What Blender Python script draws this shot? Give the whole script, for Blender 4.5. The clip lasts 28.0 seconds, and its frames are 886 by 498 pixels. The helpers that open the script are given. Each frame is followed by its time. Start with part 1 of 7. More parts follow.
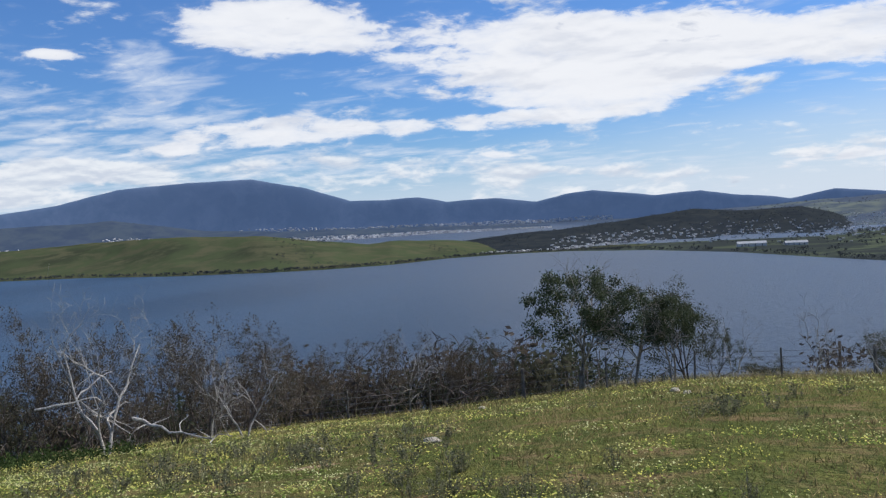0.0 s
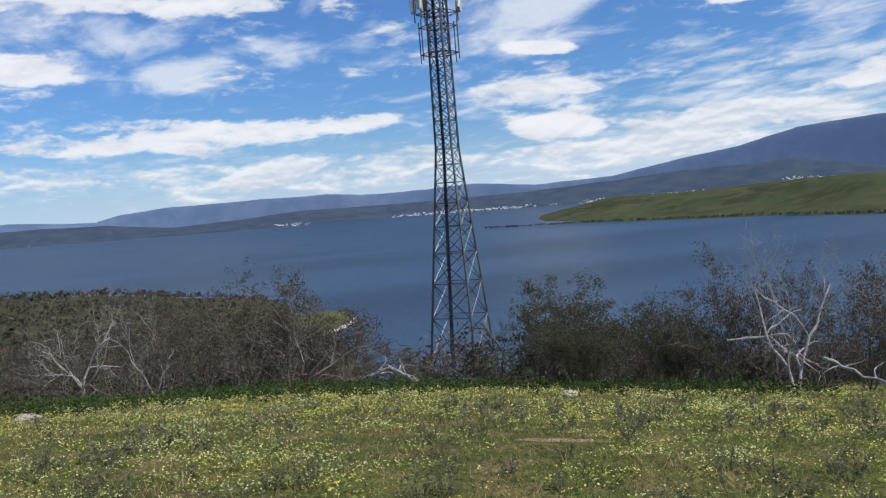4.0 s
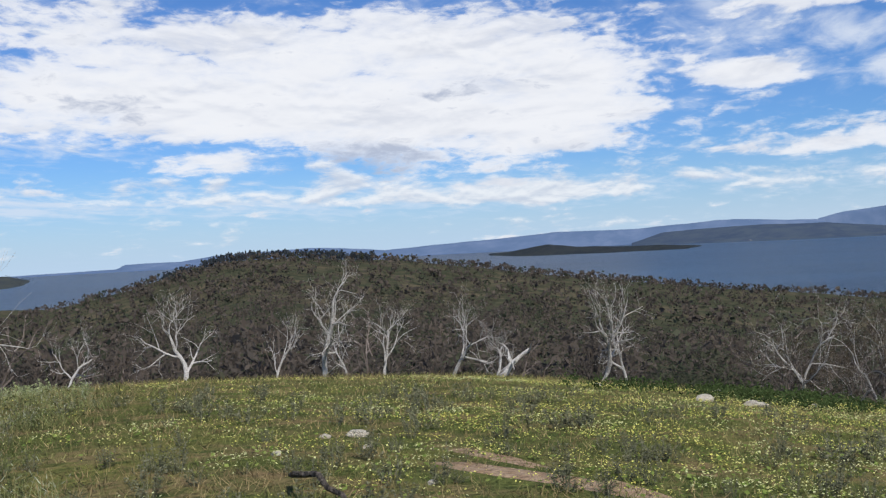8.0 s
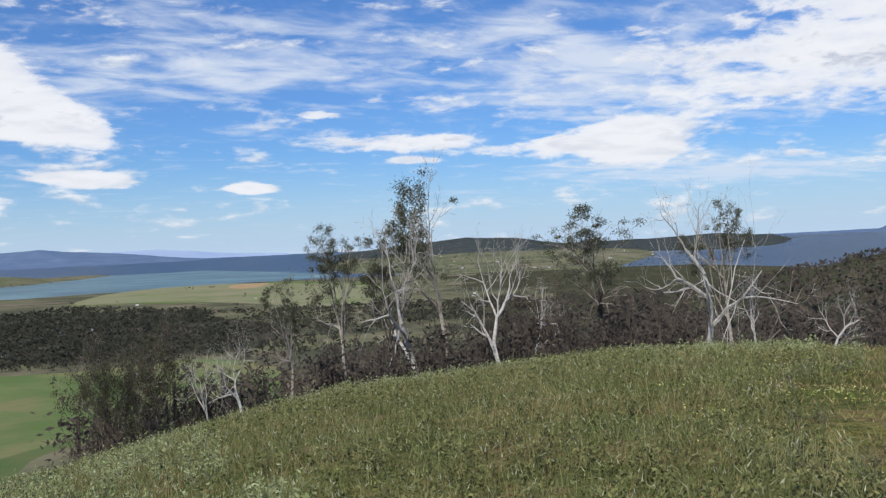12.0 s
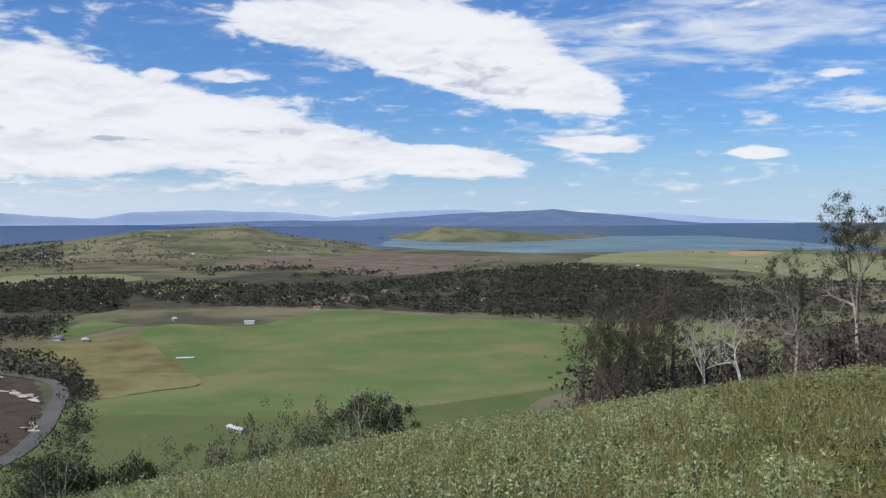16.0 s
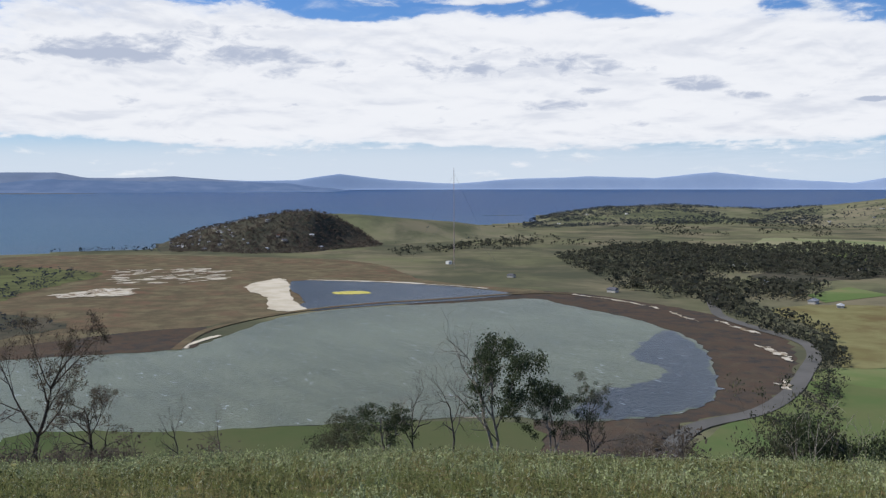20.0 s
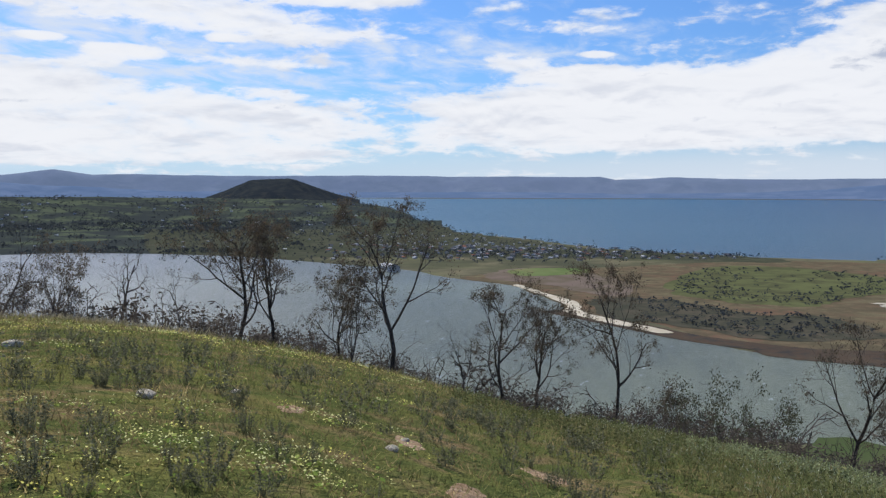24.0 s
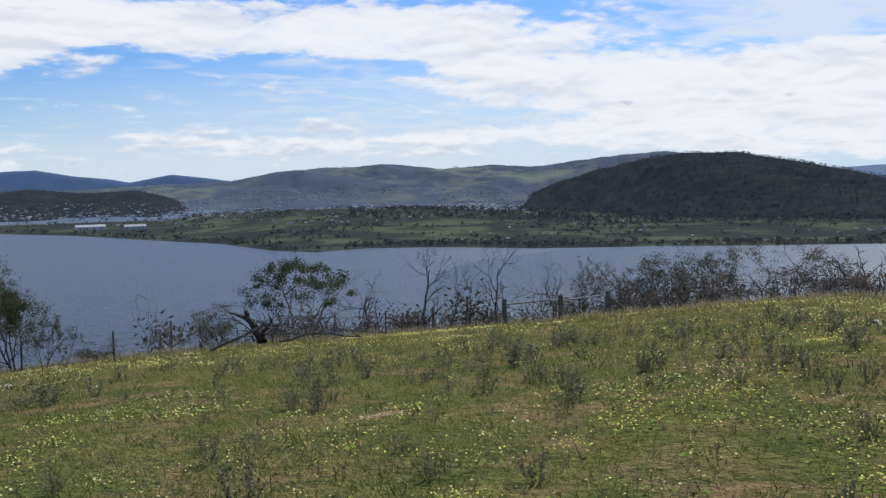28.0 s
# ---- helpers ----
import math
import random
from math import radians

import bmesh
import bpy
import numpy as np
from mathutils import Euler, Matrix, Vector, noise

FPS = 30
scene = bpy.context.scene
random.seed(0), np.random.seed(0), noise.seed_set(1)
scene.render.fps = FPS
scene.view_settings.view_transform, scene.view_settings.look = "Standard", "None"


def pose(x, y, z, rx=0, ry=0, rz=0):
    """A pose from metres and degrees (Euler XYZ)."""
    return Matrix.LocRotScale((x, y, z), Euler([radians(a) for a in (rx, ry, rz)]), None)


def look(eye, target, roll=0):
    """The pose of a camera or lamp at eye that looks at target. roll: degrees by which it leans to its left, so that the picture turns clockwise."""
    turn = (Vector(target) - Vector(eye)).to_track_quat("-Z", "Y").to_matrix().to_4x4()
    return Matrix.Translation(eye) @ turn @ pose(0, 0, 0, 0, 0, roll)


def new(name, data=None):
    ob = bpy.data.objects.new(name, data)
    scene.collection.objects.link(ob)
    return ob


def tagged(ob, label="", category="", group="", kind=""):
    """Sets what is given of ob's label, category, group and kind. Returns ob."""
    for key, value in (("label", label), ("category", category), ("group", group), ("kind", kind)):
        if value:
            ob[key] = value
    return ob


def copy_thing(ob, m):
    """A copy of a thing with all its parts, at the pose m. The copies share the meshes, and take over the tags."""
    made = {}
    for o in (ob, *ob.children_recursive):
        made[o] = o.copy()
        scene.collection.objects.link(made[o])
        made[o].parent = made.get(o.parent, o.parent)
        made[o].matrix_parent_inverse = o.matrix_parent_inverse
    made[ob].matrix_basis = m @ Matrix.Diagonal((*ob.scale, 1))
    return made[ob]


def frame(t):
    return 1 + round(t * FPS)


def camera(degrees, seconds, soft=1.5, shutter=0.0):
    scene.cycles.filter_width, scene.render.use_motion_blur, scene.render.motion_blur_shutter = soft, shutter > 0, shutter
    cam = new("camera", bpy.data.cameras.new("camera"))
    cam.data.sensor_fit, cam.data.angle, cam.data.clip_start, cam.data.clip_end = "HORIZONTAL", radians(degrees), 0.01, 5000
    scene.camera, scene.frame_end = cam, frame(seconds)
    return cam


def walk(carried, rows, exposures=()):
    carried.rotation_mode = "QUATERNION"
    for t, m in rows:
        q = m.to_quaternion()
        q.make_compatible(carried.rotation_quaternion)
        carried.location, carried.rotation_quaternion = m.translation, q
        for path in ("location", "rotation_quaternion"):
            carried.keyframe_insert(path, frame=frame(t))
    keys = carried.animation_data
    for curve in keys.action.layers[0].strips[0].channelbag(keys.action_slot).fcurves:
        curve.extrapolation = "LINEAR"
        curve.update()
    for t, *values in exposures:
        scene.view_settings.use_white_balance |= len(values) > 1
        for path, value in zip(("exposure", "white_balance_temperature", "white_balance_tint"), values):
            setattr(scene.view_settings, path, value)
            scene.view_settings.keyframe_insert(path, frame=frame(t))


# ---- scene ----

# ---- camera ----
cam = camera(53.24, 28.0, soft=1.3)
EYE, ARM = 1.6, 0.4        # height of the phone over the knoll, and its reach from the body that turns


def held(yaw, pitch, roll):
    """The pose of a phone held out at arm's length; yaw in degrees to the left of +y."""
    a, b = radians(yaw), radians(pitch)
    eye = Vector((-ARM * math.sin(a), ARM * math.cos(a), EYE))
    return look(eye, eye + Vector((-math.sin(a) * math.cos(b), math.cos(a) * math.cos(b), math.sin(b))), roll)


TURN = [
    (0, 20.99, -1.71, -2.99), (0.5, 27.86, -2.06, -2.69), (1, 31.93, -2.56, -3.57), (1.5, 34.98, -2.85, -3.57), (2, 37.82, -2.54, -3.40),
    (2.5, 41.86, -2.69, -4.03), (3, 48.67, -2.88, -4.64), (3.5, 56.60, -2.85, -4.69), (4, 63.23, -2.84, -4.50), (4.5, 69.20, -2.45, -3.86),
    (6.5, 88.31, -1.22, -4.00), (7, 93.26, -0.27, -3.40), (7.5, 99.08, 0.16, -3.47), (8, 107.45, -0.03, -3.06), (8.5, 115.64, -0.49, -2.67),
    (9, 120.76, -0.71, -2.56), (9.5, 123.58, -0.87, -2.54), (10, 127.58, -0.63, -3.02), (10.5, 133.74, -0.34, -3.12), (11, 140.14, 0.19, -2.75),
    (11.5, 146.88, 0.49, -2.55), (12, 154.09, -0.39, -2.41), (12.5, 160.32, -0.80, -2.10), (14.5, 170.82, -1.13, -1.36), (15, 172.95, -1.04, -0.70),
    (15.5, 178.69, -1.40, -0.41), (16, 185.74, -1.97, -0.19), (16.5, 192.29, -2.85, -0.26), (17, 198.50, -3.61, -0.81), (17.5, 204.66, -3.68, 0.69),
    (18, 209.35, -3.86, 1.61), (18.5, 215.53, -4.03, 1.20), (19, 222.71, -4.05, 0.22), (19.5, 227.88, -4.04, -0.05), (20, 232.21, -4.18, -0.06),
    (20.5, 236.87, -4.59, -0.41), (21, 242.33, -5.10, -0.77), (21.5, 248.12, -5.40, -1.01), (22, 255.82, -5.58, 0.17), (22.5, 263.53, -5.31, 1.60),
    (24.5, 288.36, -3.31, -0.47), (25, 294.57, -3.11, -0.35), (25.5, 300.54, -3.32, -0.10), (26, 305.99, -3.90, -0.41), (26.5, 313.43, -4.40, -0.86),
    (27, 323.42, -4.30, -0.59), (27.5, 332.16, -4.26, -0.83), (28, 340.01, -4.24, -0.98)]
walk(cam, [(t, held(yaw, pitch, roll)) for t, yaw, pitch, roll in TURN])

# ---- sky and sun ----
SUN_YAW, SUN_UP = 312.0, 47.0


def node(nt, kind, *links, **values):
    """A node with its first inputs set in order: numbers, tuples or sockets."""
    n = nt.nodes.new(kind)
    for key, value in values.items():
        if key in ("operation", "blend_type", "data_type", "noise_dimensions", "normalize", "sky_type", "sun_disc", "sun_elevation",
                   "sun_rotation", "air_density", "dust_density", "ozone_density", "interpolation_type", "feature", "clamp", "altitude"):
            if key == "operation":
                n.operation = value
            elif key == "blend_type":
                n.blend_type = value
            elif key == "data_type":
                n.data_type = value
            elif key == "noise_dimensions":
                n.noise_dimensions = value
            elif key == "normalize":
                n.normalize = value
            elif key == "sky_type":
                n.sky_type = value
            elif key == "sun_disc":
                n.sun_disc = value
            elif key == "sun_elevation":
                n.sun_elevation = value
            elif key == "sun_rotation":
                n.sun_rotation = value
            elif key == "air_density":
                n.air_density = value
            elif key == "dust_density":
                n.dust_density = value
            elif key == "ozone_density":
                n.ozone_density = value
            elif key == "interpolation_type":
                n.interpolation_type = value
            elif key == "feature":
                n.feature = value
            elif key == "altitude":
                n.altitude = value
            elif key == "clamp":
                n.use_clamp = value
        else:
            put(nt, n.inputs[key.replace("_", " ")], value)
    for i, value in enumerate(links):
        if value is not None:
            put(nt, n.inputs[i], value)
    return n


def put(nt, socket, value):
    if isinstance(value, bpy.types.NodeSocket):
        nt.links.new(value, socket)
    else:
        socket.default_value = value


def calc(nt, operation, a, b=0.0, c=0.0):
    return node(nt, "ShaderNodeMath", a, b, c, operation=operation).outputs[0]


def ramp(nt, value, low, high, to_low=0.0, to_high=1.0):
    n = node(nt, "ShaderNodeMapRange", value, low, high, to_low, to_high, interpolation_type="SMOOTHSTEP")
    return n.outputs[0]


def mix(nt, amount, a, b, blend="MIX"):
    n = nt.nodes.new("ShaderNodeMix")
    n.data_type, n.blend_type = "RGBA", blend
    put(nt, n.inputs[0], amount), put(nt, n.inputs[6], a), put(nt, n.inputs[7], b)
    return n.outputs[2]


def rgb(*c):
    return (*c, 1.0)


# cloud sheets: yaw, height, half-width and half-height in degrees, tilt (rise per degree of yaw), cover
SHEETS_A = [(8.5, 6.5, 2.0, 0.4, -0.04, 0.5), (10.8, 10.5, 12.1, 2.01, 0.06, 0.85), (11.8, 8.2, 9.2, 1.39, 0.04, 0.75), (15.3, 4.4, 4.0, 0.55, 0.01, 0.4), (18.3, 6.3, 8.8, 0.62, -0.01, 0.6), (31.5, 12.6, 6.0, 1.76, 0.06, 0.8), (33.0, 6.1, 6.2, 1.17, -0.06, 0.55),
    (38.4, 5.2, 2.2, 0.44, -0.07, 0.4), (44.1, 11.0, 1.6, 0.29, 0.06, 0.5), (55.2, 6.9, 3.7, 0.51, 0.06, 0.3), (55.4, 4.5, 3.1, 0.81, 0.06, 0.55), (55.5, 4.4, 2.6, 0.73, 0.06, 0.5), (55.9, 9.5, 3.1, 0.59, 0.08, 0.5), (56.4, 9.4, 2.3, 0.44, 0.06, 0.55)]
SHEETS_B = [(67.5, 5.5, 3.3, 0.59, 0.03, 0.3), (68.6, 12.8, 1.5, 0.92, 0.6, 0.35), (74.6, 5.4, 10.6, 0.88, -0.04, 0.5), (79.7, 6.1, 4.0, 0.73, -0.02, 0.3), (81.0, 13.5, 8.8, 0.81, 0.03, 0.6), (85.6, 5.0, 6.2, 0.55, 0.03, 0.4), (87.6, 9.5, 3.1, 0.81, 0.08, 0.55),
    (103.0, 4.0, 4.0, 0.37, -0.01, 0.45), (103.9, 7.0, 12.1, 2.01, -0.01, 0.55), (110.6, 11.3, 20.5, 4.03, 0.04, 0.72), (121.3, 5.9, 4.0, 0.81, 0.04, 0.45), (125.6, 8.6, 12.1, 2.01, 0.04, 0.42), (131.9, 4.5, 1.5, 0.26, 0.04, 0.45), (137, 9.5, 8.1, 2.2, 0.04, 0.17),
    (137.6, 7.9, 9.2, 0.92, 0.01, 0.15)]
SHEETS_C = [(141.5, 5.8, 3.7, 1.39, 0.04, 0.6), (141.8, 5.4, 3.1, 1.17, 0.04, 0.6), (142.2, 7.0, 4.8, 0.66, 0.04, 0.4), (146.2, 6.0, 1.8, 0.48, 0.04, 0.35), (148.0, 5.8, 4.0, 0.62, -0.01, 0.45), (155.7, 5.4, 2.2, 0.29, 0.04, 0.5), (156.9, 6.5, 5.1, 0.66, -0.01, 0.55),
    (161.8, 8.5, 1.6, 0.29, 0.04, 0.5), (166.0, 3.9, 1.6, 0.33, 0.04, 0.5), (166.3, 4.0, 1.5, 0.44, 0.0, 0.5), (175.8, 4.6, 2.9, 0.55, 0.04, 0.45), (175.8, 4.7, 3.7, 0.55, 0.03, 0.4), (178.1, 7.5, 2.6, 0.44, 0.0, 0.6), (178.5, 8.0, 3.7, 0.81, 0.24, 0.6),
    (183.0, 9.5, 8.1, 1.68, 0.2, 0.8)]
SHEETS_D = [(184.4, 11.0, 7.7, 2.86, 0.29, 0.8), (185.0, 3.7, 4.8, 0.95, 0.04, 0.65), (188.0, 3.9, 7.0, 0.99, 0.08, 0.75), (192.0, 12.2, 9.9, 1.54, 0.05, 0.85), (199.2, 8.9, 2.3, 0.44, -0.05, 0.45), (200.4, 5.0, 12.1, 2.12, 0.13, 0.9), (203.3, 8.9, 1.1, 0.4, 0.0, 0.45),
    (214.8, 6.4, 12.5, 3.66, 0.03, 0.95), (216.2, 11.4, 4.2, 0.95, 0.0, 0.6), (216.9, 11.0, 3.8, 0.51, 0.0, 0.6), (220.6, 10.7, 2.6, 0.51, 0.0, -0.4), (228.7, 9.8, 8.4, 1.1, 0.0, 0.55), (231.3, 11.5, 4.4, 0.29, 0.0, 0.5), (232.2, 6.4, 33.0, 3.37, 0.01, 0.95),
    (238.1, 11.0, 4.0, 0.73, 0.0, -0.5)]
SHEETS_E = [(240.2, 11.1, 0.8, 0.33, 0.0, 0.5), (249.8, 9.6, 12.1, 1.65, 0.03, 0.6), (272.5, 4.6, 11.0, 2.27, -0.02, 0.85), (272.7, 8.5, 1.2, 0.22, 0.01, 0.5), (274.1, 7.3, 3.2, 0.48, -0.04, 0.7), (275.0, 10.2, 4.8, 0.48, 0.04, 0.35), (277.4, 8.2, 2.3, 0.48, 0.01, 0.35),
    (288.9, 12.1, 4.9, 0.73, 0.03, 0.8), (292.1, 8.1, 12.1, 0.59, 0.03, 0.35), (294.7, 6.8, 12.1, 0.33, 0.03, -0.4), (296.1, 9.3, 1.3, 0.26, 0.01, 0.5), (302.4, 8.2, 2.6, 0.55, -0.04, 0.6), (302.5, 11.0, 17.6, 1.54, 0.07, 0.62), (306.6, 8.9, 1.3, 0.26, 0.01, 0.6),
    (307.6, 4.0, 22.7, 2.86, 0.01, 0.8)]
SHEETS_F = [(311.5, 8.4, 9.5, 0.51, 0.06, -0.35), (314.0, 6.9, 12.1, 2.2, -0.03, 0.5), (316.0, 9.8, 8.1, 0.81, -0.07, -0.4), (316.5, 4.9, 9.2, 0.26, 0.04, -0.35), (319.0, 2.7, 4.8, 0.66, 0.01, -0.3), (321.4, 3.0, 15.4, 1.65, 0.01, 0.3), (327.5, 4.5, 2.3, 0.33, 0.01, 0.5),
    (332.9, 6.3, 8.8, 1.54, 0.01, 0.55), (336.8, 7.4, 3.5, 0.44, 0.01, 0.5), (339.4, 3.0, 4.0, 0.44, 0.01, 0.45), (345.6, 7.5, 6.2, 0.51, 0.04, -0.25), (346.2, 9.5, 20.5, 2.01, 0.03, 0.7), (347.5, 2.8, 6.2, 0.51, 0.01, 0.35), (350.0, 5.5, 9.5, 1.25, 0.05, -0.55),
    (355.6, 2.4, 4.8, 0.66, 0.01, 0.35)]
SHEETS = SHEETS_A + SHEETS_B + SHEETS_C + SHEETS_D + SHEETS_E + SHEETS_F
# darker bellies of the sheets
BELLIES_A = [(77.3, 4.7, 4.0, 0.51, -0.0, 0.5), (80.7, 5.6, 2.2, 0.37, -0.0, 0.35), (95.7, 6.8, 1.2, 0.26, -0.01, 0.7), (100.6, 6.2, 4.8, 0.59, 0.04, 0.45), (104.1, 8.4, 4.8, 0.51, 0.04, 0.5), (105.8, 10.2, 4.2, 0.73, -0.06, 0.8), (112.6, 6.1, 5.9, 1.25, -0.04, 1.0),
    (117.0, 4.6, 7.7, 0.81, -0.01, 0.6), (117.1, 10.3, 1.5, 0.18, -0.01, 0.5), (127.4, 9.5, 3.3, 0.95, -0.01, 0.75), (141.9, 4.5, 2.9, 0.29, 0.04, 0.35), (142.3, 4.4, 2.9, 0.29, 0.04, 0.4), (182.9, 10.1, 4.4, 0.51, 0.24, 0.3), (183.6, 8.5, 4.8, 0.44, 0.19, 0.4)]
BELLIES_B = [(184.1, 8.3, 3.3, 0.29, 0.1, 0.3), (184.4, 3.1, 1.9, 0.15, 0.0, 0.45), (187.0, 9.9, 6.6, 0.66, 0.2, 0.35), (189.5, 6.3, 4.0, 0.22, 0.05, 0.4), (191.3, 4.8, 1.3, 0.18, 0.0, 0.6), (196.5, 5.6, 3.0, 0.48, 0.0, 0.75), (198.2, 3.6, 1.5, 0.15, 0.0, 0.5),
    (201.6, 3.6, 1.0, 0.15, 0.0, 0.5), (205.6, 4.9, 2.0, 0.18, 0.0, 0.65), (206.6, 4.9, 1.2, 0.18, 0.0, 0.7), (213.1, 5.4, 1.3, 0.26, 0, 0.44), (213.2, 5.3, 1.3, 0.26, 0.05, 0.41), (213.2, 8.3, 1.5, 0.26, 0, 0.28), (216.3, 6.2, 2.6, 0.59, 0.05, 0.44)]
BELLIES_C = [(216.3, 6.3, 2.7, 0.44, 0, 0.41), (216.9, 5.8, 1.8, 0.18, 0, 0.33), (217.6, 3.4, 0.7, 0.44, 0, 0.22), (222.6, 5.9, 1.3, 0.29, -0.1, 0.8), (225.7, 5.0, 3.4, 0.48, 0.0, 0.8), (228.0, 7.4, 6.8, 1.39, 0.0, 0.7), (231.6, 4.9, 1.3, 0.18, 0.0, 0.65),
    (240.2, 7.9, 4.0, 0.88, 0.0, 0.45), (241.5, 5.0, 1.3, 0.18, 0.0, 0.65), (248.2, 8.3, 8.8, 1.47, 0.02, 0.75), (254.6, 7.4, 4.8, 0.66, 0.0, 0.5), (310.1, 5.0, 4.4, 0.18, -0.04, 0.5), (327.8, 4.8, 9.5, 0.18, -0.01, 0.4), (331.5, 4.0, 5.5, 0.44, 0.01, 0.4),
    (338.0, 2.3, 4.4, 0.22, 0.01, 0.35)]
BELLIES = BELLIES_A + BELLIES_B + BELLIES_C
# rows of low heaped cloud and veils of thin mottled cloud
HEAPS_A = [(11.8, 2.2, 8.1, 0.92, 0.04, 0.16), (27.3, 3.7, 13.2, 0.95, 0.04, 0.17), (43.5, 4.4, 3.7, 0.66, 0.08, 0.12), (44.2, 4.2, 5.5, 0.73, 0.01, 0.18), (46.2, 3.0, 11.7, 1.17, -0.04, 0.14), (48.8, 2.8, 8.1, 0.95, 0.01, 0.13), (55.3, 5.5, 3.7, 1.65, 0.06, 0.13),
    (57.2, 6.7, 5.1, 0.73, 0.08, 0.1), (73.1, 2.9, 16.5, 1.1, 0.02, 0.15)]
HEAPS_B = [(99.1, 3.2, 6.6, 0.73, 0.01, 0.13), (112.7, 4.0, 22.0, 1.03, 0.02, 0.16), (141.5, 5.9, 4.8, 1.83, 0.04, 0.12), (141.9, 5.7, 4.8, 1.83, 0.04, 0.12), (155.8, 6.7, 7.0, 1.1, 0.04, 0.12), (175.6, 4.8, 4.0, 0.81, 0.04, 0.14), (179.5, 8.5, 5.5, 1.47, 0.24, 0.1),
    (327.8, 4.4, 7.3, 0.92, 0.01, 0.12), (336.8, 7.4, 4.4, 0.73, 0.01, 0.1), (344.0, 2.8, 14.7, 1.1, 0.01, 0.14)]
HEAPS = HEAPS_A + HEAPS_B
VEILS_A = [(9.2, 2.7, 7.3, 1.47, 0.06, 0.6), (25.2, 8.6, 4.8, 1.83, -0.33, 0.35), (27.3, 4.1, 13.9, 1.17, 0.03, 0.7), (37.0, 9.3, 4.4, 0.73, 0.08, 0.5), (39.0, 11.1, 1.6, 2.2, 0.69, 0.7), (40.5, 6.4, 8.1, 1.65, -0.12, 0.45), (43.8, 4.5, 4.4, 0.95, 0.03, 0.6),
    (44.0, 7.2, 9.5, 2.56, -0.04, 0.4), (46.2, 2.7, 11.7, 1.47, -0.02, 0.5), (50.5, 2.6, 9.5, 1.28, 0.01, 0.6), (56.4, 11.6, 4.0, 2.56, -0.23, 0.8), (57.2, 6.9, 5.9, 0.95, 0.08, 0.6), (57.9, 11.5, 5.9, 2.2, -0.12, 0.65)]
VEILS_B = [(60.1, 5.9, 5.1, 1.47, 0.08, 0.4), (67.4, 10.0, 3.3, 1.1, -0.02, 0.6), (73.1, 2.7, 18.3, 1.28, 0.03, 0.6), (76.3, 9.6, 6.2, 1.17, -0.22, 0.75), (85.6, 11.7, 8.8, 2.56, 0.28, 0.75), (109.2, 3.5, 18.3, 1.28, 0.02, 0.6), (123.7, 3.1, 14.7, 0.73, 0.04, 0.4),
    (137.6, 7.9, 13.9, 1.47, 0.04, 0.48), (138.4, 4.0, 8.4, 0.92, 0.04, 0.6), (138.5, 9.6, 9.5, 2.56, 0.04, 0.45), (139.6, 12.8, 12.1, 3.66, -0.06, 0.39), (140.3, 3.9, 9.5, 1.1, 0.04, 0.55), (152.3, 2.8, 5.1, 0.51, 0.04, 0.4)]
VEILS_C = [(155.6, 12.0, 17.6, 3.48, 0.09, 0.62), (164.9, 7.6, 2.2, 0.51, 0.04, 0.5), (170.0, 13.7, 6.6, 1.47, 0.04, 0.4), (170.3, 10.9, 9.5, 1.65, 0.0, 0.75), (178.1, 5.5, 2.9, 0.51, 0.1, 0.45), (184.4, 10.7, 11.7, 2.56, 0.2, 0.4), (206.0, 1.9, 19.0, 0.66, 0.0, 0.6),
    (276.4, 9.3, 8.1, 1.83, 0.01, 0.5), (301.1, 8.8, 22.7, 2.93, 0.06, 0.8), (312.3, 2.9, 11.0, 2.2, 0.01, 0.8), (317.9, 10.5, 8.1, 1.83, 0.06, 0.6), (327.8, 6.2, 25.6, 4.4, 0.01, 0.75), (344.0, 2.5, 16.8, 1.65, 0.01, 0.65)]
VEILS = VEILS_A + VEILS_B + VEILS_C

world = bpy.data.worlds.new("sky")
scene.world = world
world.use_nodes = True
nt = world.node_tree
nt.nodes.clear()
way = nt.nodes.new("ShaderNodeTexCoord").outputs["Generated"]
x, y, z = node(nt, "ShaderNodeSeparateXYZ", way).outputs
up = calc(nt, "MULTIPLY", calc(nt, "ARCSINE", z), 180 / math.pi)
turn = calc(nt, "MULTIPLY", calc(nt, "ARCTAN2", calc(nt, "MULTIPLY", x, -1.0), y), 180 / math.pi)


wide_turn = calc(nt, "WRAP", turn, 360.0, 0.0)


def banks(rows):
    """The sum of soft-edged ellipses laid over the sky."""
    total = 0.0
    for yaw, high, wide, tall, tilt, amount in rows:
        far_side = 90 <= yaw < 270
        at = nt.nodes.new("ShaderNodeMapping")
        at.vector_type = "TEXTURE"
        # the sum so far rides along as a third coordinate without weight, so that the rows are worked out one after another
        put(nt, at.inputs[0], node(nt, "ShaderNodeCombineXYZ", wide_turn if far_side else turn, up, total).outputs[0])
        at.inputs[1].default_value = (yaw if far_side or yaw < 90 else yaw - 360.0, high, 0.0)
        at.inputs[2].default_value = (0.0, 0.0, math.atan(tilt))
        at.inputs[3].default_value = (wide, tall, 1e6)
        d = node(nt, "ShaderNodeVectorMath", at.outputs[0], at.outputs[0], operation="DOT_PRODUCT").outputs["Value"]
        g = calc(nt, "POWER", 0.4, calc(nt, "MULTIPLY", d, d))
        total = calc(nt, "MULTIPLY_ADD", g, float(amount), total)
    return total


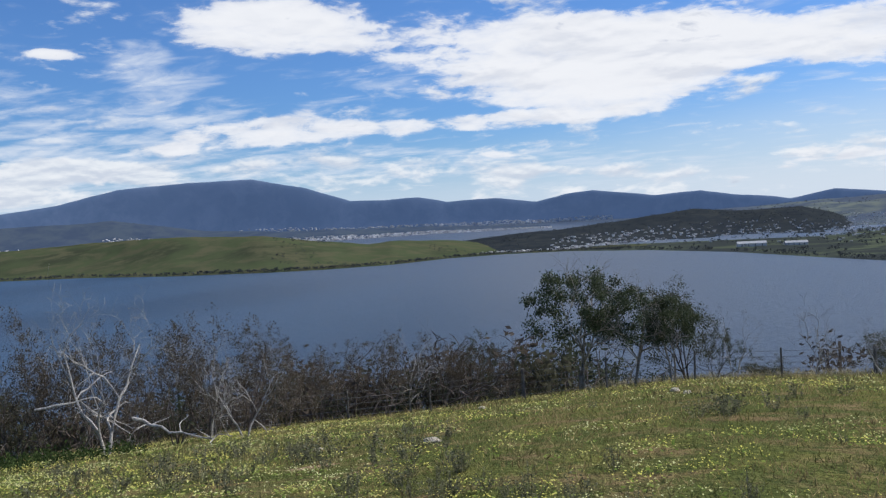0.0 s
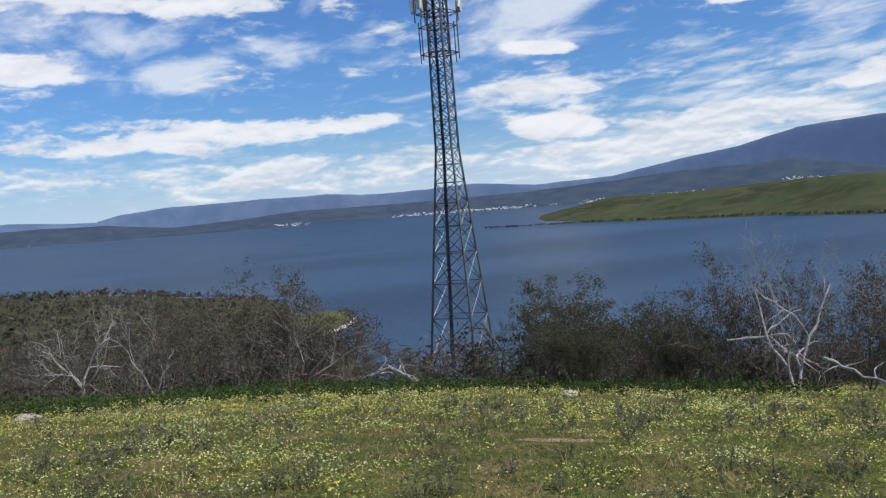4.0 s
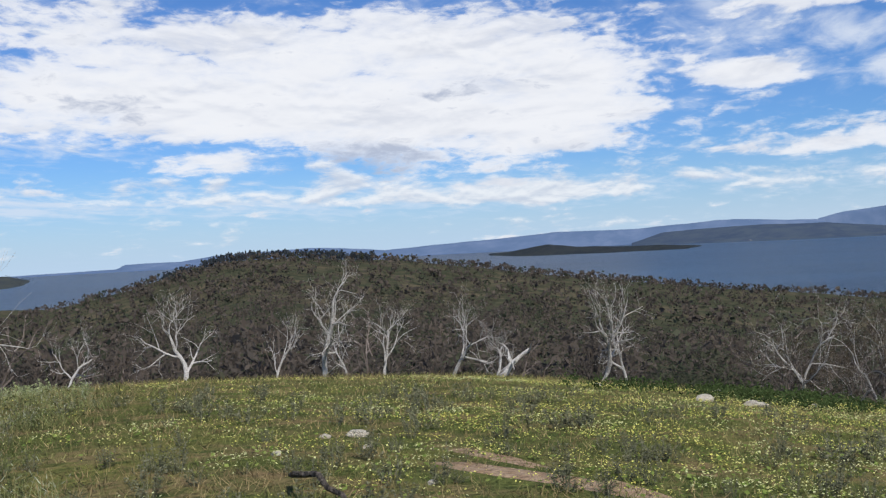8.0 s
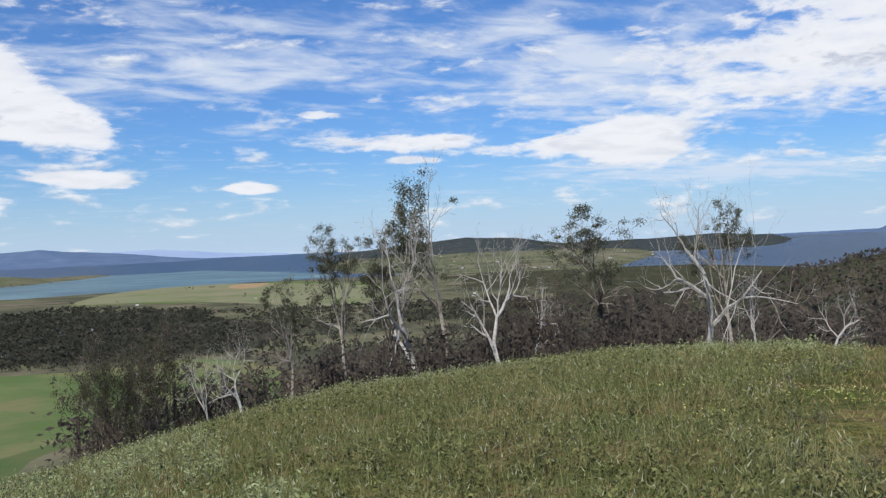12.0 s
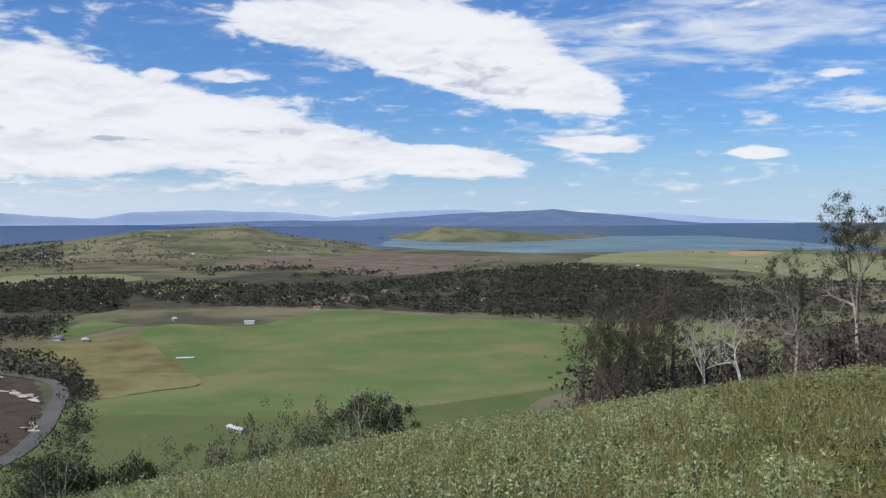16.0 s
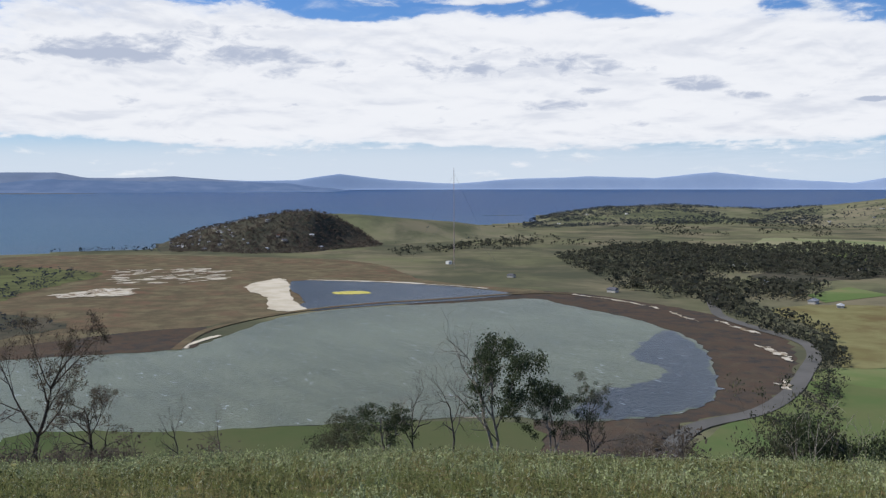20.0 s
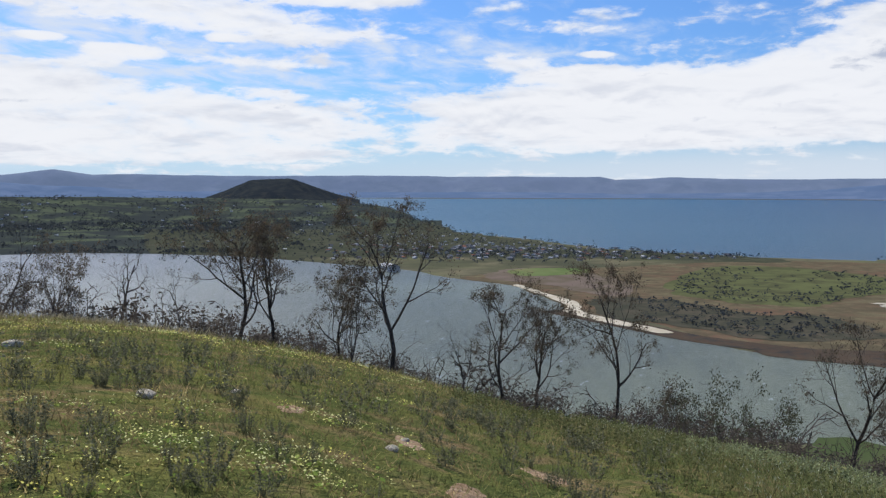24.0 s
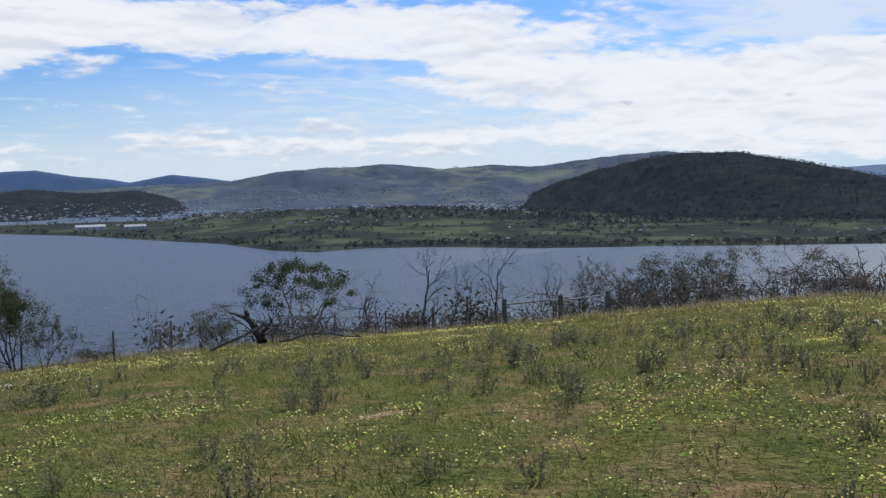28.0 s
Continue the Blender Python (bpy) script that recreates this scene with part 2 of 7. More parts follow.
def drawn(scale, detail, rough, distortion, source, stretch=(1.0, 1.0, 1.0), spin=0.0, shift=(0.0, 0.0, 0.0)):
    at = node(nt, "ShaderNodeMapping", source, Scale=stretch, Rotation=(0, 0, spin), Location=shift).outputs[0]
    return node(nt, "ShaderNodeTexNoise", at, Scale=scale, Detail=detail, Roughness=rough, Distortion=distortion).outputs[0]


# high sheets seen in perspective: flat layers far overhead
lift = calc(nt, "ADD", calc(nt, "MAXIMUM", z, 0.0), 0.10)
flat = node(nt, "ShaderNodeCombineXYZ", calc(nt, "DIVIDE", x, lift), calc(nt, "DIVIDE", y, lift), 0.0).outputs[0]
big = drawn(1.25, 8.0, 0.58, 0.5, flat)
fine = drawn(1.0, 6.0, 0.60, 0.4, way, (30.0, 30.0, 84.0))
# upright billows: the same noise read a little higher tells the lit tops from the grey undersides
billow = drawn(1.0, 7.0, 0.54, 0.3, way, (10.0, 10.0, 34.0))
billow_up = drawn(1.0, 4.0, 0.52, 0.3, way, (10.0, 10.0, 34.0), 0.0, (0.0, 0.0, 0.20))
lit = ramp(nt, calc(nt, "SUBTRACT", billow, billow_up), -0.13, 0.10)
edge = calc(nt, "MULTIPLY_ADD", calc(nt, "SUBTRACT", big, 0.5), 1.2, calc(nt, "MULTIPLY", calc(nt, "SUBTRACT", fine, 0.5), 1.0))
edge = calc(nt, "MULTIPLY_ADD", calc(nt, "SUBTRACT", billow, 0.5), 1.1, edge)
body = calc(nt, "ADD", edge, banks(SHEETS + [(255, 5.2, 24, 2.3, 0, .6), (236, 3.6, 26, 1.2, 0, .5)]))
sheet_mask = calc(nt, "MULTIPLY_ADD", ramp(nt, body, 0.20, 0.50), 0.70, ramp(nt, body, 0.05, 0.85, 0.0, 0.30))
# heaped clouds near the horizon, white above and grey below
heap = drawn(1.0, 7.0, 0.58, 0.2, way, (13.0, 13.0, 42.0))
heap_up = drawn(1.0, 3.0, 0.5, 0.2, way, (13.0, 13.0, 42.0), 0.0, (0.0, 0.0, 0.18))
heap_mask = calc(nt, "MULTIPLY", ramp(nt, calc(nt, "ADD", heap, banks(HEAPS)), 0.56, 0.74), 0.88)
heap_lit = ramp(nt, calc(nt, "SUBTRACT", heap, heap_up), -0.12, 0.10)
thin = drawn(3.0, 8.0, 0.58, 0.35, flat, (1.0, 1.5, 1.0), 0.5)
veil = calc(nt, "MULTIPLY", ramp(nt, calc(nt, "ADD", thin, calc(nt, "MULTIPLY", banks(VEILS), 0.27)), 0.53, 0.93), ramp(nt, up, 0.5, 4.5, 0.4, 0.88))
haze = ramp(nt, up, -2.5, 6.5, 1.0, 0.0)
sky = node(nt, "ShaderNodeTexSky", sky_type="NISHITA", sun_disc=False, sun_elevation=radians(SUN_UP), sun_rotation=radians(-SUN_YAW),
           air_density=1.0, dust_density=0.6, ozone_density=2.0).outputs[0]
blue = node(nt, "ShaderNodeVectorMath", sky, (0.048, 0.077, 0.121), operation="MULTIPLY").outputs[0]
dull = calc(nt, "MULTIPLY", calc(nt, "SUBTRACT", 1.0, lit), ramp(nt, drawn(1.7, 4.0, 0.55, 0.3, flat), 0.40, 0.62, 0.04, 0.38))
torn = calc(nt, "MULTIPLY_ADD", calc(nt, "SUBTRACT", fine, 0.5), 2.6, calc(nt, "MULTIPLY_ADD", calc(nt, "SUBTRACT", billow, 0.5), 2.2, banks(BELLIES)))
dull = calc(nt, "MAXIMUM", ramp(nt, torn, 0.36, 1.30, 0.0, 0.9), dull)
white = mix(nt, dull, rgb(.87, .89, .94), rgb(.43, .49, .63))
heap_col = mix(nt, heap_lit, rgb(.60, .66, .77), rgb(.87, .90, .94))
hazed = mix(nt, haze, mix(nt, veil, blue, rgb(.70, .77, .89)), rgb(.54, .70, .90))
# milky air low over the eastern sea
hazed = mix(nt, banks([(240, .8, 46, 1.9, .0, .8), (20, .5, 60, 2.2, .0, .35), (342, 2.5, 30, 4.5, .0, .5)]), hazed, rgb(.68, .75, .85))
out = node(nt, "ShaderNodeBackground", mix(nt, sheet_mask, mix(nt, heap_mask, hazed, heap_col), white), 1.0)
nt.links.new(out.outputs[0], nt.nodes.new("ShaderNodeOutputWorld").inputs[0])

sun = new("sun", bpy.data.lights.new("sun", "SUN"))
sun.data.energy, sun.data.angle, sun.data.color = 4.7, radians(0.6), (1.0, 0.965, 0.91)
s, c = radians(SUN_YAW), radians(SUN_UP)
sun.matrix_world = look((-300 * math.sin(s) * math.cos(c), 300 * math.cos(s) * math.cos(c), 300 * math.sin(c)), (0, 0, 0))

# ---- materials ----
def surface(name, colours, scales, rough=0.9, bump=0.0, bump_scale=None, contrast=(0.35, 0.65), metal=0.0, islands=0.0, coords="Object", spec=0.0, thin=0.0, raised=0.0):
    """A matt procedural surface: colours mixed by noise at coarse and fine scales (per metre)."""
    m = bpy.data.materials.new(name)
    m.use_nodes = True
    t = m.node_tree
    p = t.nodes["Principled BSDF"]
    at = t.nodes.new("ShaderNodeTexCoord").outputs[coords]
    col = rgb(*colours[0])
    for i, other in enumerate(colours[1:]):
        n = node(t, "ShaderNodeTexNoise", at, Scale=scales[min(i, len(scales) - 1)], Detail=5.0, Roughness=0.62, Distortion=0.3).outputs[0]
        col = mix(t, ramp(t, n, *contrast), col, rgb(*other))
    if islands:
        r = t.nodes.new("ShaderNodeNewGeometry").outputs["Random Per Island"]
        col = mix(t, 1.0, col, mix(t, r, rgb(1 - islands, 1 - islands, 1 - islands), rgb(1 + islands, 1 + islands, 1 + islands)), "MULTIPLY")
    put(t, p.inputs["Base Color"], col)
    p.inputs["Roughness"].default_value, p.inputs["Metallic"].default_value = rough, metal
    p.inputs["Specular IOR Level"].default_value = spec
    if bump:
        n = node(t, "ShaderNodeTexNoise", at, Scale=bump_scale or scales[-1], Detail=4.0, Roughness=0.6).outputs[0]
        put(t, p.inputs["Normal"], node(t, "ShaderNodeBump", bump, 1.0, Height=n).outputs[0])
    if thin:
        # leaves and blades let light through, and as a soft mass they catch it from above
        see = node(t, "ShaderNodeBsdfTranslucent", col)
        if raised:
            lie = t.nodes.new("ShaderNodeNewGeometry").outputs["Normal"]
            lie = node(t, "ShaderNodeVectorMath", lie, (1 - raised, 1 - raised, 1 - raised), operation="MULTIPLY").outputs[0]
            lie = node(t, "ShaderNodeVectorMath", node(t, "ShaderNodeVectorMath", lie, (0.0, 0.0, raised), operation="ADD").outputs[0], operation="NORMALIZE").outputs[0]
            put(t, p.inputs["Normal"], lie)
        both = node(t, "ShaderNodeMixShader", thin, p.outputs[0], see.outputs[0])
        t.links.new(both.outputs[0], t.nodes["Material Output"].inputs[0])
    return m


def lake(name, deep, ripple, strength, rough=0.12, streak=(1.0, 1.0, 1.0), blend=None, gloss=.25, east=None):
    """Wind-ruffled water: dark body, gloss from the sky, wavelets, pale foam flecks."""
    m = bpy.data.materials.new(name)
    m.use_nodes = True
    t = m.node_tree
    p = t.nodes["Principled BSDF"]
    at = t.nodes.new("ShaderNodeTexCoord").outputs["Object"]
    drift = node(t, "ShaderNodeTexNoise", node(t, "ShaderNodeMapping", at, Scale=(.004, .0012, 1), Rotation=(0, 0, 0.6)).outputs[0], Scale=1.0, Detail=4.0).outputs[0]
    col = mix(t, ramp(t, drift, .35, .65), rgb(*[v * .8 for v in deep]), rgb(*[min(1, v * k * 1.35) for v, k in zip(deep, streak)]))
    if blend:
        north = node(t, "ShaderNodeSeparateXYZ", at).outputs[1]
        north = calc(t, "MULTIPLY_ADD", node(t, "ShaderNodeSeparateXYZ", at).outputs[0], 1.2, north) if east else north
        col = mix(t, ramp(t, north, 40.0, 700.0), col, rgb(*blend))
    # reflected sky painted as a bluer body colour towards the east
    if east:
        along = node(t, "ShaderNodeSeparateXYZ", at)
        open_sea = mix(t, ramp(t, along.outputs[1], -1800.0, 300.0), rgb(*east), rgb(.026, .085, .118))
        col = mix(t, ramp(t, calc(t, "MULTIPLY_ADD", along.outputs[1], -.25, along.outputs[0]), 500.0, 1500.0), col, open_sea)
    fleck = node(t, "ShaderNodeTexNoise", node(t, "ShaderNodeMapping", at, Scale=(.16, .42, 1), Rotation=(0, 0, 0.6)).outputs[0], Scale=1.0, Detail=4.0, Roughness=.55).outputs[0]
    chop = node(t, "ShaderNodeTexNoise", node(t, "ShaderNodeMapping", at, Scale=(.03, .11, 1), Rotation=(0, 0, 0.6)).outputs[0], Scale=1.0, Detail=6.0, Roughness=.7).outputs[0]
    col = mix(t, 1.0, col, mix(t, ramp(t, chop, .3, .7), rgb(.84, .85, .86), rgb(1.14, 1.13, 1.12)), "MULTIPLY")
    col = mix(t, ramp(t, fleck, .65, .71, 0.0, 0.48), col, rgb(.5, .55, .58))
    put(t, p.inputs["Base Color"], col)
    p.inputs["Roughness"].default_value, p.inputs["IOR"].default_value = rough, 1.33
    p.inputs["Specular IOR Level"].default_value = gloss
    wave = node(t, "ShaderNodeTexNoise", node(t, "ShaderNodeMapping", at, Scale=(ripple, ripple * .45, 1), Rotation=(0, 0, 0.6)).outputs[0], Scale=1.0, Detail=6.0, Roughness=.65).outputs[0]
    put(t, p.inputs["Normal"], node(t, "ShaderNodeBump", strength, 2.0, Height=wave).outputs[0])
    return m


# the bay's blend paints the pale sheen on the sunward, northern side
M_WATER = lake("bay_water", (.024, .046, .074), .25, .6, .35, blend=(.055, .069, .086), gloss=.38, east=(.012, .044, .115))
M_LAGOON = lake("lagoon_water", (.112, .126, .086), .6, .35, .35, blend=(.026, .046, .066))
M_SHALLOW = lake("shallow_water", (.040, .050, .056), .6, .3, .3)
M_MEADOW = surface("meadow_soil", [(.103, .117, .038), (.168, .16, .05), (.225, .16, .083), (.067, .085, .029)], [.35, .9, 3.5], bump=.5, bump_scale=9, contrast=(.45, .7))
M_PLAIN = surface("plain_ground", [(.14, .14, .078), (.088, .09, .055), (.175, .152, .098), (.072, .075, .05)], [.006, .012, .009], contrast=(.4, .65))
M_FOREST = surface("forest_floor", [(0.06, 0.06, 0.036), (0.102, 0.084, 0.054), (0.036, 0.0432, 0.0264)], [.02, .12], bump=1.0, bump_scale=.12, contrast=(.4, .65))
# bluish dark: haze over the wooded hills is put into the colour
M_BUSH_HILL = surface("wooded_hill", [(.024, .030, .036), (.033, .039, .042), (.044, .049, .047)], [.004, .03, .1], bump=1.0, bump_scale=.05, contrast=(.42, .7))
M_GREEN_HILL = surface("grazed_hill", [(.064, .080, .040), (.045, .053, .032), (.088, .088, .050)], [.004, .016], bump=.6, bump_scale=.01, contrast=(.42, .66))
M_STRAW = surface("straw_pasture", [(.15, .152, .086), (.112, .125, .066), (.185, .165, .108), (.088, .094, .058)], [.005, .004, .012], bump=.5, bump_scale=.02, contrast=(.42, .64))
M_PALE_FIELD = surface("pale_pasture", [(.20, .212, .115), (.155, .18, .085), (.23, .21, .13)], [.006, .012], contrast=(.42, .62))
# greens greyed towards blue to paint in the haze over the far shore
M_FARM = surface("farmland", [(.056, .068, .050), (.038, .045, .044), (.084, .100, .064), (.040, .047, .045)], [.006, .011, .008], bump=.4, bump_scale=.02, contrast=(.44, .56))
# pale blue of the back hills is painted haze; the clearings are their own
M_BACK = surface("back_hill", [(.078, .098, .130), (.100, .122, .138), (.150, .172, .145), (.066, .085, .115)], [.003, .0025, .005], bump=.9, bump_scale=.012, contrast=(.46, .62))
# far ranges: the blue of the air between is mixed into their colours
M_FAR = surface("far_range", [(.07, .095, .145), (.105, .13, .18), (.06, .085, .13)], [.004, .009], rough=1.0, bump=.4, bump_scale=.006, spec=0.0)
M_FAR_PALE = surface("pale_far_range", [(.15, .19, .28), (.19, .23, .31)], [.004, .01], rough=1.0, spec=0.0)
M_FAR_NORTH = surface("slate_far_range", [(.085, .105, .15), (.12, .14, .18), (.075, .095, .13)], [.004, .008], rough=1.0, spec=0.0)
# haze of the distance lifts and blues this woodland colour
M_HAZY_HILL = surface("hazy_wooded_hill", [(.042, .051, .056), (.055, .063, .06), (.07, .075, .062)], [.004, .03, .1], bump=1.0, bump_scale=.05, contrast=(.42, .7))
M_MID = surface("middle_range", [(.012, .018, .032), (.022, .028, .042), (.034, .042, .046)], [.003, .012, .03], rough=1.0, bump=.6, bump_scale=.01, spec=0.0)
# distance haze painted on as a weak blue emission of the ranges
for m, haze_glow in ((M_FAR, (.046, .078, .150)), (M_FAR_PALE, (.14, .195, .30)), (M_FAR_NORTH, (.075, .105, .17)), (M_MID, (.042, .062, .105))):
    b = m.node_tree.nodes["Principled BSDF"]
    b.inputs["Emission Color"].default_value, b.inputs["Emission Strength"].default_value = rgb(*haze_glow), 1.0
M_FIELD = surface("pasture", [(.125, .162, .064), (.15, .175, .078), (.175, .165, .08), (.10, .142, .052)], [.006, .02, .012], contrast=(.42, .62))
M_FIELD_DARK = surface("lush_pasture", [(.078, .115, .042), (.092, .125, .05), (.11, .125, .055)], [.01, .04])
M_STUBBLE = surface("brown_field", [(.145, .128, .058), (.12, .088, .046), (.19, .18, .085)], [.012, .03])
M_OLIVE_GREEN = surface("shore_grass", [(.064, .086, .036), (.085, .092, .045)], [.02, .1])
M_MARSH = surface("salt_marsh", [(.13, .10, .064), (.145, .085, .06), (.15, .13, .078), (.095, .08, .052)], [.012, .04, .07], bump=.5, bump_scale=.3)
M_MUD = surface("lagoon_mud", [(.068, .056, .043), (.100, .078, .055), (.042, .043, .042), (.078, .057, .043)], [.03, .06, .15], rough=.75, bump=.5, bump_scale=.4)
M_SAND = surface("pale_sand", [(0.527, 0.476, 0.374), (0.425, 0.374, 0.281)], [.05, .3])
M_CRUST = surface("salt_crust", [(.42, .37, .28), (.20, .155, .10), (.50, .46, .38)], [.05, .25], contrast=(.42, .6))
M_ROAD = surface("asphalt", [(.125, .12, .112), (.10, .098, .09)], [.05, .5])
M_OLIVE = surface("marsh_grass", [(.085, .095, .045), (.07, .07, .04), (.11, .12, .055)], [.02, .05])
M_EARTH_FAR = surface("orange_earth", [(.30, .19, .10), (.36, .27, .16)], [.02])
# ground colour under woods and scrub, with the shade of the crowns mixed in
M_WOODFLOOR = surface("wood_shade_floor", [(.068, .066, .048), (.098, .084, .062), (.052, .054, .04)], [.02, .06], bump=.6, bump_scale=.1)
M_TOWNGROUND = surface("town_gardens", [(.06, .066, .042), (.085, .085, .06), (.05, .055, .038)], [.02, .06])
M_HEATH = surface("purple_heath", [(.15, .115, .095), (.19, .15, .125), (.12, .10, .07)], [.006, .03])

# ---- land ----
SEA, PLAIN = -75.0, -74.8


def around(theta, table):
    """A table of (yaw, value) rows read at any yaw, round the whole circle."""
    xs = np.array([r[0] for r in table], float)
    ys = np.array([r[1] for r in table], float)
    return np.interp(np.mod(theta, 360), np.r_[xs[-1] - 360, xs, xs[0] + 360], np.r_[ys[-1], ys, ys[0]])


NEAR_FAR, REACH, LAST = 2200.0, 14500.0, 4850.0


def sea_level(r):
    """The sea, drawn in past 2.2 km so that a view of 14 km fits into the reach of the lens."""
    r = np.asarray(r, float)
    true = NEAR_FAR * (REACH / NEAR_FAR) ** np.clip((r - NEAR_FAR) / (LAST - NEAR_FAR), 0, 1)
    return np.where(r < NEAR_FAR, SEA, EYE + (SEA - EYE) * r / np.where(r < NEAR_FAR, 1, true))


RADII = np.linspace(120, LAST, 4000)
DIPS = np.degrees(np.arctan2(sea_level(RADII) - EYE, RADII))


def shore_at(dip):
    """The distance at which the sea's surface lies under that angle (degrees, below zero)."""
    return np.interp(dip, DIPS, RADII)


def soft_noise(x, y, scale, seed=0, octaves=4):
    """Smooth value noise over arrays, about -1 to 1."""
    total, gain = np.zeros_like(x, float), 1.0
    for o in range(octaves):
        u, v = x * scale * 2 ** o + 17.3 * seed, y * scale * 2 ** o - 9.1 * seed
        iu, iv = np.floor(u).astype(np.int64), np.floor(v).astype(np.int64)
        fu, fv = u - iu, v - iv
        fu, fv = fu * fu * (3 - 2 * fu), fv * fv * (3 - 2 * fv)

        def corner(a, b):
            h = (a * 374761393 + b * 668265263 + (seed + o) * 69069) & 0x7FFFFFFF
            h = ((h ^ (h >> 13)) * 1274126177) & 0x7FFFFFFF
            return (h ^ (h >> 16)) % 65536 / 32768.0 - 1

        total += gain * ((corner(iu, iv) * (1 - fu) + corner(iu + 1, iv) * fu) * (1 - fv) + (corner(iu, iv + 1) * (1 - fu) + corner(iu + 1, iv + 1) * fu) * fv)
        gain *= 0.5
    return total / 1.9


def sheet(name, xs, ys, zs, mats, wrap=False, pick=None):
    """A grid of points as one smooth mesh object."""
    n, m = xs.shape
    co = np.stack([xs, ys, zs], -1).reshape(-1, 3)
    i = np.arange(n - 1)[:, None]
    j = np.arange(m if wrap else m - 1)[None, :]
    k = (j + 1) % m
    quads = np.stack([i * m + j, i * m + k, (i + 1) * m + k, (i + 1) * m + j], -1).reshape(-1, 4)
    me = bpy.data.meshes.new(name)
    me.from_pydata(co.tolist(), [], quads.tolist())
    me.polygons.foreach_set("use_smooth", np.ones(len(quads), bool))
    for mt in mats:
        me.materials.append(mt)
    if pick is not None:
        me.polygons.foreach_set("material_index", pick(co[quads].mean(1)).astype(np.int32))
    me.update()
    return new(name, me)


# how far the brow of the knoll dips below the eye, by yaw
BROW = [(6, 10.6), (24, 12.1), (38, 12.5), (50, 12.4), (62, 11.7), (74, 10.9), (85, 10.2), (95, 9.3), (106, 8.3), (115, 7.9), (124, 7.4), (134, 7.2),
        (144, 7.5), (154, 8.6), (161, 9.2), (168, 10.5), (177, 12.3), (188, 13.9), (198, 15.4), (209, 16.6), (220, 17.4), (240, 17.2), (255, 16.7),
        (263, 15.8), (270, 15.0), (277, 14.2), (284, 12.2), (292, 10.2), (299, 8.9), (306, 7.8), (315, 7.1), (322, 7.8), (334, 9.1), (347, 9.9), (357, 10.2)]
STEEP = [(0, .27), (60, .28), (100, .26), (140, .27), (180, .36), (230, .40), (270, .38), (295, .30), (330, .27)]
# heights of the land at 220, 420, 700 and 1200 m from the knoll, by yaw
H220 = [(0, -56), (60, -52), (75, -44), (90, -34), (105, -28), (120, -24), (135, -24), (150, -30), (165, -48), (174, -66), (181, PLAIN), (292, PLAIN), (300, -62), (330, -58)]
H420 = [(0, -84), (66, -84), (71, -70), (76, -62), (90, -44), (105, -28), (120, -14), (128, -30), (140, -52), (152, -66), (165, PLAIN), (300, PLAIN), (306, -82)]
H700 = [(0, -84), (69, -84), (74, -73), (81, -54), (89, -44), (95, -33), (100, -24), (105, -15), (110, -6), (117, 2), (121, 1.5), (124, -7), (127, -18), (132, -30), (142, -62), (155, PLAIN), (300, PLAIN), (305, -84)]
H1200 = [(0, -84), (80, -84), (90, -72), (100, -66), (120, -50), (140, -70), (155, PLAIN), (300, PLAIN), (304, -84)]
COAST = [(0, 900), (85, 900), (95, 1300), (125, 1500), (140, 2300), (150, 2500), (163, 2300), (168, 2150), (180, 2000), (187, 2250), (192, 2600), (205, 2500), (215, 2300), (225, 1900),
         (235, 1500), (245, 1180), (252, 1110), (262, 1080), (272, 1180), (277, 1400), (281, 1600), (284, 2300), (301, 2400), (304, 900)]


def knoll_height(r, theta):
    """The dome on which the camera stands: its brow, then a slope of limited steepness."""
    a = 0.0012
    s = np.tan(np.radians(around(theta, BROW))) - 2 * math.sqrt(EYE * a)
    steep = around(theta, STEEP)
    rl = np.maximum((steep - s) / (2 * a), 12)
    near = -s * r - a * r * r
    far = -s * rl - a * rl * rl - np.maximum(steep, s + 2 * a * rl) * (r - rl)
    lumps = 0.05 * soft_noise(r * np.sin(np.radians(theta)), r * np.cos(np.radians(theta)), .25, 3) * np.clip(r / 6, 0, 1)
    return np.where(r < rl, near, far) + lumps


def land_height(r, theta):
    keys = [around(theta, h) for h in (H220, H420, H700, H1200)]
    slope = knoll_height(r, theta)
    lr = np.log(r + 1e-6)
    marks = np.log([220.0, 420.0, 700.0, 1200.0])
    body = keys[0]
    for k in range(3):
        f = np.clip((lr - marks[k]) / (marks[k + 1] - marks[k]), 0, 1)
        f = f * f * (3 - 2 * f)
        body = np.where(lr > marks[k], keys[k] * (1 - f) + keys[k + 1] * f, body)
    coast = around(theta, COAST)
    low = sea_level(r)
    body = np.where(r > 1200, np.where(keys[3] < SEA, -84, np.clip(keys[3] + (r - 1200) * .1, None, PLAIN)), body)
    body = np.where(r > coast, low - 9 * np.clip((r - coast) / 40, 0, 1), body)
    body = np.where(r > NEAR_FAR, np.minimum(body, low - 1.0 + 1.2 * (r < coast)), body)
    rough = soft_noise(r * np.sin(np.radians(theta)), r * np.cos(np.radians(theta)), .01, 5)
    body = body + np.where(body > PLAIN + 1, 3.0 * rough * np.clip((body - PLAIN) / 20, 0, 1), 0)
    f = np.clip((r - 60) / 160, 0, 1)
    return np.where(r < 60, slope, slope * (1 - f * f * (3 - 2 * f)) + np.maximum(body, np.minimum(slope, body)) * f * f * (3 - 2 * f))


def place(theta, r):
    """The point on the land at a yaw (degrees) and distance."""
    return Vector((-r * math.sin(radians(theta)), r * math.cos(radians(theta)), float(land_height(np.array([float(r)]), np.array([float(theta)]))[0])))


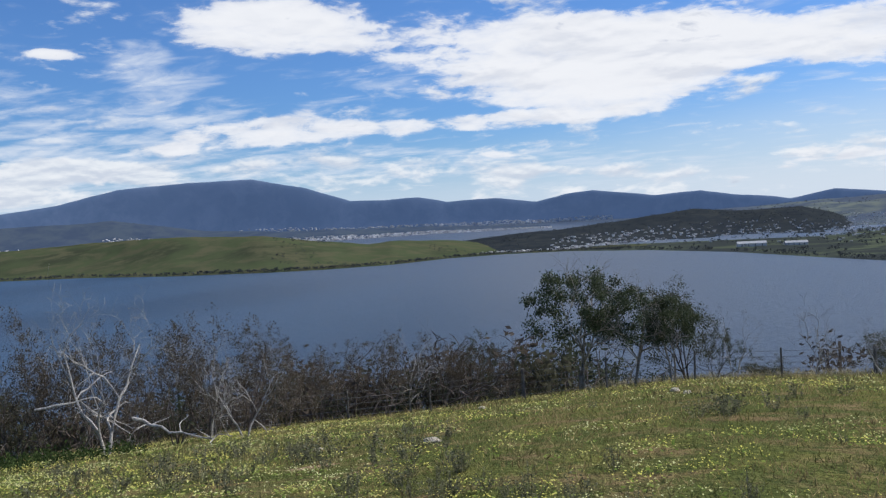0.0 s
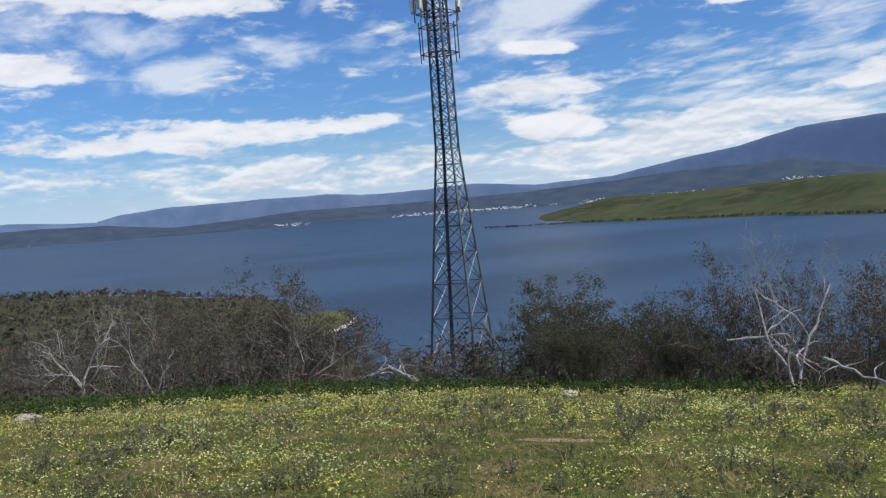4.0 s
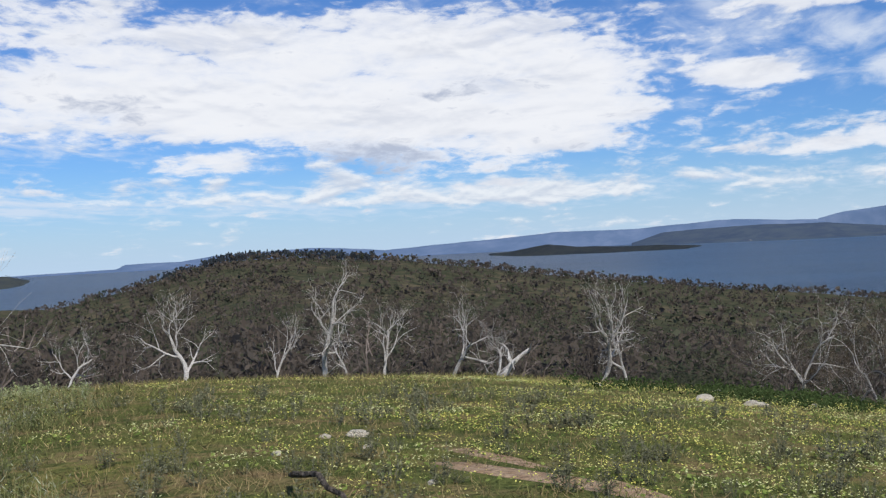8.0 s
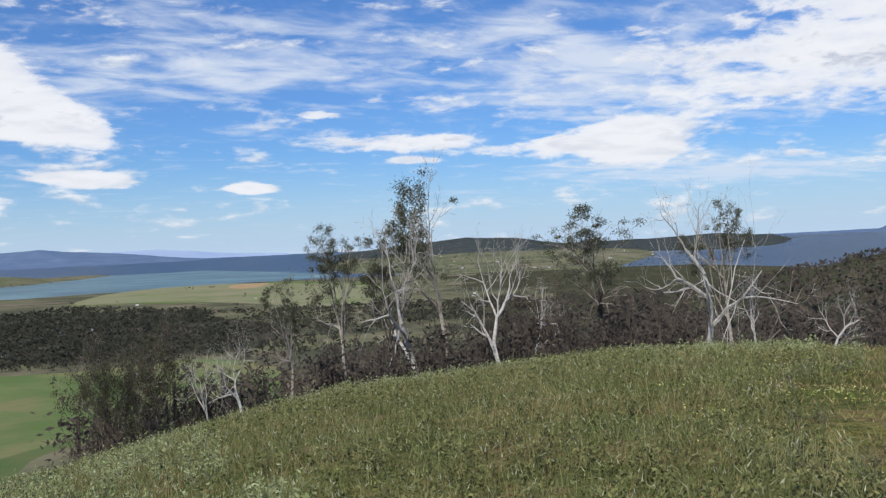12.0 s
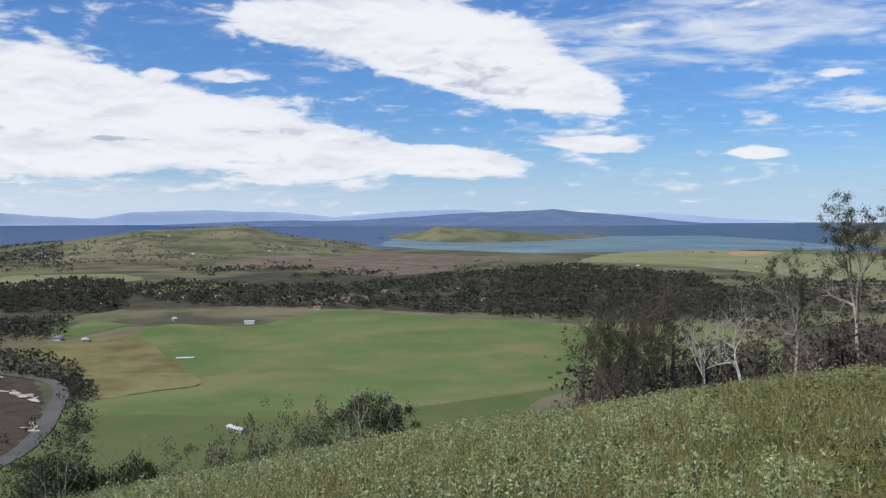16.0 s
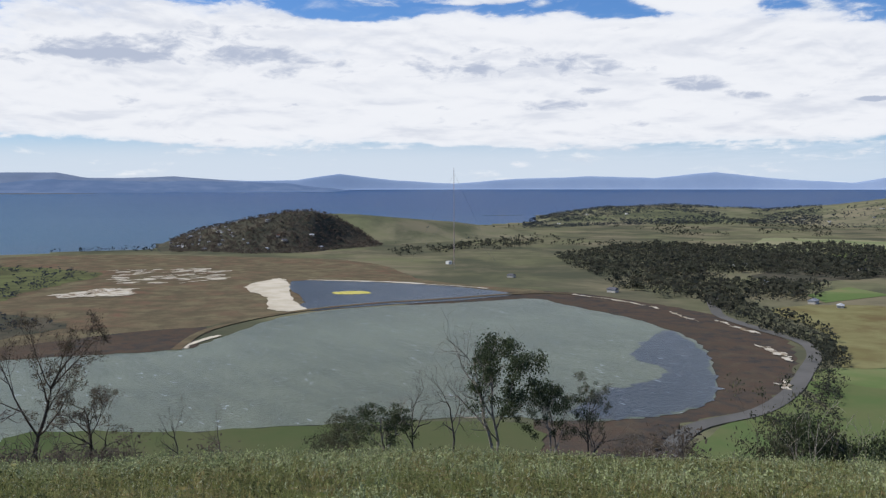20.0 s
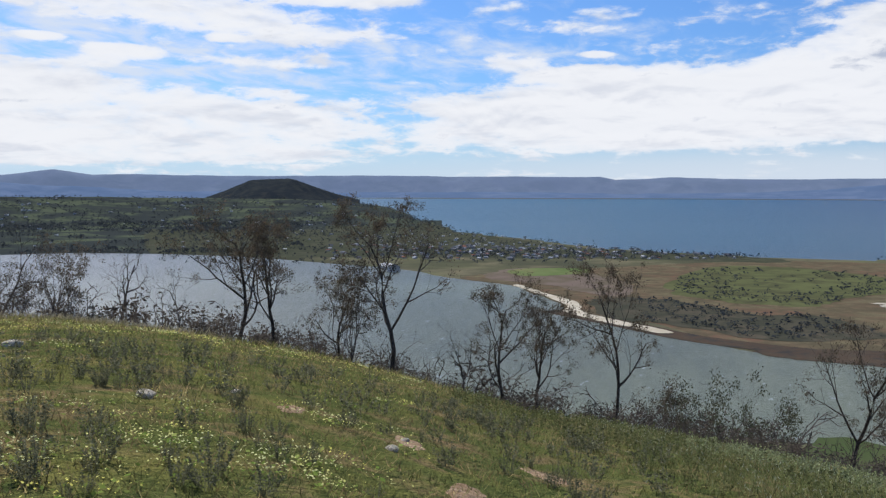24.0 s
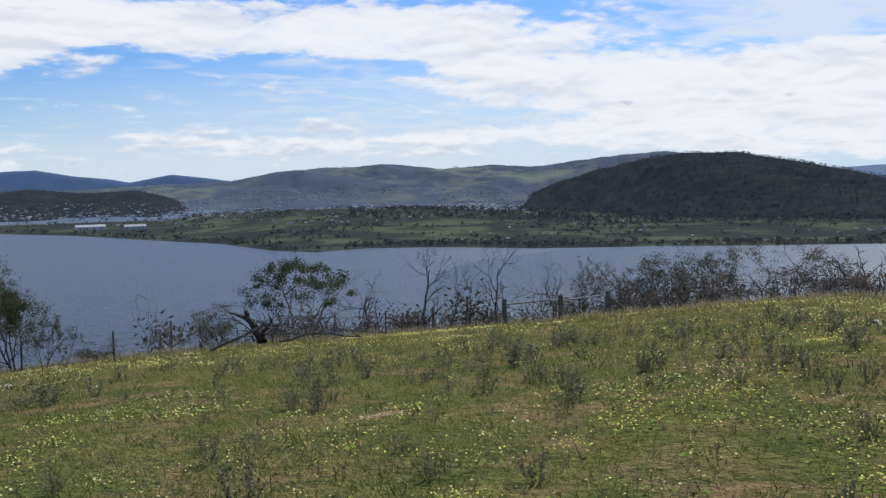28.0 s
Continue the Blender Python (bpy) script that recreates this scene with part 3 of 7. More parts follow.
rings = np.r_[0.05, np.arange(.8, 40, .8), np.geomspace(40, 240, 50), np.geomspace(245, 1300, 80), np.geomspace(1320, LAST, 50)]
yaws = np.arange(0, 360, 1.0)
rr, tt = np.meshgrid(rings, yaws, indexing="ij")
xs, ys = -rr * np.sin(np.radians(tt)), rr * np.cos(np.radians(tt))


def ground_kind(c):
    r = np.hypot(c[:, 0], c[:, 1])
    th = np.mod(np.degrees(np.arctan2(-c[:, 0], c[:, 1])), 360)
    wild = (r > 46) & (c[:, 2] > PLAIN + .6)
    edge = 150 + 8 * soft_noise(c[:, 0], c[:, 1], .004, 6, 4)
    return np.where(r < 46, 0, np.where(wild & (r < 330) | ((th > 60) & (th < edge)), 2, 1))


ground = sheet("ground", xs, ys, land_height(rr, tt), [M_MEADOW, M_PLAIN, M_FOREST], wrap=True, pick=ground_kind)
tagged(ground, "green flowering hilltop meadow falling to a wide plain", "ground", kind="structure")

rings = np.r_[np.linspace(180, 2200, 40), np.linspace(2250, LAST, 60)]
rr, tt = np.meshgrid(rings, np.arange(0, 360, 2.0), indexing="ij")
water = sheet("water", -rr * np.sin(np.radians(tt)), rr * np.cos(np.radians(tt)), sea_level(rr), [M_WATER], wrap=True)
tagged(water, "dark blue windswept bay with white flecks", "water", kind="structure")


GRIDS = {}


def hill(name, rows, depth, material, label, category="hill", rough=.12, grain=.006, shape=1.0, z0=None, kind="structure", step=.2, seed=1, sink=False):
    """A hill or range that rises from its shore line to its crest. Rows: yaw, dip of the foot, height of the crest (degrees)."""
    th = np.arange(rows[0][0], rows[-1][0] + step / 2, step)
    foot = np.interp(th, [q[0] for q in rows], [q[1] for q in rows])
    crest = np.interp(th, [q[0] for q in rows], [q[2] for q in rows])
    crest = crest + .065 * soft_noise(th, th * 0, .5, seed, 5) * np.clip((crest - foot) * 2, 0, 1)
    f = np.r_[-.03, np.linspace(0, 1, 22), 1.08, 1.2, 1.35]
    rf = shore_at(foot)
    rc = np.minimum(rf * depth, LAST - 90)
    rr = rf[None, :] + (rc - rf)[None, :] * f[:, None]
    zf = sea_level(rf) if z0 is None else np.full_like(rf, z0)
    zc = EYE + rc * np.tan(np.radians(crest))
    rise = np.clip(f, 0, 1)
    rise = (rise * rise * (3 - 2 * rise)) ** shape
    tt = np.broadcast_to(th[None, :], rr.shape)
    xs, ys = -rr * np.sin(np.radians(tt)), rr * np.cos(np.radians(tt))
    bumps = soft_noise(xs, ys, grain, seed, 5)
    fall = np.clip(1 - (f - 1) / .35 * 1.05, -.2, 1)[:, None]
    middle = (4 * np.clip(f, 0, 1) * (1 - np.clip(f, 0, 1)))[:, None]
    gap = np.maximum(zc - zf, -8.0 if sink else .4)[None, :]
    zs = zf[None, :] + gap * (rise[:, None] * np.where(f[:, None] > 1, fall, 1) + rough * bumps * (middle + .12 * (f[:, None] > .6))) - 3 * (f[:, None] < 0)
    ob = sheet(name, xs, ys, zs, [material])
    GRIDS[name] = (th, rr, xs, ys, zs)
    return tagged(ob, label, category, kind=kind)


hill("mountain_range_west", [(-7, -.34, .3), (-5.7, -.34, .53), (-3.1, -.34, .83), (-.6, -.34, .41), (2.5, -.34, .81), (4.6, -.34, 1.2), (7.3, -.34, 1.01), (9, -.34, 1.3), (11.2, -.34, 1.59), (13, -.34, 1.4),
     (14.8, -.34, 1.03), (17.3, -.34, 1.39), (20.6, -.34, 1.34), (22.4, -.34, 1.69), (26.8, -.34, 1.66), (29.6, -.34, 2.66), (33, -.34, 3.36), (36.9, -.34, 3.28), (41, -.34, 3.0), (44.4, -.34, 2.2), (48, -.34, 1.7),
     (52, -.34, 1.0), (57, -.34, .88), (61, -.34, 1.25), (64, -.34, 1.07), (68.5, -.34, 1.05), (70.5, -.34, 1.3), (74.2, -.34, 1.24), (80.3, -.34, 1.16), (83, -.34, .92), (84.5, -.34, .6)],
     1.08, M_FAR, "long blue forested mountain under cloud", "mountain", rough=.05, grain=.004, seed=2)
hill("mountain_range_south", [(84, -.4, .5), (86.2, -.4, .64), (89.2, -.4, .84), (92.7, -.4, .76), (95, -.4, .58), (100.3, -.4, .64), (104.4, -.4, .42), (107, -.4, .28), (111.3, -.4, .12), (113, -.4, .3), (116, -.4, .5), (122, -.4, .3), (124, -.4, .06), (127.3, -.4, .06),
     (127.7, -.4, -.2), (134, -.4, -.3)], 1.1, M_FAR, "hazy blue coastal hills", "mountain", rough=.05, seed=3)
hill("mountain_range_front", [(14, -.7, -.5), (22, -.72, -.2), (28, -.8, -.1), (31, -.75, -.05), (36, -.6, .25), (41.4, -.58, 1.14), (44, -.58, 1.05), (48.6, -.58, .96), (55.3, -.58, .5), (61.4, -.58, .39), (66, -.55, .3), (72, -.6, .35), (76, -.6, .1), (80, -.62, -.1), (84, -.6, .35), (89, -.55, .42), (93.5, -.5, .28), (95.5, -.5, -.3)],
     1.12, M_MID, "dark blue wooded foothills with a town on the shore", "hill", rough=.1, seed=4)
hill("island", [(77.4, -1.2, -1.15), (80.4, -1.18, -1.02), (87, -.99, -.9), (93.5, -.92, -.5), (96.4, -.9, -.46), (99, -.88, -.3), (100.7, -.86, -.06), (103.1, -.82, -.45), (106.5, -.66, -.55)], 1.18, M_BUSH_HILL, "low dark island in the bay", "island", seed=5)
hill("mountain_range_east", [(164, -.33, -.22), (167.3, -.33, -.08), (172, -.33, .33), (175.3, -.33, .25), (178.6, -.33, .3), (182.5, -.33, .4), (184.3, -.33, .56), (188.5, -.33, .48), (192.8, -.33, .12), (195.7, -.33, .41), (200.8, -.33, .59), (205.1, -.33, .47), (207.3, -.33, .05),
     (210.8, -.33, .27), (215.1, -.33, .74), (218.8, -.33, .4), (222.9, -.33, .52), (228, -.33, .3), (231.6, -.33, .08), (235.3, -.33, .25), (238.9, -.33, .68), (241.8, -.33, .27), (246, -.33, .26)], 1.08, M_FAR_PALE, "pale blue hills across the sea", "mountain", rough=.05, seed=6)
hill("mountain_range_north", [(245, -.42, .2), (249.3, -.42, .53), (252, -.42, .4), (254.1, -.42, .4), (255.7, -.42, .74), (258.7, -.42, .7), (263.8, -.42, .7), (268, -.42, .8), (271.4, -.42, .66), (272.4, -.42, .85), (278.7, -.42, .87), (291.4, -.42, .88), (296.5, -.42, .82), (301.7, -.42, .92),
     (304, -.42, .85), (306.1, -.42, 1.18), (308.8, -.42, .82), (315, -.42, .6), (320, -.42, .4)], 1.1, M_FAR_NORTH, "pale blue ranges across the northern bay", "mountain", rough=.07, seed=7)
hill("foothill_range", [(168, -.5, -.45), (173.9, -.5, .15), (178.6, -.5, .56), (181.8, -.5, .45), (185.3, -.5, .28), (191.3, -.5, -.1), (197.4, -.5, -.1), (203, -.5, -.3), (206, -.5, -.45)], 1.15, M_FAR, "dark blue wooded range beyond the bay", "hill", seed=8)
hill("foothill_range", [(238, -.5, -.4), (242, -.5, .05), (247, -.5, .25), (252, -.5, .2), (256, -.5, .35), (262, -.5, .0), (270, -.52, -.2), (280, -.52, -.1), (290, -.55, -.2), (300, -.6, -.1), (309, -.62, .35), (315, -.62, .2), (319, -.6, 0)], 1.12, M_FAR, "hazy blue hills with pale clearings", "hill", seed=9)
hill("headland", [(8, -2.3, -2.1), (13.4, -2.24, -1.7), (16.6, -2.24, -1.6), (20.7, -2.34, -1.12), (24.3, -2.55, -1.0), (25.8, -2.58, -1.2), (28.8, -2.63, -.8), (32.4, -2.6, -.26), (37.9, -2.47, -.06), (43.3, -2.2, -.16), (47, -2.1, -.38), (52.1, -1.93, -.32), (55.4, -1.87, -.87), (58.6, -1.8, -1.5), (60.9, -1.75, -1.7)],
     1.3, M_GREEN_HILL, "green grazed headland with a dark scrub shore", "hill", rough=.16, seed=10)
hill("wooded_ridge", [(-6, -1.75, -1.65), (-3.5, -1.75, -.7), (-1.2, -1.75, -.15), (2.6, -1.75, -.2), (5, -1.8, .03), (9.5, -1.95, -.44), (13, -2.15, -.8), (16.7, -2.2, -1.0), (22, -2.15, -1.5)], 1.35, M_BUSH_HILL, "dark wooded ridge above the suburbs", "hill", seed=11)
hill("farm_shore", [(290, -4.3, -4.1), (296, -4.15, -3.2), (300, -4.1, -2.6), (306, -3.86, -2.4), (313, -3.95, -2.5), (322, -4.2, -2.3), (328, -4.22, -2.1), (334, -4.28, -1.8), (340, -4.12, -1.6), (345, -4.1, -1.5), (348.2, -4.28, -1.5), (351, -4.08, -1.5), (354, -3.57, -1.6), (358, -3.22, -1.6), (362.8, -2.74, -1.6), (367.8, -2.42, -1.6), (373, -2.25, -1.6), (378, -2.25, -1.9)],
     2.0, M_FARM, "green farmland and suburbs along the far shore", "hill", rough=.05, shape=.7, seed=12)
hill("dark_hill", [(310, -2.5, -1.2), (313.4, -2.6, -.1), (315.4, -2.55, .42), (318.5, -2.5, 1.0), (321.7, -2.45, 1.66), (324.6, -2.4, 1.67), (327, -2.3, 1.35), (330, -2.2, .7), (333, -2.0, -.2), (337, -1.9, -1.2)], 1.45, M_BUSH_HILL, "dark forested hill above the farmland", "hill", rough=.1, seed=13)
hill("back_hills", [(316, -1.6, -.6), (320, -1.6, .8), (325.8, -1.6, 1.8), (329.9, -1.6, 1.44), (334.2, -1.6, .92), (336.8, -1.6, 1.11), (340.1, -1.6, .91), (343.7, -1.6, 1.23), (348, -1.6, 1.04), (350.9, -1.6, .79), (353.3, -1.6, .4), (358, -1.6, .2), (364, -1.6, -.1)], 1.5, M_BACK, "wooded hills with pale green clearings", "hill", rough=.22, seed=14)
hill("wooded_flat", [(282.5, -2.75, -2.4), (284.5, -2.6, -1.6), (286, -2.5, -1.1), (288.5, -2.4, -.75), (292, -2.35, -.62), (300, -2.3, -.5), (308, -2.4, -.47), (313, -2.5, -.4), (318, -2.4, -.2)], 1.5, M_FARM, "dark wooded land with scattered houses", "hill", rough=.08, seed=15)
hill("round_hill", [(287.8, -1.1, -.66), (289.2, -1.15, -.34), (290.7, -1.2, .18), (292.1, -1.2, .67), (294.7, -1.2, .56), (296.1, -1.15, .0), (297.4, -1.1, -.5)], 1.15, M_BUSH_HILL, "round wooded hill with a grassy top", "hill", rough=.08, seed=16)
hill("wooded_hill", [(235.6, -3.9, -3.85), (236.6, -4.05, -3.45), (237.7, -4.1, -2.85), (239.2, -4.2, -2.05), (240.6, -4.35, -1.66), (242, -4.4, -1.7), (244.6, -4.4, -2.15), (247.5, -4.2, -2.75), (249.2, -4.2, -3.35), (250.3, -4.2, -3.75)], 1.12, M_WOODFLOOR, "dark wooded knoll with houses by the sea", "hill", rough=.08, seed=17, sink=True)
hill("grass_hill", [(226.2, -3.55, -3.16), (228.7, -3.6, -2.79), (231.6, -3.7, -2.42), (235.3, -3.9, -2.12), (238.9, -3.9, -1.85), (241, -3.8, -1.9)], 1.13, M_STRAW, "smooth green hill beside the wooded knoll", "hill", rough=.05, seed=18)
hill("farm_hill", [(189.8, -2.3, -1.7), (192.8, -2.5, -1.38), (196.1, -2.5, -.97), (198.2, -2.5, -.4), (200.8, -2.5, -.5), (204.4, -2.6, -.66), (208, -2.6, -1.15), (212, -2.5, -1.5), (217.3, -2.6, -1.26), (221.5, -2.7, -1.39), (225.1, -2.9, -1.87), (226.6, -2.9, -2.2), (228.2, -2.95, -2.6), (229.6, -3.0, -2.95)], 1.35, M_STRAW, "low farm hills with woods and pasture", "hill", rough=.1, seed=19, sink=True)
hill("green_point", [(173, -1.25, -1.15), (176, -1.35, -1.05), (179, -1.5, -1.06), (183.2, -1.6, -.7), (186, -1.55, -.52), (188, -1.4, -.95), (190.4, -1.3, -1.25)], 1.1, M_STRAW, "green point with hedges in the far bay", "hill", rough=.08, seed=20)
hill("valley_rise", [(133, -1.6, -1.55), (138, -1.9, -1.1), (144, -2.05, -.75), (152, -2.05, -.7), (160, -2.0, -.8), (164, -1.9, -1.2), (168, -1.75, -1.65)], 1.5, M_STRAW, "pale fields and hedges of the valley", "hill", rough=.06, shape=.8, seed=22)
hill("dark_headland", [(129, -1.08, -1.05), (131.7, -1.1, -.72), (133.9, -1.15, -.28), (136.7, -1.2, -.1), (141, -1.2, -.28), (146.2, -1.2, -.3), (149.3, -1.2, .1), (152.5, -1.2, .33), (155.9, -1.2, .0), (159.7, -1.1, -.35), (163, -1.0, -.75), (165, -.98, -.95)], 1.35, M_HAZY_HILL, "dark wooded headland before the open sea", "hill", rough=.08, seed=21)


# ---- the plain: lagoon, marsh, fields, road ----
def smooth_loop(points, closed=True, steps=6):
    """A round curve through plan points (metres)."""
    out, n = [], len(points)
    for i in range(n if closed else n - 1):
        p = [Vector((*points[(i + k) % n if closed else min(max(i + k, 0), n - 1)], 0)) for k in (-1, 0, 1, 2)]
        for s in range(steps):
            f = s / steps
            out.append(0.5 * (2 * p[1] + (p[2] - p[0]) * f + (2 * p[0] - 5 * p[1] + 4 * p[2] - p[3]) * f * f + (3 * p[1] - p[0] - 3 * p[2] + p[3]) * f ** 3))
    if not closed:
        out.append(Vector((*points[-1], 0)))
    return out


def patch(name, points, level, material, label, category, wobble=2.0, steps=8, sharp=False):
    """A flat piece of land or water with an uneven edge."""
    loop = [Vector((*p, 0)) for p in points] if sharp else smooth_loop(points, True, steps)
    rnd = random.Random(len(points) * 7 + int(abs(points[0][0])))
    bm = bmesh.new()
    vs = [bm.verts.new((v.x + rnd.uniform(-1, 1) * wobble, v.y + rnd.uniform(-1, 1) * wobble, level)) for v in loop]
    edges = [bm.edges.new((vs[i], vs[(i + 1) % len(vs)])) for i in range(len(vs))]
    bmesh.ops.triangle_fill(bm, use_beauty=True, use_dissolve=False, edges=edges, normal=(0, 0, 1))
    for f in bm.faces:
        if f.normal.z < 0:
            f.normal_flip()
    me = bpy.data.meshes.new(name)
    bm.to_mesh(me), bm.free()
    me.materials.append(material)
    return tagged(new(name, me), label, category, kind="structure")


def ribbon(name, points, width, level, material, label, category):
    """A road or track of even width along a curve."""
    line = smooth_loop(points, False, 6)
    bm = bmesh.new()
    prev = None
    for i, v in enumerate(line):
        d = (line[min(i + 1, len(line) - 1)] - line[max(i - 1, 0)]).normalized()
        side = Vector((-d.y, d.x, 0)) * width / 2
        pair = (bm.verts.new((v + side).to_tuple()[:2] + (level,)), bm.verts.new((v - side).to_tuple()[:2] + (level,)))
        if prev:
            bm.faces.new((prev[0], prev[1], pair[1], pair[0]))
        prev = pair
    bmesh.ops.recalc_face_normals(bm, faces=bm.faces)
    me = bpy.data.meshes.new(name)
    bm.to_mesh(me), bm.free()
    me.materials.append(material)
    return tagged(new(name, me), label, category, kind="structure")


patch("mudflat", [(150, -196), (172, -232), (170, -266), (184, -309), (206, -353), (241, -400), (303, -437), (365, -452), (434, -452), (470, -420), (470, -330), (300, -300), (200, -190), (170, -170)],
      -74.76, M_MUD, "brown mud and samphire round the lagoon", "mudflat")
patch("marsh", [(560, 60), (520, -10), (462, -40), (440, -92), (446, -141), (456, -198), (470, -252), (475, -300), (470, -400), (455, -445), (560, -420), (720, -470), (832, -433), (982, -305), (1018, -200), (980, -80), (860, 60), (760, 150), (640, 90)],
      -74.72, M_MARSH, "rusty brown salt marsh behind the lagoon", "marsh")
patch("lagoon", [(215, -190), (198, -203), (184, -228), (182, -249), (192, -276), (217, -310), (252, -350), (293, -377), (338, -393), (392, -402), (428, -407), (443, -351), (461, -298), (460, -245), (428, -197), (399, -156), (412, -107), (429, -68), (449, -42),
      (484, -11), (511, 15), (554, 45), (589, 49), (664, 81), (700, 98), (753, 164), (814, 216), (860, 300), (935, 470), (925, 661), (818, 759), (681, 817), (550, 880), (400, 850), (250, 700), (150, 400), (190, 150), (262, 20), (282, -55), (262, -100), (240, -144)],
      -74.62, M_LAGOON, "grey green shallow lagoon ruffled by wind", "lagoon", wobble=1.2)
patch("shallows", [(199, -209), (219, -242), (218, -258), (225, -290), (258, -308), (286, -358), (284, -372), (240, -336), (212, -302), (190, -274), (183, -248), (186, -226)], -74.58, M_SHALLOW, "darker shallow water over weed", "shallows")
patch("salt_pond", [(476, -255), (514, -283), (595, -314), (622, -343), (560, -388), (491, -415), (449, -405), (461, -319)], -74.56, M_SHALLOW, "shallow salt pond behind a low bank", "pond")
patch("sand_flat", [(608, -285), (648, -331), (612, -323), (519, -277), (472, -260), (489, -246), (544, -270)], -74.5, M_SAND, "bare pale sand beside the salt pond", "sand")
patch("sand_bar", [(540, -320), (533, -340), (518, -337), (526, -317)], -74.45, surface("weed_bar", [(.4, .36, .08), (.5, .44, .16)], [.2]), "yellow weed bar in the salt pond", "sand", wobble=.6)
patch("pasture", [(190, -344), (166, -375), (153, -396), (192, -450), (253, -536), (264, -619), (199, -613), (164, -723), (63, -678), (-35, -644), (-130, -640), (-160, -420), (-100, -300), (-40, -260), (40, -262), (77, -285), (131, -292), (151, -288), (170, -310)],
      -74.7, M_FIELD, "large green pasture on the plain", "field", wobble=.8)
patch("lush_field", [(180, -318), (150, -330), (77, -335), (0, -390), (-60, -440), (-160, -440), (-150, -330), (-60, -235), (0, -222), (60, -232), (100, -262), (131, -284), (151, -284)], -74.62, M_FIELD_DARK, "darker strip of lush pasture", "field", wobble=.8)
patch("brown_field", [(189, -357), (167, -377), (153, -396), (175, -431), (201, -470), (256, -551), (291, -528), (299, -484), (254, -447), (221, -414)], -74.58, M_STUBBLE, "brown and yellow rough field", "field", wobble=.8)
patch("paddock", [(295, -542), (290, -613), (331, -638), (324, -570)], -74.6, M_FIELD, "small green paddock among trees", "field", sharp=True)
patch("paddock", [(150, -200), (165, -253), (172, -294), (149, -284), (129, -290), (78, -302), (40, -262), (73, -210), (110, -190)], -74.66, M_FIELD_DARK, "green paddock at the foot of the hill", "field")
patch("shore_grass", [(290, -60), (262, -100), (240, -144), (205, -190), (180, -160), (225, -80), (240, -40)], -74.55, M_OLIVE_GREEN, "bright grass strip along the lagoon", "field")
patch("heath", [(541, -1793), (363, -1937), (112, -1785), (-88, -1664), (53, -1620), (174, -1170), (347, -1365), (516, -1355)], -74.6, M_HEATH, "pale purple heath flats", "heath", wobble=8)
patch("far_pasture", [(-77, -1571), (-185, -1737), (-463, -2150), (-614, -2006), (-657, -1655), (-455, -1148), (-313, -1317), (-157, -1476)], -74.6, M_FIELD, "bright green far pasture", "field", wobble=6)
patch("valley_field", [(-84, -1591), (-190, -1960), (-330, -2110), (-500, -2080), (-614, -1607), (-419, -1096), (-361, -1093), (-294, -1322), (-242, -1445), (-170, -1514)], -74.4, M_PALE_FIELD, "pale green valley pasture", "field", wobble=5)
patch("quarry", [(-425, -1960), (-480, -2060), (-530, -2040), (-465, -1842), (-403, -1813)], -74.2, M_EARTH_FAR, "orange bare earth on the valley pasture", "bare ground", wobble=5)
patch("far_field", [(698, -1100), (662, -1160), (572, -1177), (494, -1078), (518, -981), (565, -890)], -74.4, M_PALE_FIELD, "pale green field beyond the woods", "field", wobble=4)
patch("far_field", [(330, -1010), (430, -1000), (520, -930), (440, -860), (340, -930)], -74.45, M_FIELD, "green field between the woods", "field", wobble=4)
patch("clearing", [(244, -848), (184, -885), (150, -824), (172, -778), (222, -791)], -74.4, M_HEATH, "pale bare clearing among the woods", "clearing", wobble=3)
# dark sheet that stands in for the shade beneath the plain's trees
patch("wood_floor", [(419, -659), (360, -607), (359, -700), (271, -750), (155, -740), (65, -712), (-50, -715), (-170, -690), (-240, -900), (-99, -1300), (37, -1330), (197, -1200), (360, -1230), (420, -1050), (465, -942), (570, -897)], -74.66, M_WOODFLOOR, "floor of the woods with tree shade painted dark", "ground", wobble=8)
patch("green_oval", [(827, 120), (859, 98), (865, 51), (836, 42), (800, 62), (781, 99)], -74.4, M_FIELD, "green mown oval behind the beach", "field", wobble=1)
patch("marsh_grass", [(800, -38), (930, -80), (926, -158), (819, -222), (756, -223), (672, -147), (617, -114), (637, -55), (696, -24)], -74.6, M_OLIVE, "olive grassy island in the marsh", "field", wobble=5)
patch("marsh_heath", [(627, 30), (636, -22), (570, -72), (571, -110), (498, -129), (476, -66), (518, -15), (541, 20)], -74.58, M_WOODFLOOR, "dark scrubby marsh edge", "marsh", wobble=4)
patch("marsh_grass", [(760, 130), (700, 60), (640, 20), (700, 0), (800, 30), (860, 110)], -74.6, M_HEATH, "dry brown marsh grass", "field", wobble=4)
hill("far_beach", [(252, -.545, -.53), (256, -.545, -.495), (286, -.57, -.515), (292, -.575, -.56)], 1.02, M_ROAD, "thin pale beach across the bay", "beach", rough=.0, seed=30)
patch("town_ground", [(990, -139), (1000, 0), (985, 174), (940, 342), (866, 500), (1819, 1050), (1973, 718), (2038, 508), (1531, 298), (1340, 165), (1149, 40), (1050, -147)], -74.68, M_TOWNGROUND, "dark gardens and streets of the shore town", "ground", wobble=6)
patch("spit", [(-660, 230), (-600, 225), (-566, 211), (-545, 190), (-520, 168), (-540, 140), (-640, 120)], -74.4, M_OLIVE, "grassy spit with a white beach", "field")
patch("beach", [(-600, 227), (-566, 213), (-541, 191), (-518, 166), (-522, 164), (-545, 187), (-570, 208)], -74.3, M_SAND, "white shell beach round the spit", "beach", wobble=.5)
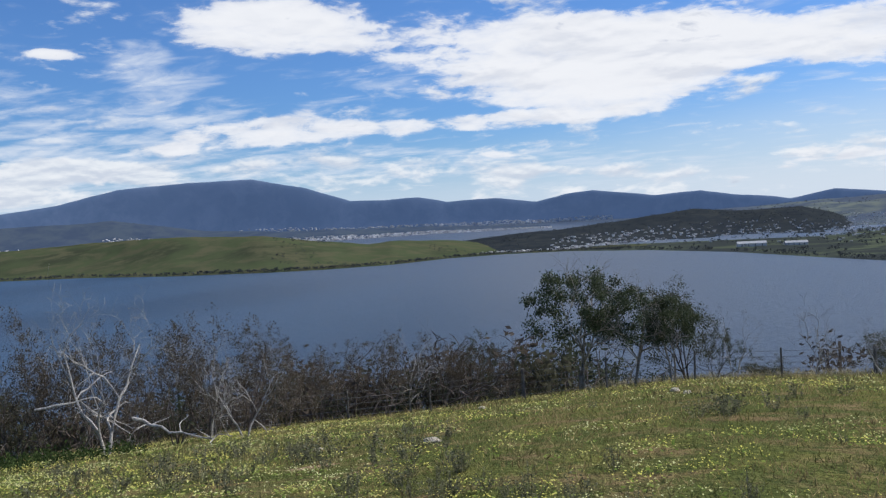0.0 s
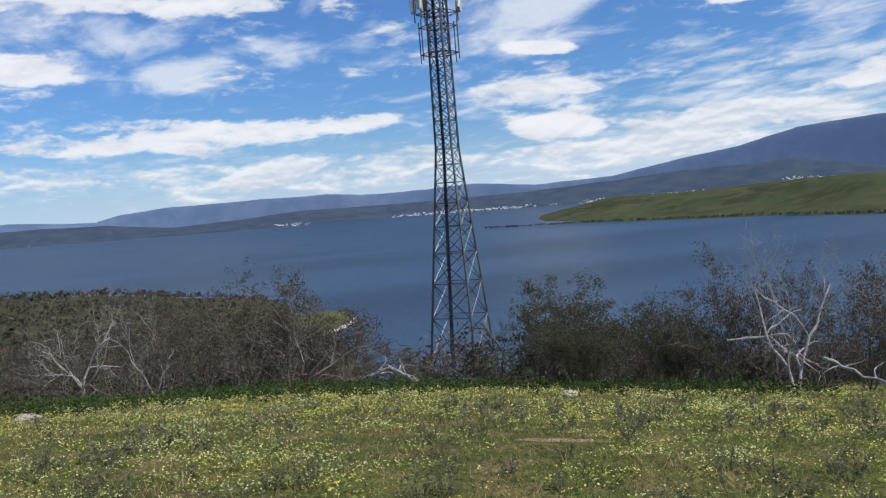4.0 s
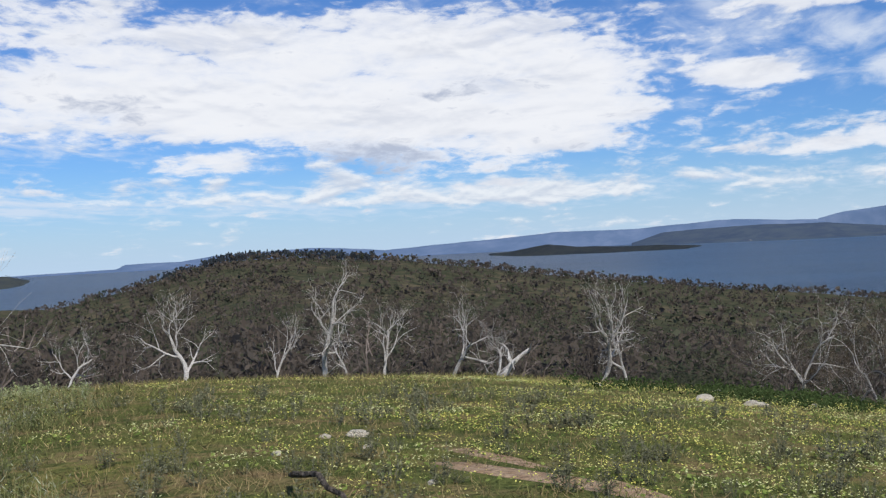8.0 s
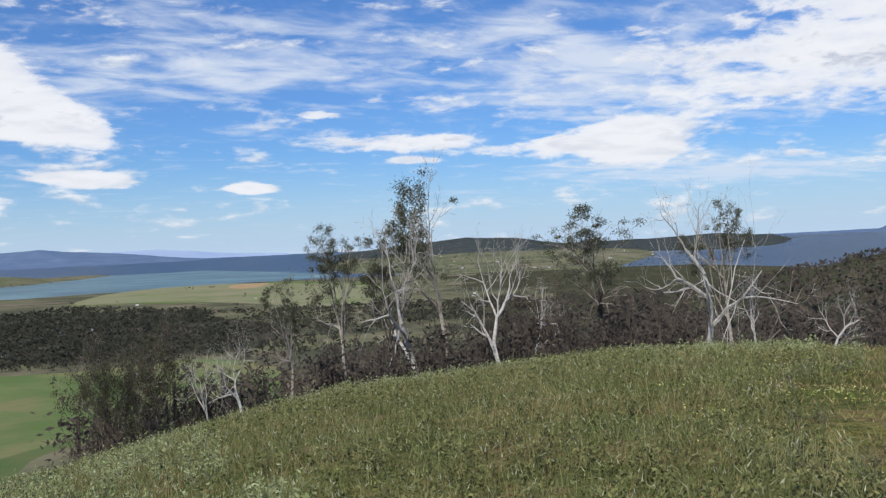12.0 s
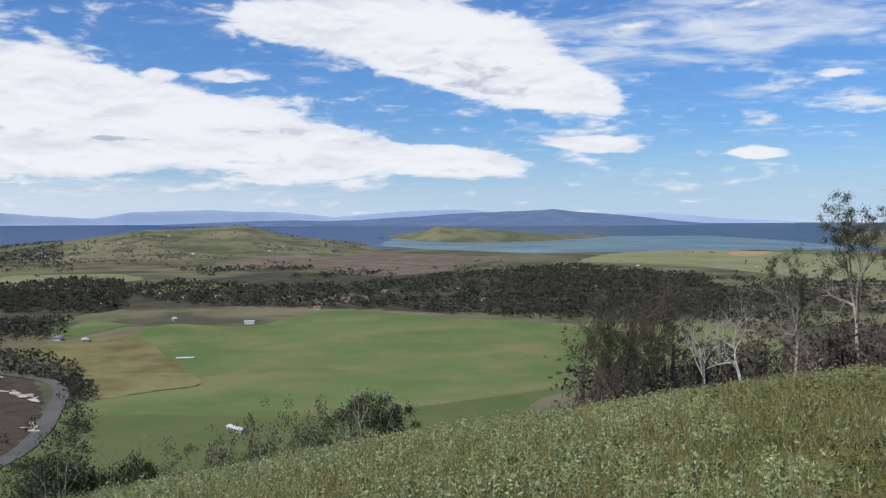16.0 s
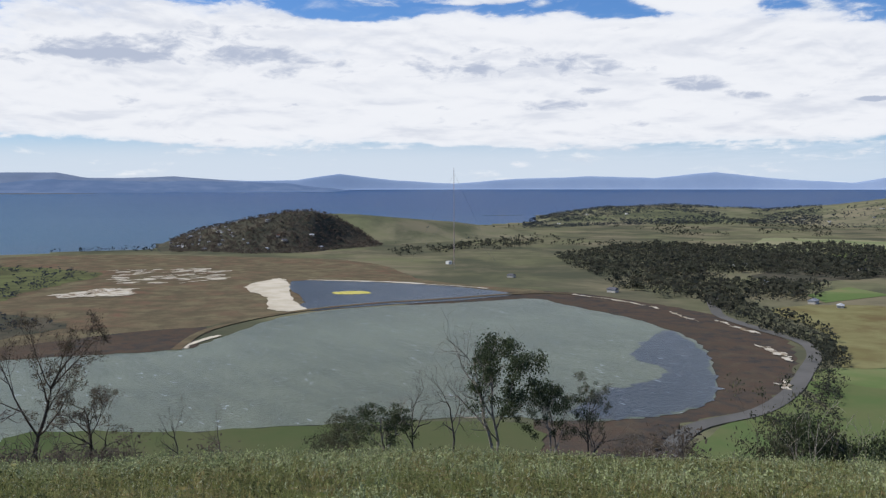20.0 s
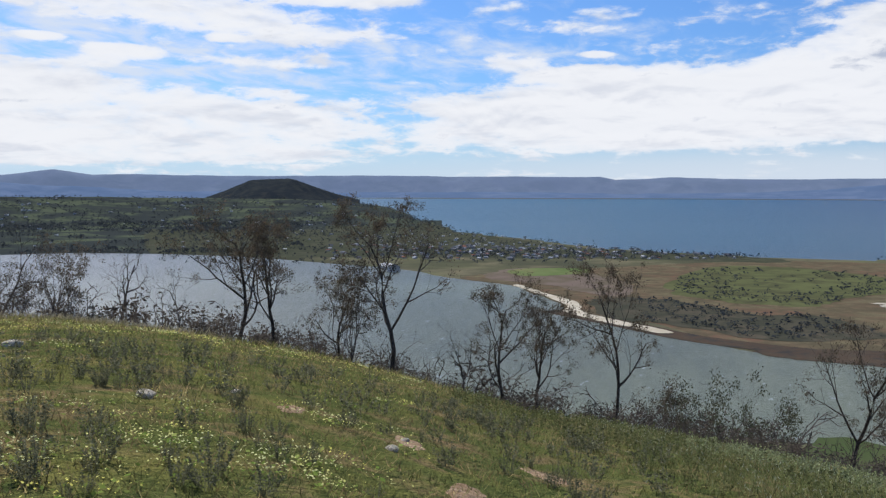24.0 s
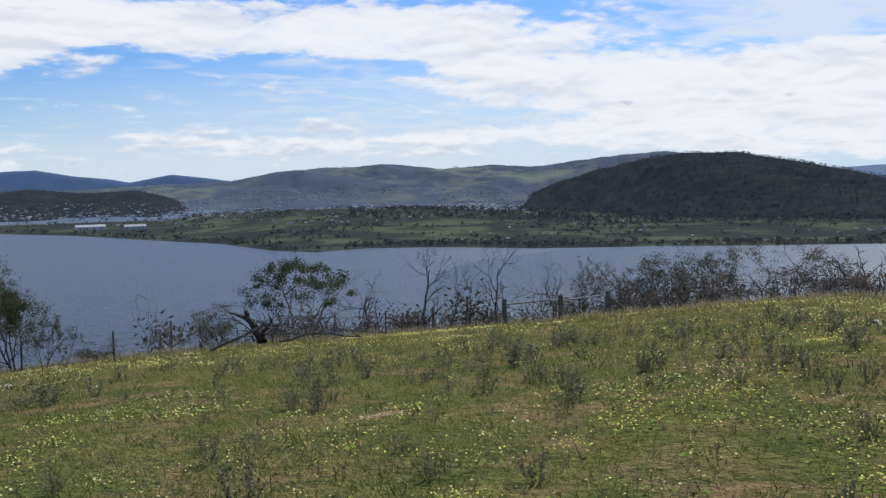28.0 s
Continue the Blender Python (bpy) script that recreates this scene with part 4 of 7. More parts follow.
ribbon("road", [(150, -190), (167, -228), (166, -263), (175, -298), (192, -338), (208, -372), (228, -396), (262, -414), (300, -436), (322, -460), (348, -494), (372, -540)], 6.5, -74.4, M_ROAD, "grey road curving round the lagoon", "road")
ribbon("causeway", [(395, -150), (440, -185), (468, -240), (474, -300), (462, -360), (452, -420), (430, -447)], 5.0, -74.35, M_MARSH, "low bank dividing lagoon and pond", "bank")


tt, rr = np.meshgrid(np.arange(160, 190.1, 1.0), np.linspace(0, 1, 14), indexing="xy")
rr = around(tt, COAST) - 60 + rr * (950 * np.clip((tt - 160) / 9, 0, 1) * np.clip((190 - tt) / 4, 0, 1) ** .5)
shoal = sheet("shoal_water", -rr * np.sin(np.radians(tt)), rr * np.cos(np.radians(tt)), sea_level(rr) + .4, [lake("shoal_water", (.10, .16, .165), .5, .3, .4)])
tagged(shoal, "pale turquoise shallows of the far bay", "water", kind="structure")

# ---- tools for things ----
def mesh_of(name, co, size, material, smooth=False):
    """A mesh of separate faces with `size` corners each, from an array of corners."""
    co = np.asarray(co, np.float32).reshape(-1, 3)
    n, k = len(co), len(co) // size
    me = bpy.data.meshes.new(name)
    me.vertices.add(n), me.loops.add(n), me.polygons.add(k)
    me.vertices.foreach_set("co", co.ravel())
    me.loops.foreach_set("vertex_index", np.arange(n, dtype=np.int32))
    me.polygons.foreach_set("loop_start", np.arange(0, n, size, dtype=np.int32))
    me.polygons.foreach_set("loop_total", np.full(k, size, np.int32))
    if smooth:
        me.polygons.foreach_set("use_smooth", np.ones(k, bool))
    me.materials.append(material)
    me.update(calc_edges=True)
    return me


def thing(name, label, category, group="", kind=""):
    return tagged(new(name), label, category, group, kind)


def part(name, data, material, parent, label=""):
    """One mesh object under a thing or a part; data is a bmesh or a mesh."""
    if isinstance(data, bmesh.types.BMesh):
        me = bpy.data.meshes.new(name)
        data.to_mesh(me), data.free()
        me.materials.append(material)
        data = me
    ob = new(name, data)
    ob.parent = parent
    return tagged(ob, label)


def tube_faces(points, radii, sides):
    """Corners of a tapered tube along points, as quads (n, 4, 3)."""
    p = np.array([tuple(q) for q in points])
    d = np.gradient(p, axis=0)
    d /= np.linalg.norm(d, axis=1)[:, None] + 1e-9
    ref = np.where(np.abs(d[:, 2:3]) < .9, [[0, 0, 1.0]], [[1.0, 0, 0]])
    u = np.cross(d, ref)
    u /= np.linalg.norm(u, axis=1)[:, None] + 1e-9
    v = np.cross(d, u)
    a = np.arange(sides) * 2 * math.pi / sides
    ring = p[:, None] + np.asarray(radii)[:, None, None] * (u[:, None] * np.cos(a)[None, :, None] + v[:, None] * np.sin(a)[None, :, None])
    nxt = np.roll(ring, -1, axis=1)
    return np.stack([ring[:-1], nxt[:-1], nxt[1:], ring[1:]], 2).reshape(-1, 4, 3)


def rod(bm, a, b, radius, sides=6, r2=None):
    """A closed round bar from a to b, added to bm."""
    a, b = Vector(a), Vector(b)
    q = (b - a).to_track_quat("Z", "Y").to_matrix().to_4x4()
    bmesh.ops.create_cone(bm, cap_ends=True, segments=sides, radius1=radius, radius2=radius if r2 is None else r2, depth=(b - a).length, matrix=Matrix.Translation((a + b) / 2) @ q)


def box(bm, centre, size, turn=0.0):
    bmesh.ops.create_cube(bm, size=1, matrix=Matrix.Translation(centre) @ Matrix.Rotation(turn, 4, "Z") @ Matrix.Diagonal((*size, 1)))


def stand_at(theta, dip):
    """Where the line of sight at that yaw and dip meets the knoll: the distance from its top."""
    rs = np.linspace(2, 60, 600)
    gap = land_height(rs, np.full_like(rs, theta)) - (EYE - rs * math.tan(radians(dip)))
    hit = np.argmax(gap > 0)
    return float(rs[hit]) if gap[hit] > 0 else 23.0


M_DEAD = surface("bleached_wood", [(.41, .38, .34), (.25, .225, .20), (.54, .51, .465)], [1.2, 7], bump=.4, bump_scale=14)
M_BARK = surface("dark_bark", [(.11, .09, .07), (.18, .155, .13), (.07, .06, .05)], [1.5, 8], bump=.6, bump_scale=12)
M_PALE_BARK = surface("gum_bark", [(.30, .26, .21), (.19, .16, .13), (.40, .36, .30)], [.8, 5], bump=.4, bump_scale=10)
M_LEAF = surface("gum_leaves", [(.064, .074, .038), (.105, .112, .056), (.082, .08, .046)], [.9, 4], rough=.55, islands=.45, spec=.3, thin=.42)
M_LEAF_GREY = surface("grey_gum_leaves", [(.11, .095, .066), (.078, .078, .05), (.15, .11, .08)], [.7, 3], rough=.65, islands=.45, thin=.45)
M_LEAF_BROWN = surface("brown_leaves", [(.105, .088, .064), (.075, .072, .05), (.145, .112, .08)], [.7, 3], rough=.7, islands=.45, thin=.45)
M_LEAF_PAD = surface("green_gum_leaves", [(.058, .078, .034), (.092, .108, .046), (.045, .058, .028)], [.8, 4], rough=.5, islands=.5, spec=.3, thin=.4)
# bark of the northern leafless trees, darkened to paint them against the light
M_BACKLIT_BARK = surface("backlit_grey_bark", [(.15, .13, .11), (.22, .195, .17), (.10, .085, .07)], [1.2, 7], bump=.4, bump_scale=12)
M_BOUGH = surface("grey_boughs", [(.30, .27, .24), (.20, .18, .155)], [.05, .5], islands=.35)
M_LEAF_DARK = surface("sheoak_leaves", [(.078, .082, .05), (.112, .108, .066)], [.9, 4], rough=.6, islands=.4, thin=.4)
M_TWIG = surface("grey_twigs", [(.17, .14, .12), (.11, .09, .075)], [2.0, 9], islands=.3)
M_STEEL = surface("galvanised_steel", [(.10, .11, .125), (.14, .15, .165)], [1.5, 6], rough=.5, metal=.55)
M_DARK_STEEL = surface("weathered_steel", [(.07, .075, .085), (.12, .125, .135)], [2.0], rough=.6, metal=.4)
M_PANEL = surface("antenna_casing", [(.62, .62, .60), (.52, .52, .50)], [2.0], rough=.45)
M_POST = surface("grey_post_wood", [(.13, .115, .10), (.21, .19, .165)], [3.0, 15], bump=.4, bump_scale=25)
M_ROCK = surface("pale_stone", [(.70, .61, .46), (.55, .46, .34), (.78, .72, .60)], [2.5, 9], bump=.7, bump_scale=9)
M_EARTH = surface("bare_earth", [(.33, .22, .135), (.24, .16, .095), (.40, .29, .19)], [1.2, 6], bump=.5, bump_scale=14)


# ---- trees ----
def branch_lines(rnd, height, lean, forks, angle, wiggle, lift, thick, bare=.35, stems=1, ratio=.62):
    """The limbs of a tree: a list of (points, radii, level), trunk first. Angle: by how much a limb parts from its parent (degrees)."""
    out = []

    def limb(p, d, length, radius, level):
        n = (8, 6, 4, 3, 2)[level]
        pts, rad, ways = [p.copy()], [radius], [d]
        for k in range(n):
            d = (d + Vector((rnd.gauss(0, wiggle), rnd.gauss(0, wiggle), rnd.gauss(0, wiggle * .7) + lift))).normalized()
            p = p + d * length / n
            pts.append(p.copy()), rad.append(max(radius * (1 - .68 * (k + 1) / n), .007)), ways.append(d)
        out.append((pts, rad, level))
        if level >= len(forks):
            return
        count, spin = forks[level], rnd.uniform(0, 6.28)
        low = bare if level == 0 else .28
        for i in range(count):
            f = low + (1 - low) * (i + rnd.uniform(.2, 1.0)) / count
            k = min(max(1, round(f * n)), n)
            d = ways[k]
            side = d.orthogonal().normalized()
            side.rotate(Matrix.Rotation(spin + i * 2.4 + rnd.uniform(-.5, .5), 3, d))
            a = radians(angle * rnd.uniform(.6, 1.3))
            limb(pts[k], (d * math.cos(a) + side * math.sin(a)).normalized(), length * ratio * rnd.uniform(.7, 1.25) * (1.25 - .55 * f), rad[k] * rnd.uniform(.55, .8), level + 1)

    for i in range(stems):
        a = rnd.uniform(0, 6.28) + i * 6.28 / stems
        tip = lean * rnd.uniform(.6, 1.4) if stems > 1 else lean * rnd.uniform(-1, 1)
        limb(Vector((.12 * math.cos(a) * (stems > 1), .12 * math.sin(a) * (stems > 1), -.4)), Vector((tip * math.cos(a), tip * math.sin(a), 1)).normalized(),
             height * rnd.uniform(.55, .8), height * thick * (1 if stems == 1 else .7), 0)
    return out


def wood_mesh(name, lines, material):
    quads = [tube_faces(p, r, 7 if lv == 0 else 4 if lv < 3 else 3) for p, r, lv in lines]
    return mesh_of(name, np.concatenate(quads), 4, material, False)


def leaf_quads(rng, centres, radii, count, length, width, squash=.75):
    """Small leaves scattered in soft clumps round the centres."""
    c = np.repeat(np.asarray(centres, float), count, axis=0)
    r = np.repeat(np.asarray(radii, float), count)
    off = rng.normal(0, .45, (len(c), 3))
    off[:, 2] *= squash
    c = c + off * r[:, None]
    a = rng.normal(0, 1, (len(c), 3))
    a /= np.linalg.norm(a, axis=1)[:, None]
    b = np.cross(a, rng.normal(0, 1, (len(c), 3)))
    b /= np.linalg.norm(b, axis=1)[:, None] + 1e-9
    s = rng.uniform(.6, 1.3, (len(c), 1))
    a, b = a * length * s, b * width * s
    return np.stack([c - a, c - b * .8, c + a, c + b], 1)


# lean, forks, angle, wiggle, lift, thickness, bare share of the trunk, stems, ratio
HABITS = {"dead": (.25, (5, 5, 3, 3), 48, .22, .04, .034, .25, 1, .66), "snag": (.5, (4, 4, 3, 3), 54, .26, .02, .028, .2, 2, .66), "gum": (.18, (6, 5, 4, 2), 40, .15, .07, .021, .38, 1, .56),
          "bare": (.3, (5, 5, 4, 2), 46, .2, .05, .024, .25, 1, .6), "open": (.12, (8, 5, 4, 2), 42, .13, .06, .018, .28, 1, .50), "scrub": (.5, (4, 4, 4), 46, .18, .05, .016, .15, 4, .60),
          "dark": (.4, (6, 4, 3), 50, .13, .04, .018, .15, 3, .58), "pad": (.4, (6, 5, 4), 50, .16, .05, .028, .3, 2, .58)}
TREE_WORDS = {"dead": ("dead_tree", "bleached leafless dead gum tree on the brow", "dead tree"), "snag": ("dead_tree", "forked grey leafless dead tree with fine twigs", "dead tree"),
              "bare": ("dead_tree", "leafless tree behind the northern fence, its backlit dark painted in", "dead tree"),
              "gum": ("gum_tree", "open gum tree with dark clumped leaves", "tree"), "open": ("gum_tree", "thin crowned grey brown gum tree on the northern brow", "tree"),
              "scrub": ("scrub_tree", "grey brown half-bare bushy tree below the brow", "tree"), "dark": ("sheoak_tree", "dense dark green rounded tree on the slope", "tree"),
              "pad": ("gum_tree", "broad green gum tree with dense rounded leaf pads", "tree")}


def tree(kind, seed):
    """A prototype tree of 8 m, with trunk and crown parts. Returns the thing and its half-width."""
    rnd, rng = random.Random(seed), np.random.default_rng(seed)
    lines = branch_lines(rnd, 8, *HABITS[kind])
    top = np.percentile([p.z for pts, _, _ in lines for p in pts], 97)
    k = 8 / top
    lines = [([p * k for p in pts], rad, lv) for pts, rad, lv in lines]
    half = np.percentile([math.hypot(p.x, p.y) for pts, _, _ in lines for p in pts], 92)
    ob = thing(*TREE_WORDS[kind])
    bark = {"dead": M_DEAD, "snag": M_DEAD, "bare": M_BACKLIT_BARK, "open": M_BARK, "gum": M_PALE_BARK if seed % 2 else M_BARK, "scrub": M_TWIG, "dark": M_BARK, "pad": M_PALE_BARK}[kind]
    twigs = {"open": M_TWIG, "scrub": M_BOUGH, "gum": M_PALE_BARK}.get(kind, bark)
    part("trunk", wood_mesh("trunk", [q for q in lines if q[2] < 2], bark), None, ob)
    part("branchwork", wood_mesh("branchwork", [q for q in lines if q[2] >= 2], twigs), None, ob)
    deep = max(q[2] for q in lines)
    tips = [q[0][-1] for q in lines if q[2] == deep] + [q[0][len(q[0]) // 2] for q in lines if q[2] == deep - 1]
    rnd.shuffle(tips)
    tips = np.array([tuple(q) for q in tips])
    high = tips[:, 2]
    if kind == "gum":
        # leaves only where the wind has left them: in a few drifts of the upper crown
        keep = (high > 3.6) & (soft_noise(tips[:, 0], tips[:, 1] + tips[:, 2] * .7, .5, seed, 2) > -.05)
        ends = tips[keep][:95]
        part("crown", mesh_of("crown", leaf_quads(rng, ends, rng.uniform(.28, .58, len(ends)), 95, .06, .024, .55), 4, M_LEAF), None, ob)
    elif kind == "open":
        ends = tips[high > 2.6][:190]
        part("crown", mesh_of("crown", leaf_quads(rng, ends, rng.uniform(.2, .5, len(ends)), 40, .06, .022, .8), 4, M_LEAF_GREY), None, ob)
    elif kind == "scrub":
        ends = tips[:240]
        part("crown", mesh_of("crown", leaf_quads(rng, ends, rng.uniform(.35, .75, len(ends)), 26, .09, .046, .8), 4, M_LEAF_BROWN), None, ob, "sparse brown foliage")
    elif kind == "dark":
        ends = tips[:150]
        part("crown", mesh_of("crown", leaf_quads(rng, ends, rng.uniform(.5, .9, len(ends)), 56, .09, .05, .8), 4, M_LEAF_DARK), None, ob)
    elif kind == "pad":
        # rounded pads of leaves that cover the upper crown like a dome, with gaps between
        a, up = rng.uniform(0, 6.28, 60), rng.uniform(-.55, 1.0, 60)
        wide = half * np.sqrt(1 - up ** 2) * rng.uniform(.35, 1.0, 60)
        ends = np.stack([wide * np.cos(a), wide * np.sin(a), 4.9 + 2.7 * up * rng.uniform(.75, 1.0, 60)], 1)
        part("crown", mesh_of("crown", leaf_quads(rng, ends, rng.uniform(.55, 1.0, 60), 200, .09, .048, .6), 4, M_LEAF_PAD), None, ob)
    return ob, float(half)


def plant(kind, rows, protos, group):
    """Rows: yaw, distance, height of the top over the eye (degrees), half-width in metres."""
    for i, (theta, r, up, half) in enumerate(rows):
        proto, wide = protos[i % len(protos)]
        foot = place(theta, r)
        tall = max(EYE + r * math.tan(radians(up)) - foot.z, 1.0)
        sz = tall / 8
        sx = min(max(1.2 * half / wide, sz * .6), sz * 1.7)
        m = Matrix.Translation(foot) @ Matrix.Rotation(i * 2.4 + .7, 4, "Z") @ Matrix.Diagonal((sx, sx, sz, 1))
        if i < len(protos):
            proto.matrix_basis = m
            ob = proto
        else:
            ob = copy_thing(proto, m)
            ob.matrix_basis = m
        tagged(ob, group=group)


GUMS = [(136.4, 44, 2.1, 1), (144, 50, 1.4, 2.2), (153.9, 56, 4.6, 1.6), (157.8, 56, 1, 2.1), (160.4, 57, .9, 1.5), (164.2, 52, -1.7, 1.7), (222.8, 62, -12.4, .8)]
PADS = [(190.3, 95, -10.6, 3.3), (349.3, 46, -4.4, 2.5), (12.7, 38, -2.8, 2.1), (9.3, 38, -4.3, 1.5), (6.9, 38, -5.1, 1.1), (228.4, 62, -9.2, 3.3), (225.2, 62, -12.4, 1.5), (236.4, 60, -13.8, 2.5), (205.6, 120, -13.9, 3.6), (209.3, 118, -13.3, 2.8)]
GUMS_NORTH = [(254.6, 56, -11.9, 2.3), (257.2, 55, -7.7, 3.3), (271.4, 48, -4.4, 2.3), (276.3, 49, -6.9, 1.6), (278.4, 48, -5.9, 2.1), (285.7, 45, -.9, 3.4), (288.9, 50, -5.1, 1.9), (293.3, 51, -1.9, 2), (295.4, 50, -1.4, 2.6)]
DEAD_WEST = [(.4, 38, -8.6, .4), (3.2, 38, -6.2, .5), (23.8, 40, -6.6, 1.2), (34.1, 29, -7, 1.1), (36.3, 31, -6, .6), (42.4, 28, -3.2, 1.3), (81.8, 42, -4.7, 1.3), (85.9, 42, -3.7, 1.5), (355, 36, -6.8, .9), (358.7, 39, -6.2, .9)]
DEAD_SOUTH = [(96.2, 43, -4.4, 1.1), (97.8, 43, -2.3, 2.1), (104.5, 44, -5.3, 1.1), (107.3, 45, -2.9, 2.2), (111.7, 46, -3.3, 1.4), (114, 46, -4.3, 1.2), (115.3, 45, -.5, 2.4), (118.4, 46, -3.6, 1.2), (124, 48, -1.9, 2), (130.8, 48, -3.4, 1.1),
              (135, 45, -2.5, .9), (137.8, 42, 2.7, 1.9), (148.6, 52, -2.6, 1), (150.6, 50, .5, 1.8), (156, 55, 2, 1.4), (167.2, 45, -4.9, 1.4), (169.2, 46, -6.2, .9)]
DEAD_NORTH = [(222.4, 65, -13.8, 2.5), (231.6, 55, -11.8, 2.1), (233.8, 60, -12.1, 1.2), (246.4, 60, -13.5, .8), (249.2, 66, -13.4, 1.3), (281.1, 48, -8.7, 1.2), (299.1, 52, -4.9, 1.2), (302.7, 54, -2.7, 1.9), (309.1, 56, -1.5, .8), (312.7, 56, -4.1, .7),
              (333, 56, -4.9, 1.4), (336.6, 54, -3.7, 2.1), (338.7, 54, -5, 1), (339.8, 58, -5.2, 1.5), (341.2, 54, -3.8, 1.6), (345, 50, -5.9, 1.6)]
SCRUB_WEST = [(20.3, 40, -8.0, 1.3), (25.0, 39, -7.4, 1.4), (31.5, 35, -7.0, 1.5), (34.0, 33, -6.2, 1.4), (36.5, 33, -5.6, 1.3), (43.3, 32, -5.9, 1.5), (47.4, 33, -6.8, 1.5), (69.8, 43, -6.4, 2.2), (72.6, 42, -5.0, 2.2), (76.6, 42, -5.6, 2.2), (80.6, 42, -5.8, 2.0), (86.5, 43, -6.2, 1.8), (17.5, 40, -8.8, 1), (22.2, 42, -7.6, 1.3), (27.4, 40, -8.6, 1), (29.5, 38, -7.9, 1.2), (38.2, 31, -6.3, 1.2), (40.7, 30, -6.8, 1), (45.7, 34, -4.9, 1.3), (50.7, 40, -8, 1.5), (55.7, 42, -6.3, 2.1), (65.9, 48, -9.4, 1.5), (68.6, 46, -8.3, 1.8),
              (71, 45, -7.7, 1.7), (74.6, 45, -3.8, 2), (78.6, 43, -4.9, 1.7), (82.5, 44, -4.9, 1.4), (148.8, 55, -1.7, 1.1), (172.5, 48, -4.6, 1.5), (174.3, 46, -5, 1.8)]
SCRUB_NORTH = [(196.9, 115, -13.1, 4.4), (200.3, 110, -14, 3.5), (216.7, 75, -15.2, 2.9), (219.9, 70, -15.7, 2.7), (268.3, 90, -12.7, 2.9), (288.5, 48, -4.9, 1.5), (305.9, 56, -3.3, 2.1), (307.9, 55, -4.7, 1.4), (315, 60, -5, 1.7), (319.1, 60, -4.3, 2.7), (328.9, 56, -5.9, 1.4), (330.7, 58, -5.3, 1.1)]
DARK_NEAR = [(55.6, 31, -7.2, 1.6), (52.9, 30, -8.8, 1.4), (57.6, 31, -8.4, 1.4), 
    (54.5, 34, -5.6, 1.6), (57, 36, -6.6, 1.5), (51.5, 36, -7.4, 1.4), (48.5, 34, -8.3, 1.2),
    (171.2, 47, -5.2, 1.6), (175.6, 45, -6, 1.3), (1.7, 42, -9.1, 0.9), (4.4, 36, -7.5, 0.8), (5.9, 40, -5, 1.5)]
DARK_SLOPE = [(15.6, 42, -8.2, 1.3), (18.9, 42, -7.8, 1.3), (47.6, 36, -8.1, 1.2), (192.9, 100, -12.7, 2.2), 
    (211.2, 120, -13.9, 3.1), (238.9, 66, -14.9, 2.0), (238.2, 85, -15, 3.3), (263.1, 95, -12.9, 3.6),
    (266.4, 95, -12.8, 4.3), (310.5, 56, -3.8, 0.9), (323.2, 60, -4.4, 2.3), (326.1, 60, -5, 2.3),
    (354, 42, -7.4, 1.2)]
plant("gum", GUMS, [tree("gum", 11 + k) for k in range(5)], "gum trees round the knoll")
plant("open", GUMS_NORTH, [tree("open", 21 + k) for k in range(4)], "gum trees on the northern brow")
plant("pad", PADS, [tree("pad", 91 + k) for k in range(5)], "broad gums on the slope")
plant("dead", DEAD_SOUTH, [tree("dead", 31 + k) for k in range(6)], "dead trees round the knoll")
plant("snag", DEAD_WEST, [tree("snag", 41 + k) for k in range(5)], "grey snags round the knoll")
plant("bare", DEAD_NORTH, [tree("bare", 46 + k) for k in range(5)], "leafless trees on the northern brow")
plant("scrub", SCRUB_WEST + SCRUB_NORTH, [tree("scrub", 51 + k) for k in range(5)], "scrub trees below the brow")
plant("dark", DARK_NEAR + DARK_SLOPE, [tree("dark", 71 + k) for k in range(3)], "dark trees below the brow")


# ---- woods, scrub and hedges far off ----
def crown_template(rng, quads, length, width):
    """A ragged crown, 1 high and about .8 wide: leaf sprays round uneven boughs that fill a low dome."""
    n = 5 if quads < 30 else 9 if quads < 90 else 14
    far, a = np.sqrt(rng.uniform(0, 1, n)), rng.uniform(0, 6.28, n)
    boughs = np.stack([.30 * far * np.cos(a), .30 * far * np.sin(a), .16 + .66 * np.sqrt(1 - .8 * far ** 2) * rng.uniform(.1, 1.0, n)], 1)
    leaves = leaf_quads(rng, boughs, rng.uniform(.2, .32, n), max(1, quads // n), length, width, .7)
    if quads < 60:
        return leaves
    n = 16
    tips = boughs[rng.integers(0, len(boughs), n)] + rng.normal(0, .07, (n, 3))
    a = rng.uniform(0, 6.28, n)
    side = np.stack([np.cos(a), np.sin(a), 0 * a], 1) * .005
    foot, tip = tips * [[.3, .3, .35]], tips * [[1.12, 1.12, 1.08]]
    return np.concatenate([leaves, np.stack([foot - side, foot + side, tip + side * .3, tip - side * .3], 1)])


def bough_set(seed, quads, length, width):
    return [crown_template(np.random.default_rng(seed + k), quads, length, width) for k in range(7)]


NEAR_CROWNS = bough_set(930, 140, .045, .02)
FAR_CROWNS, MID_CROWNS, FINE_CROWNS = bough_set(900, 10, .15, .12), bough_set(910, 27, .085, .06), bough_set(920, 84, .058, .034)


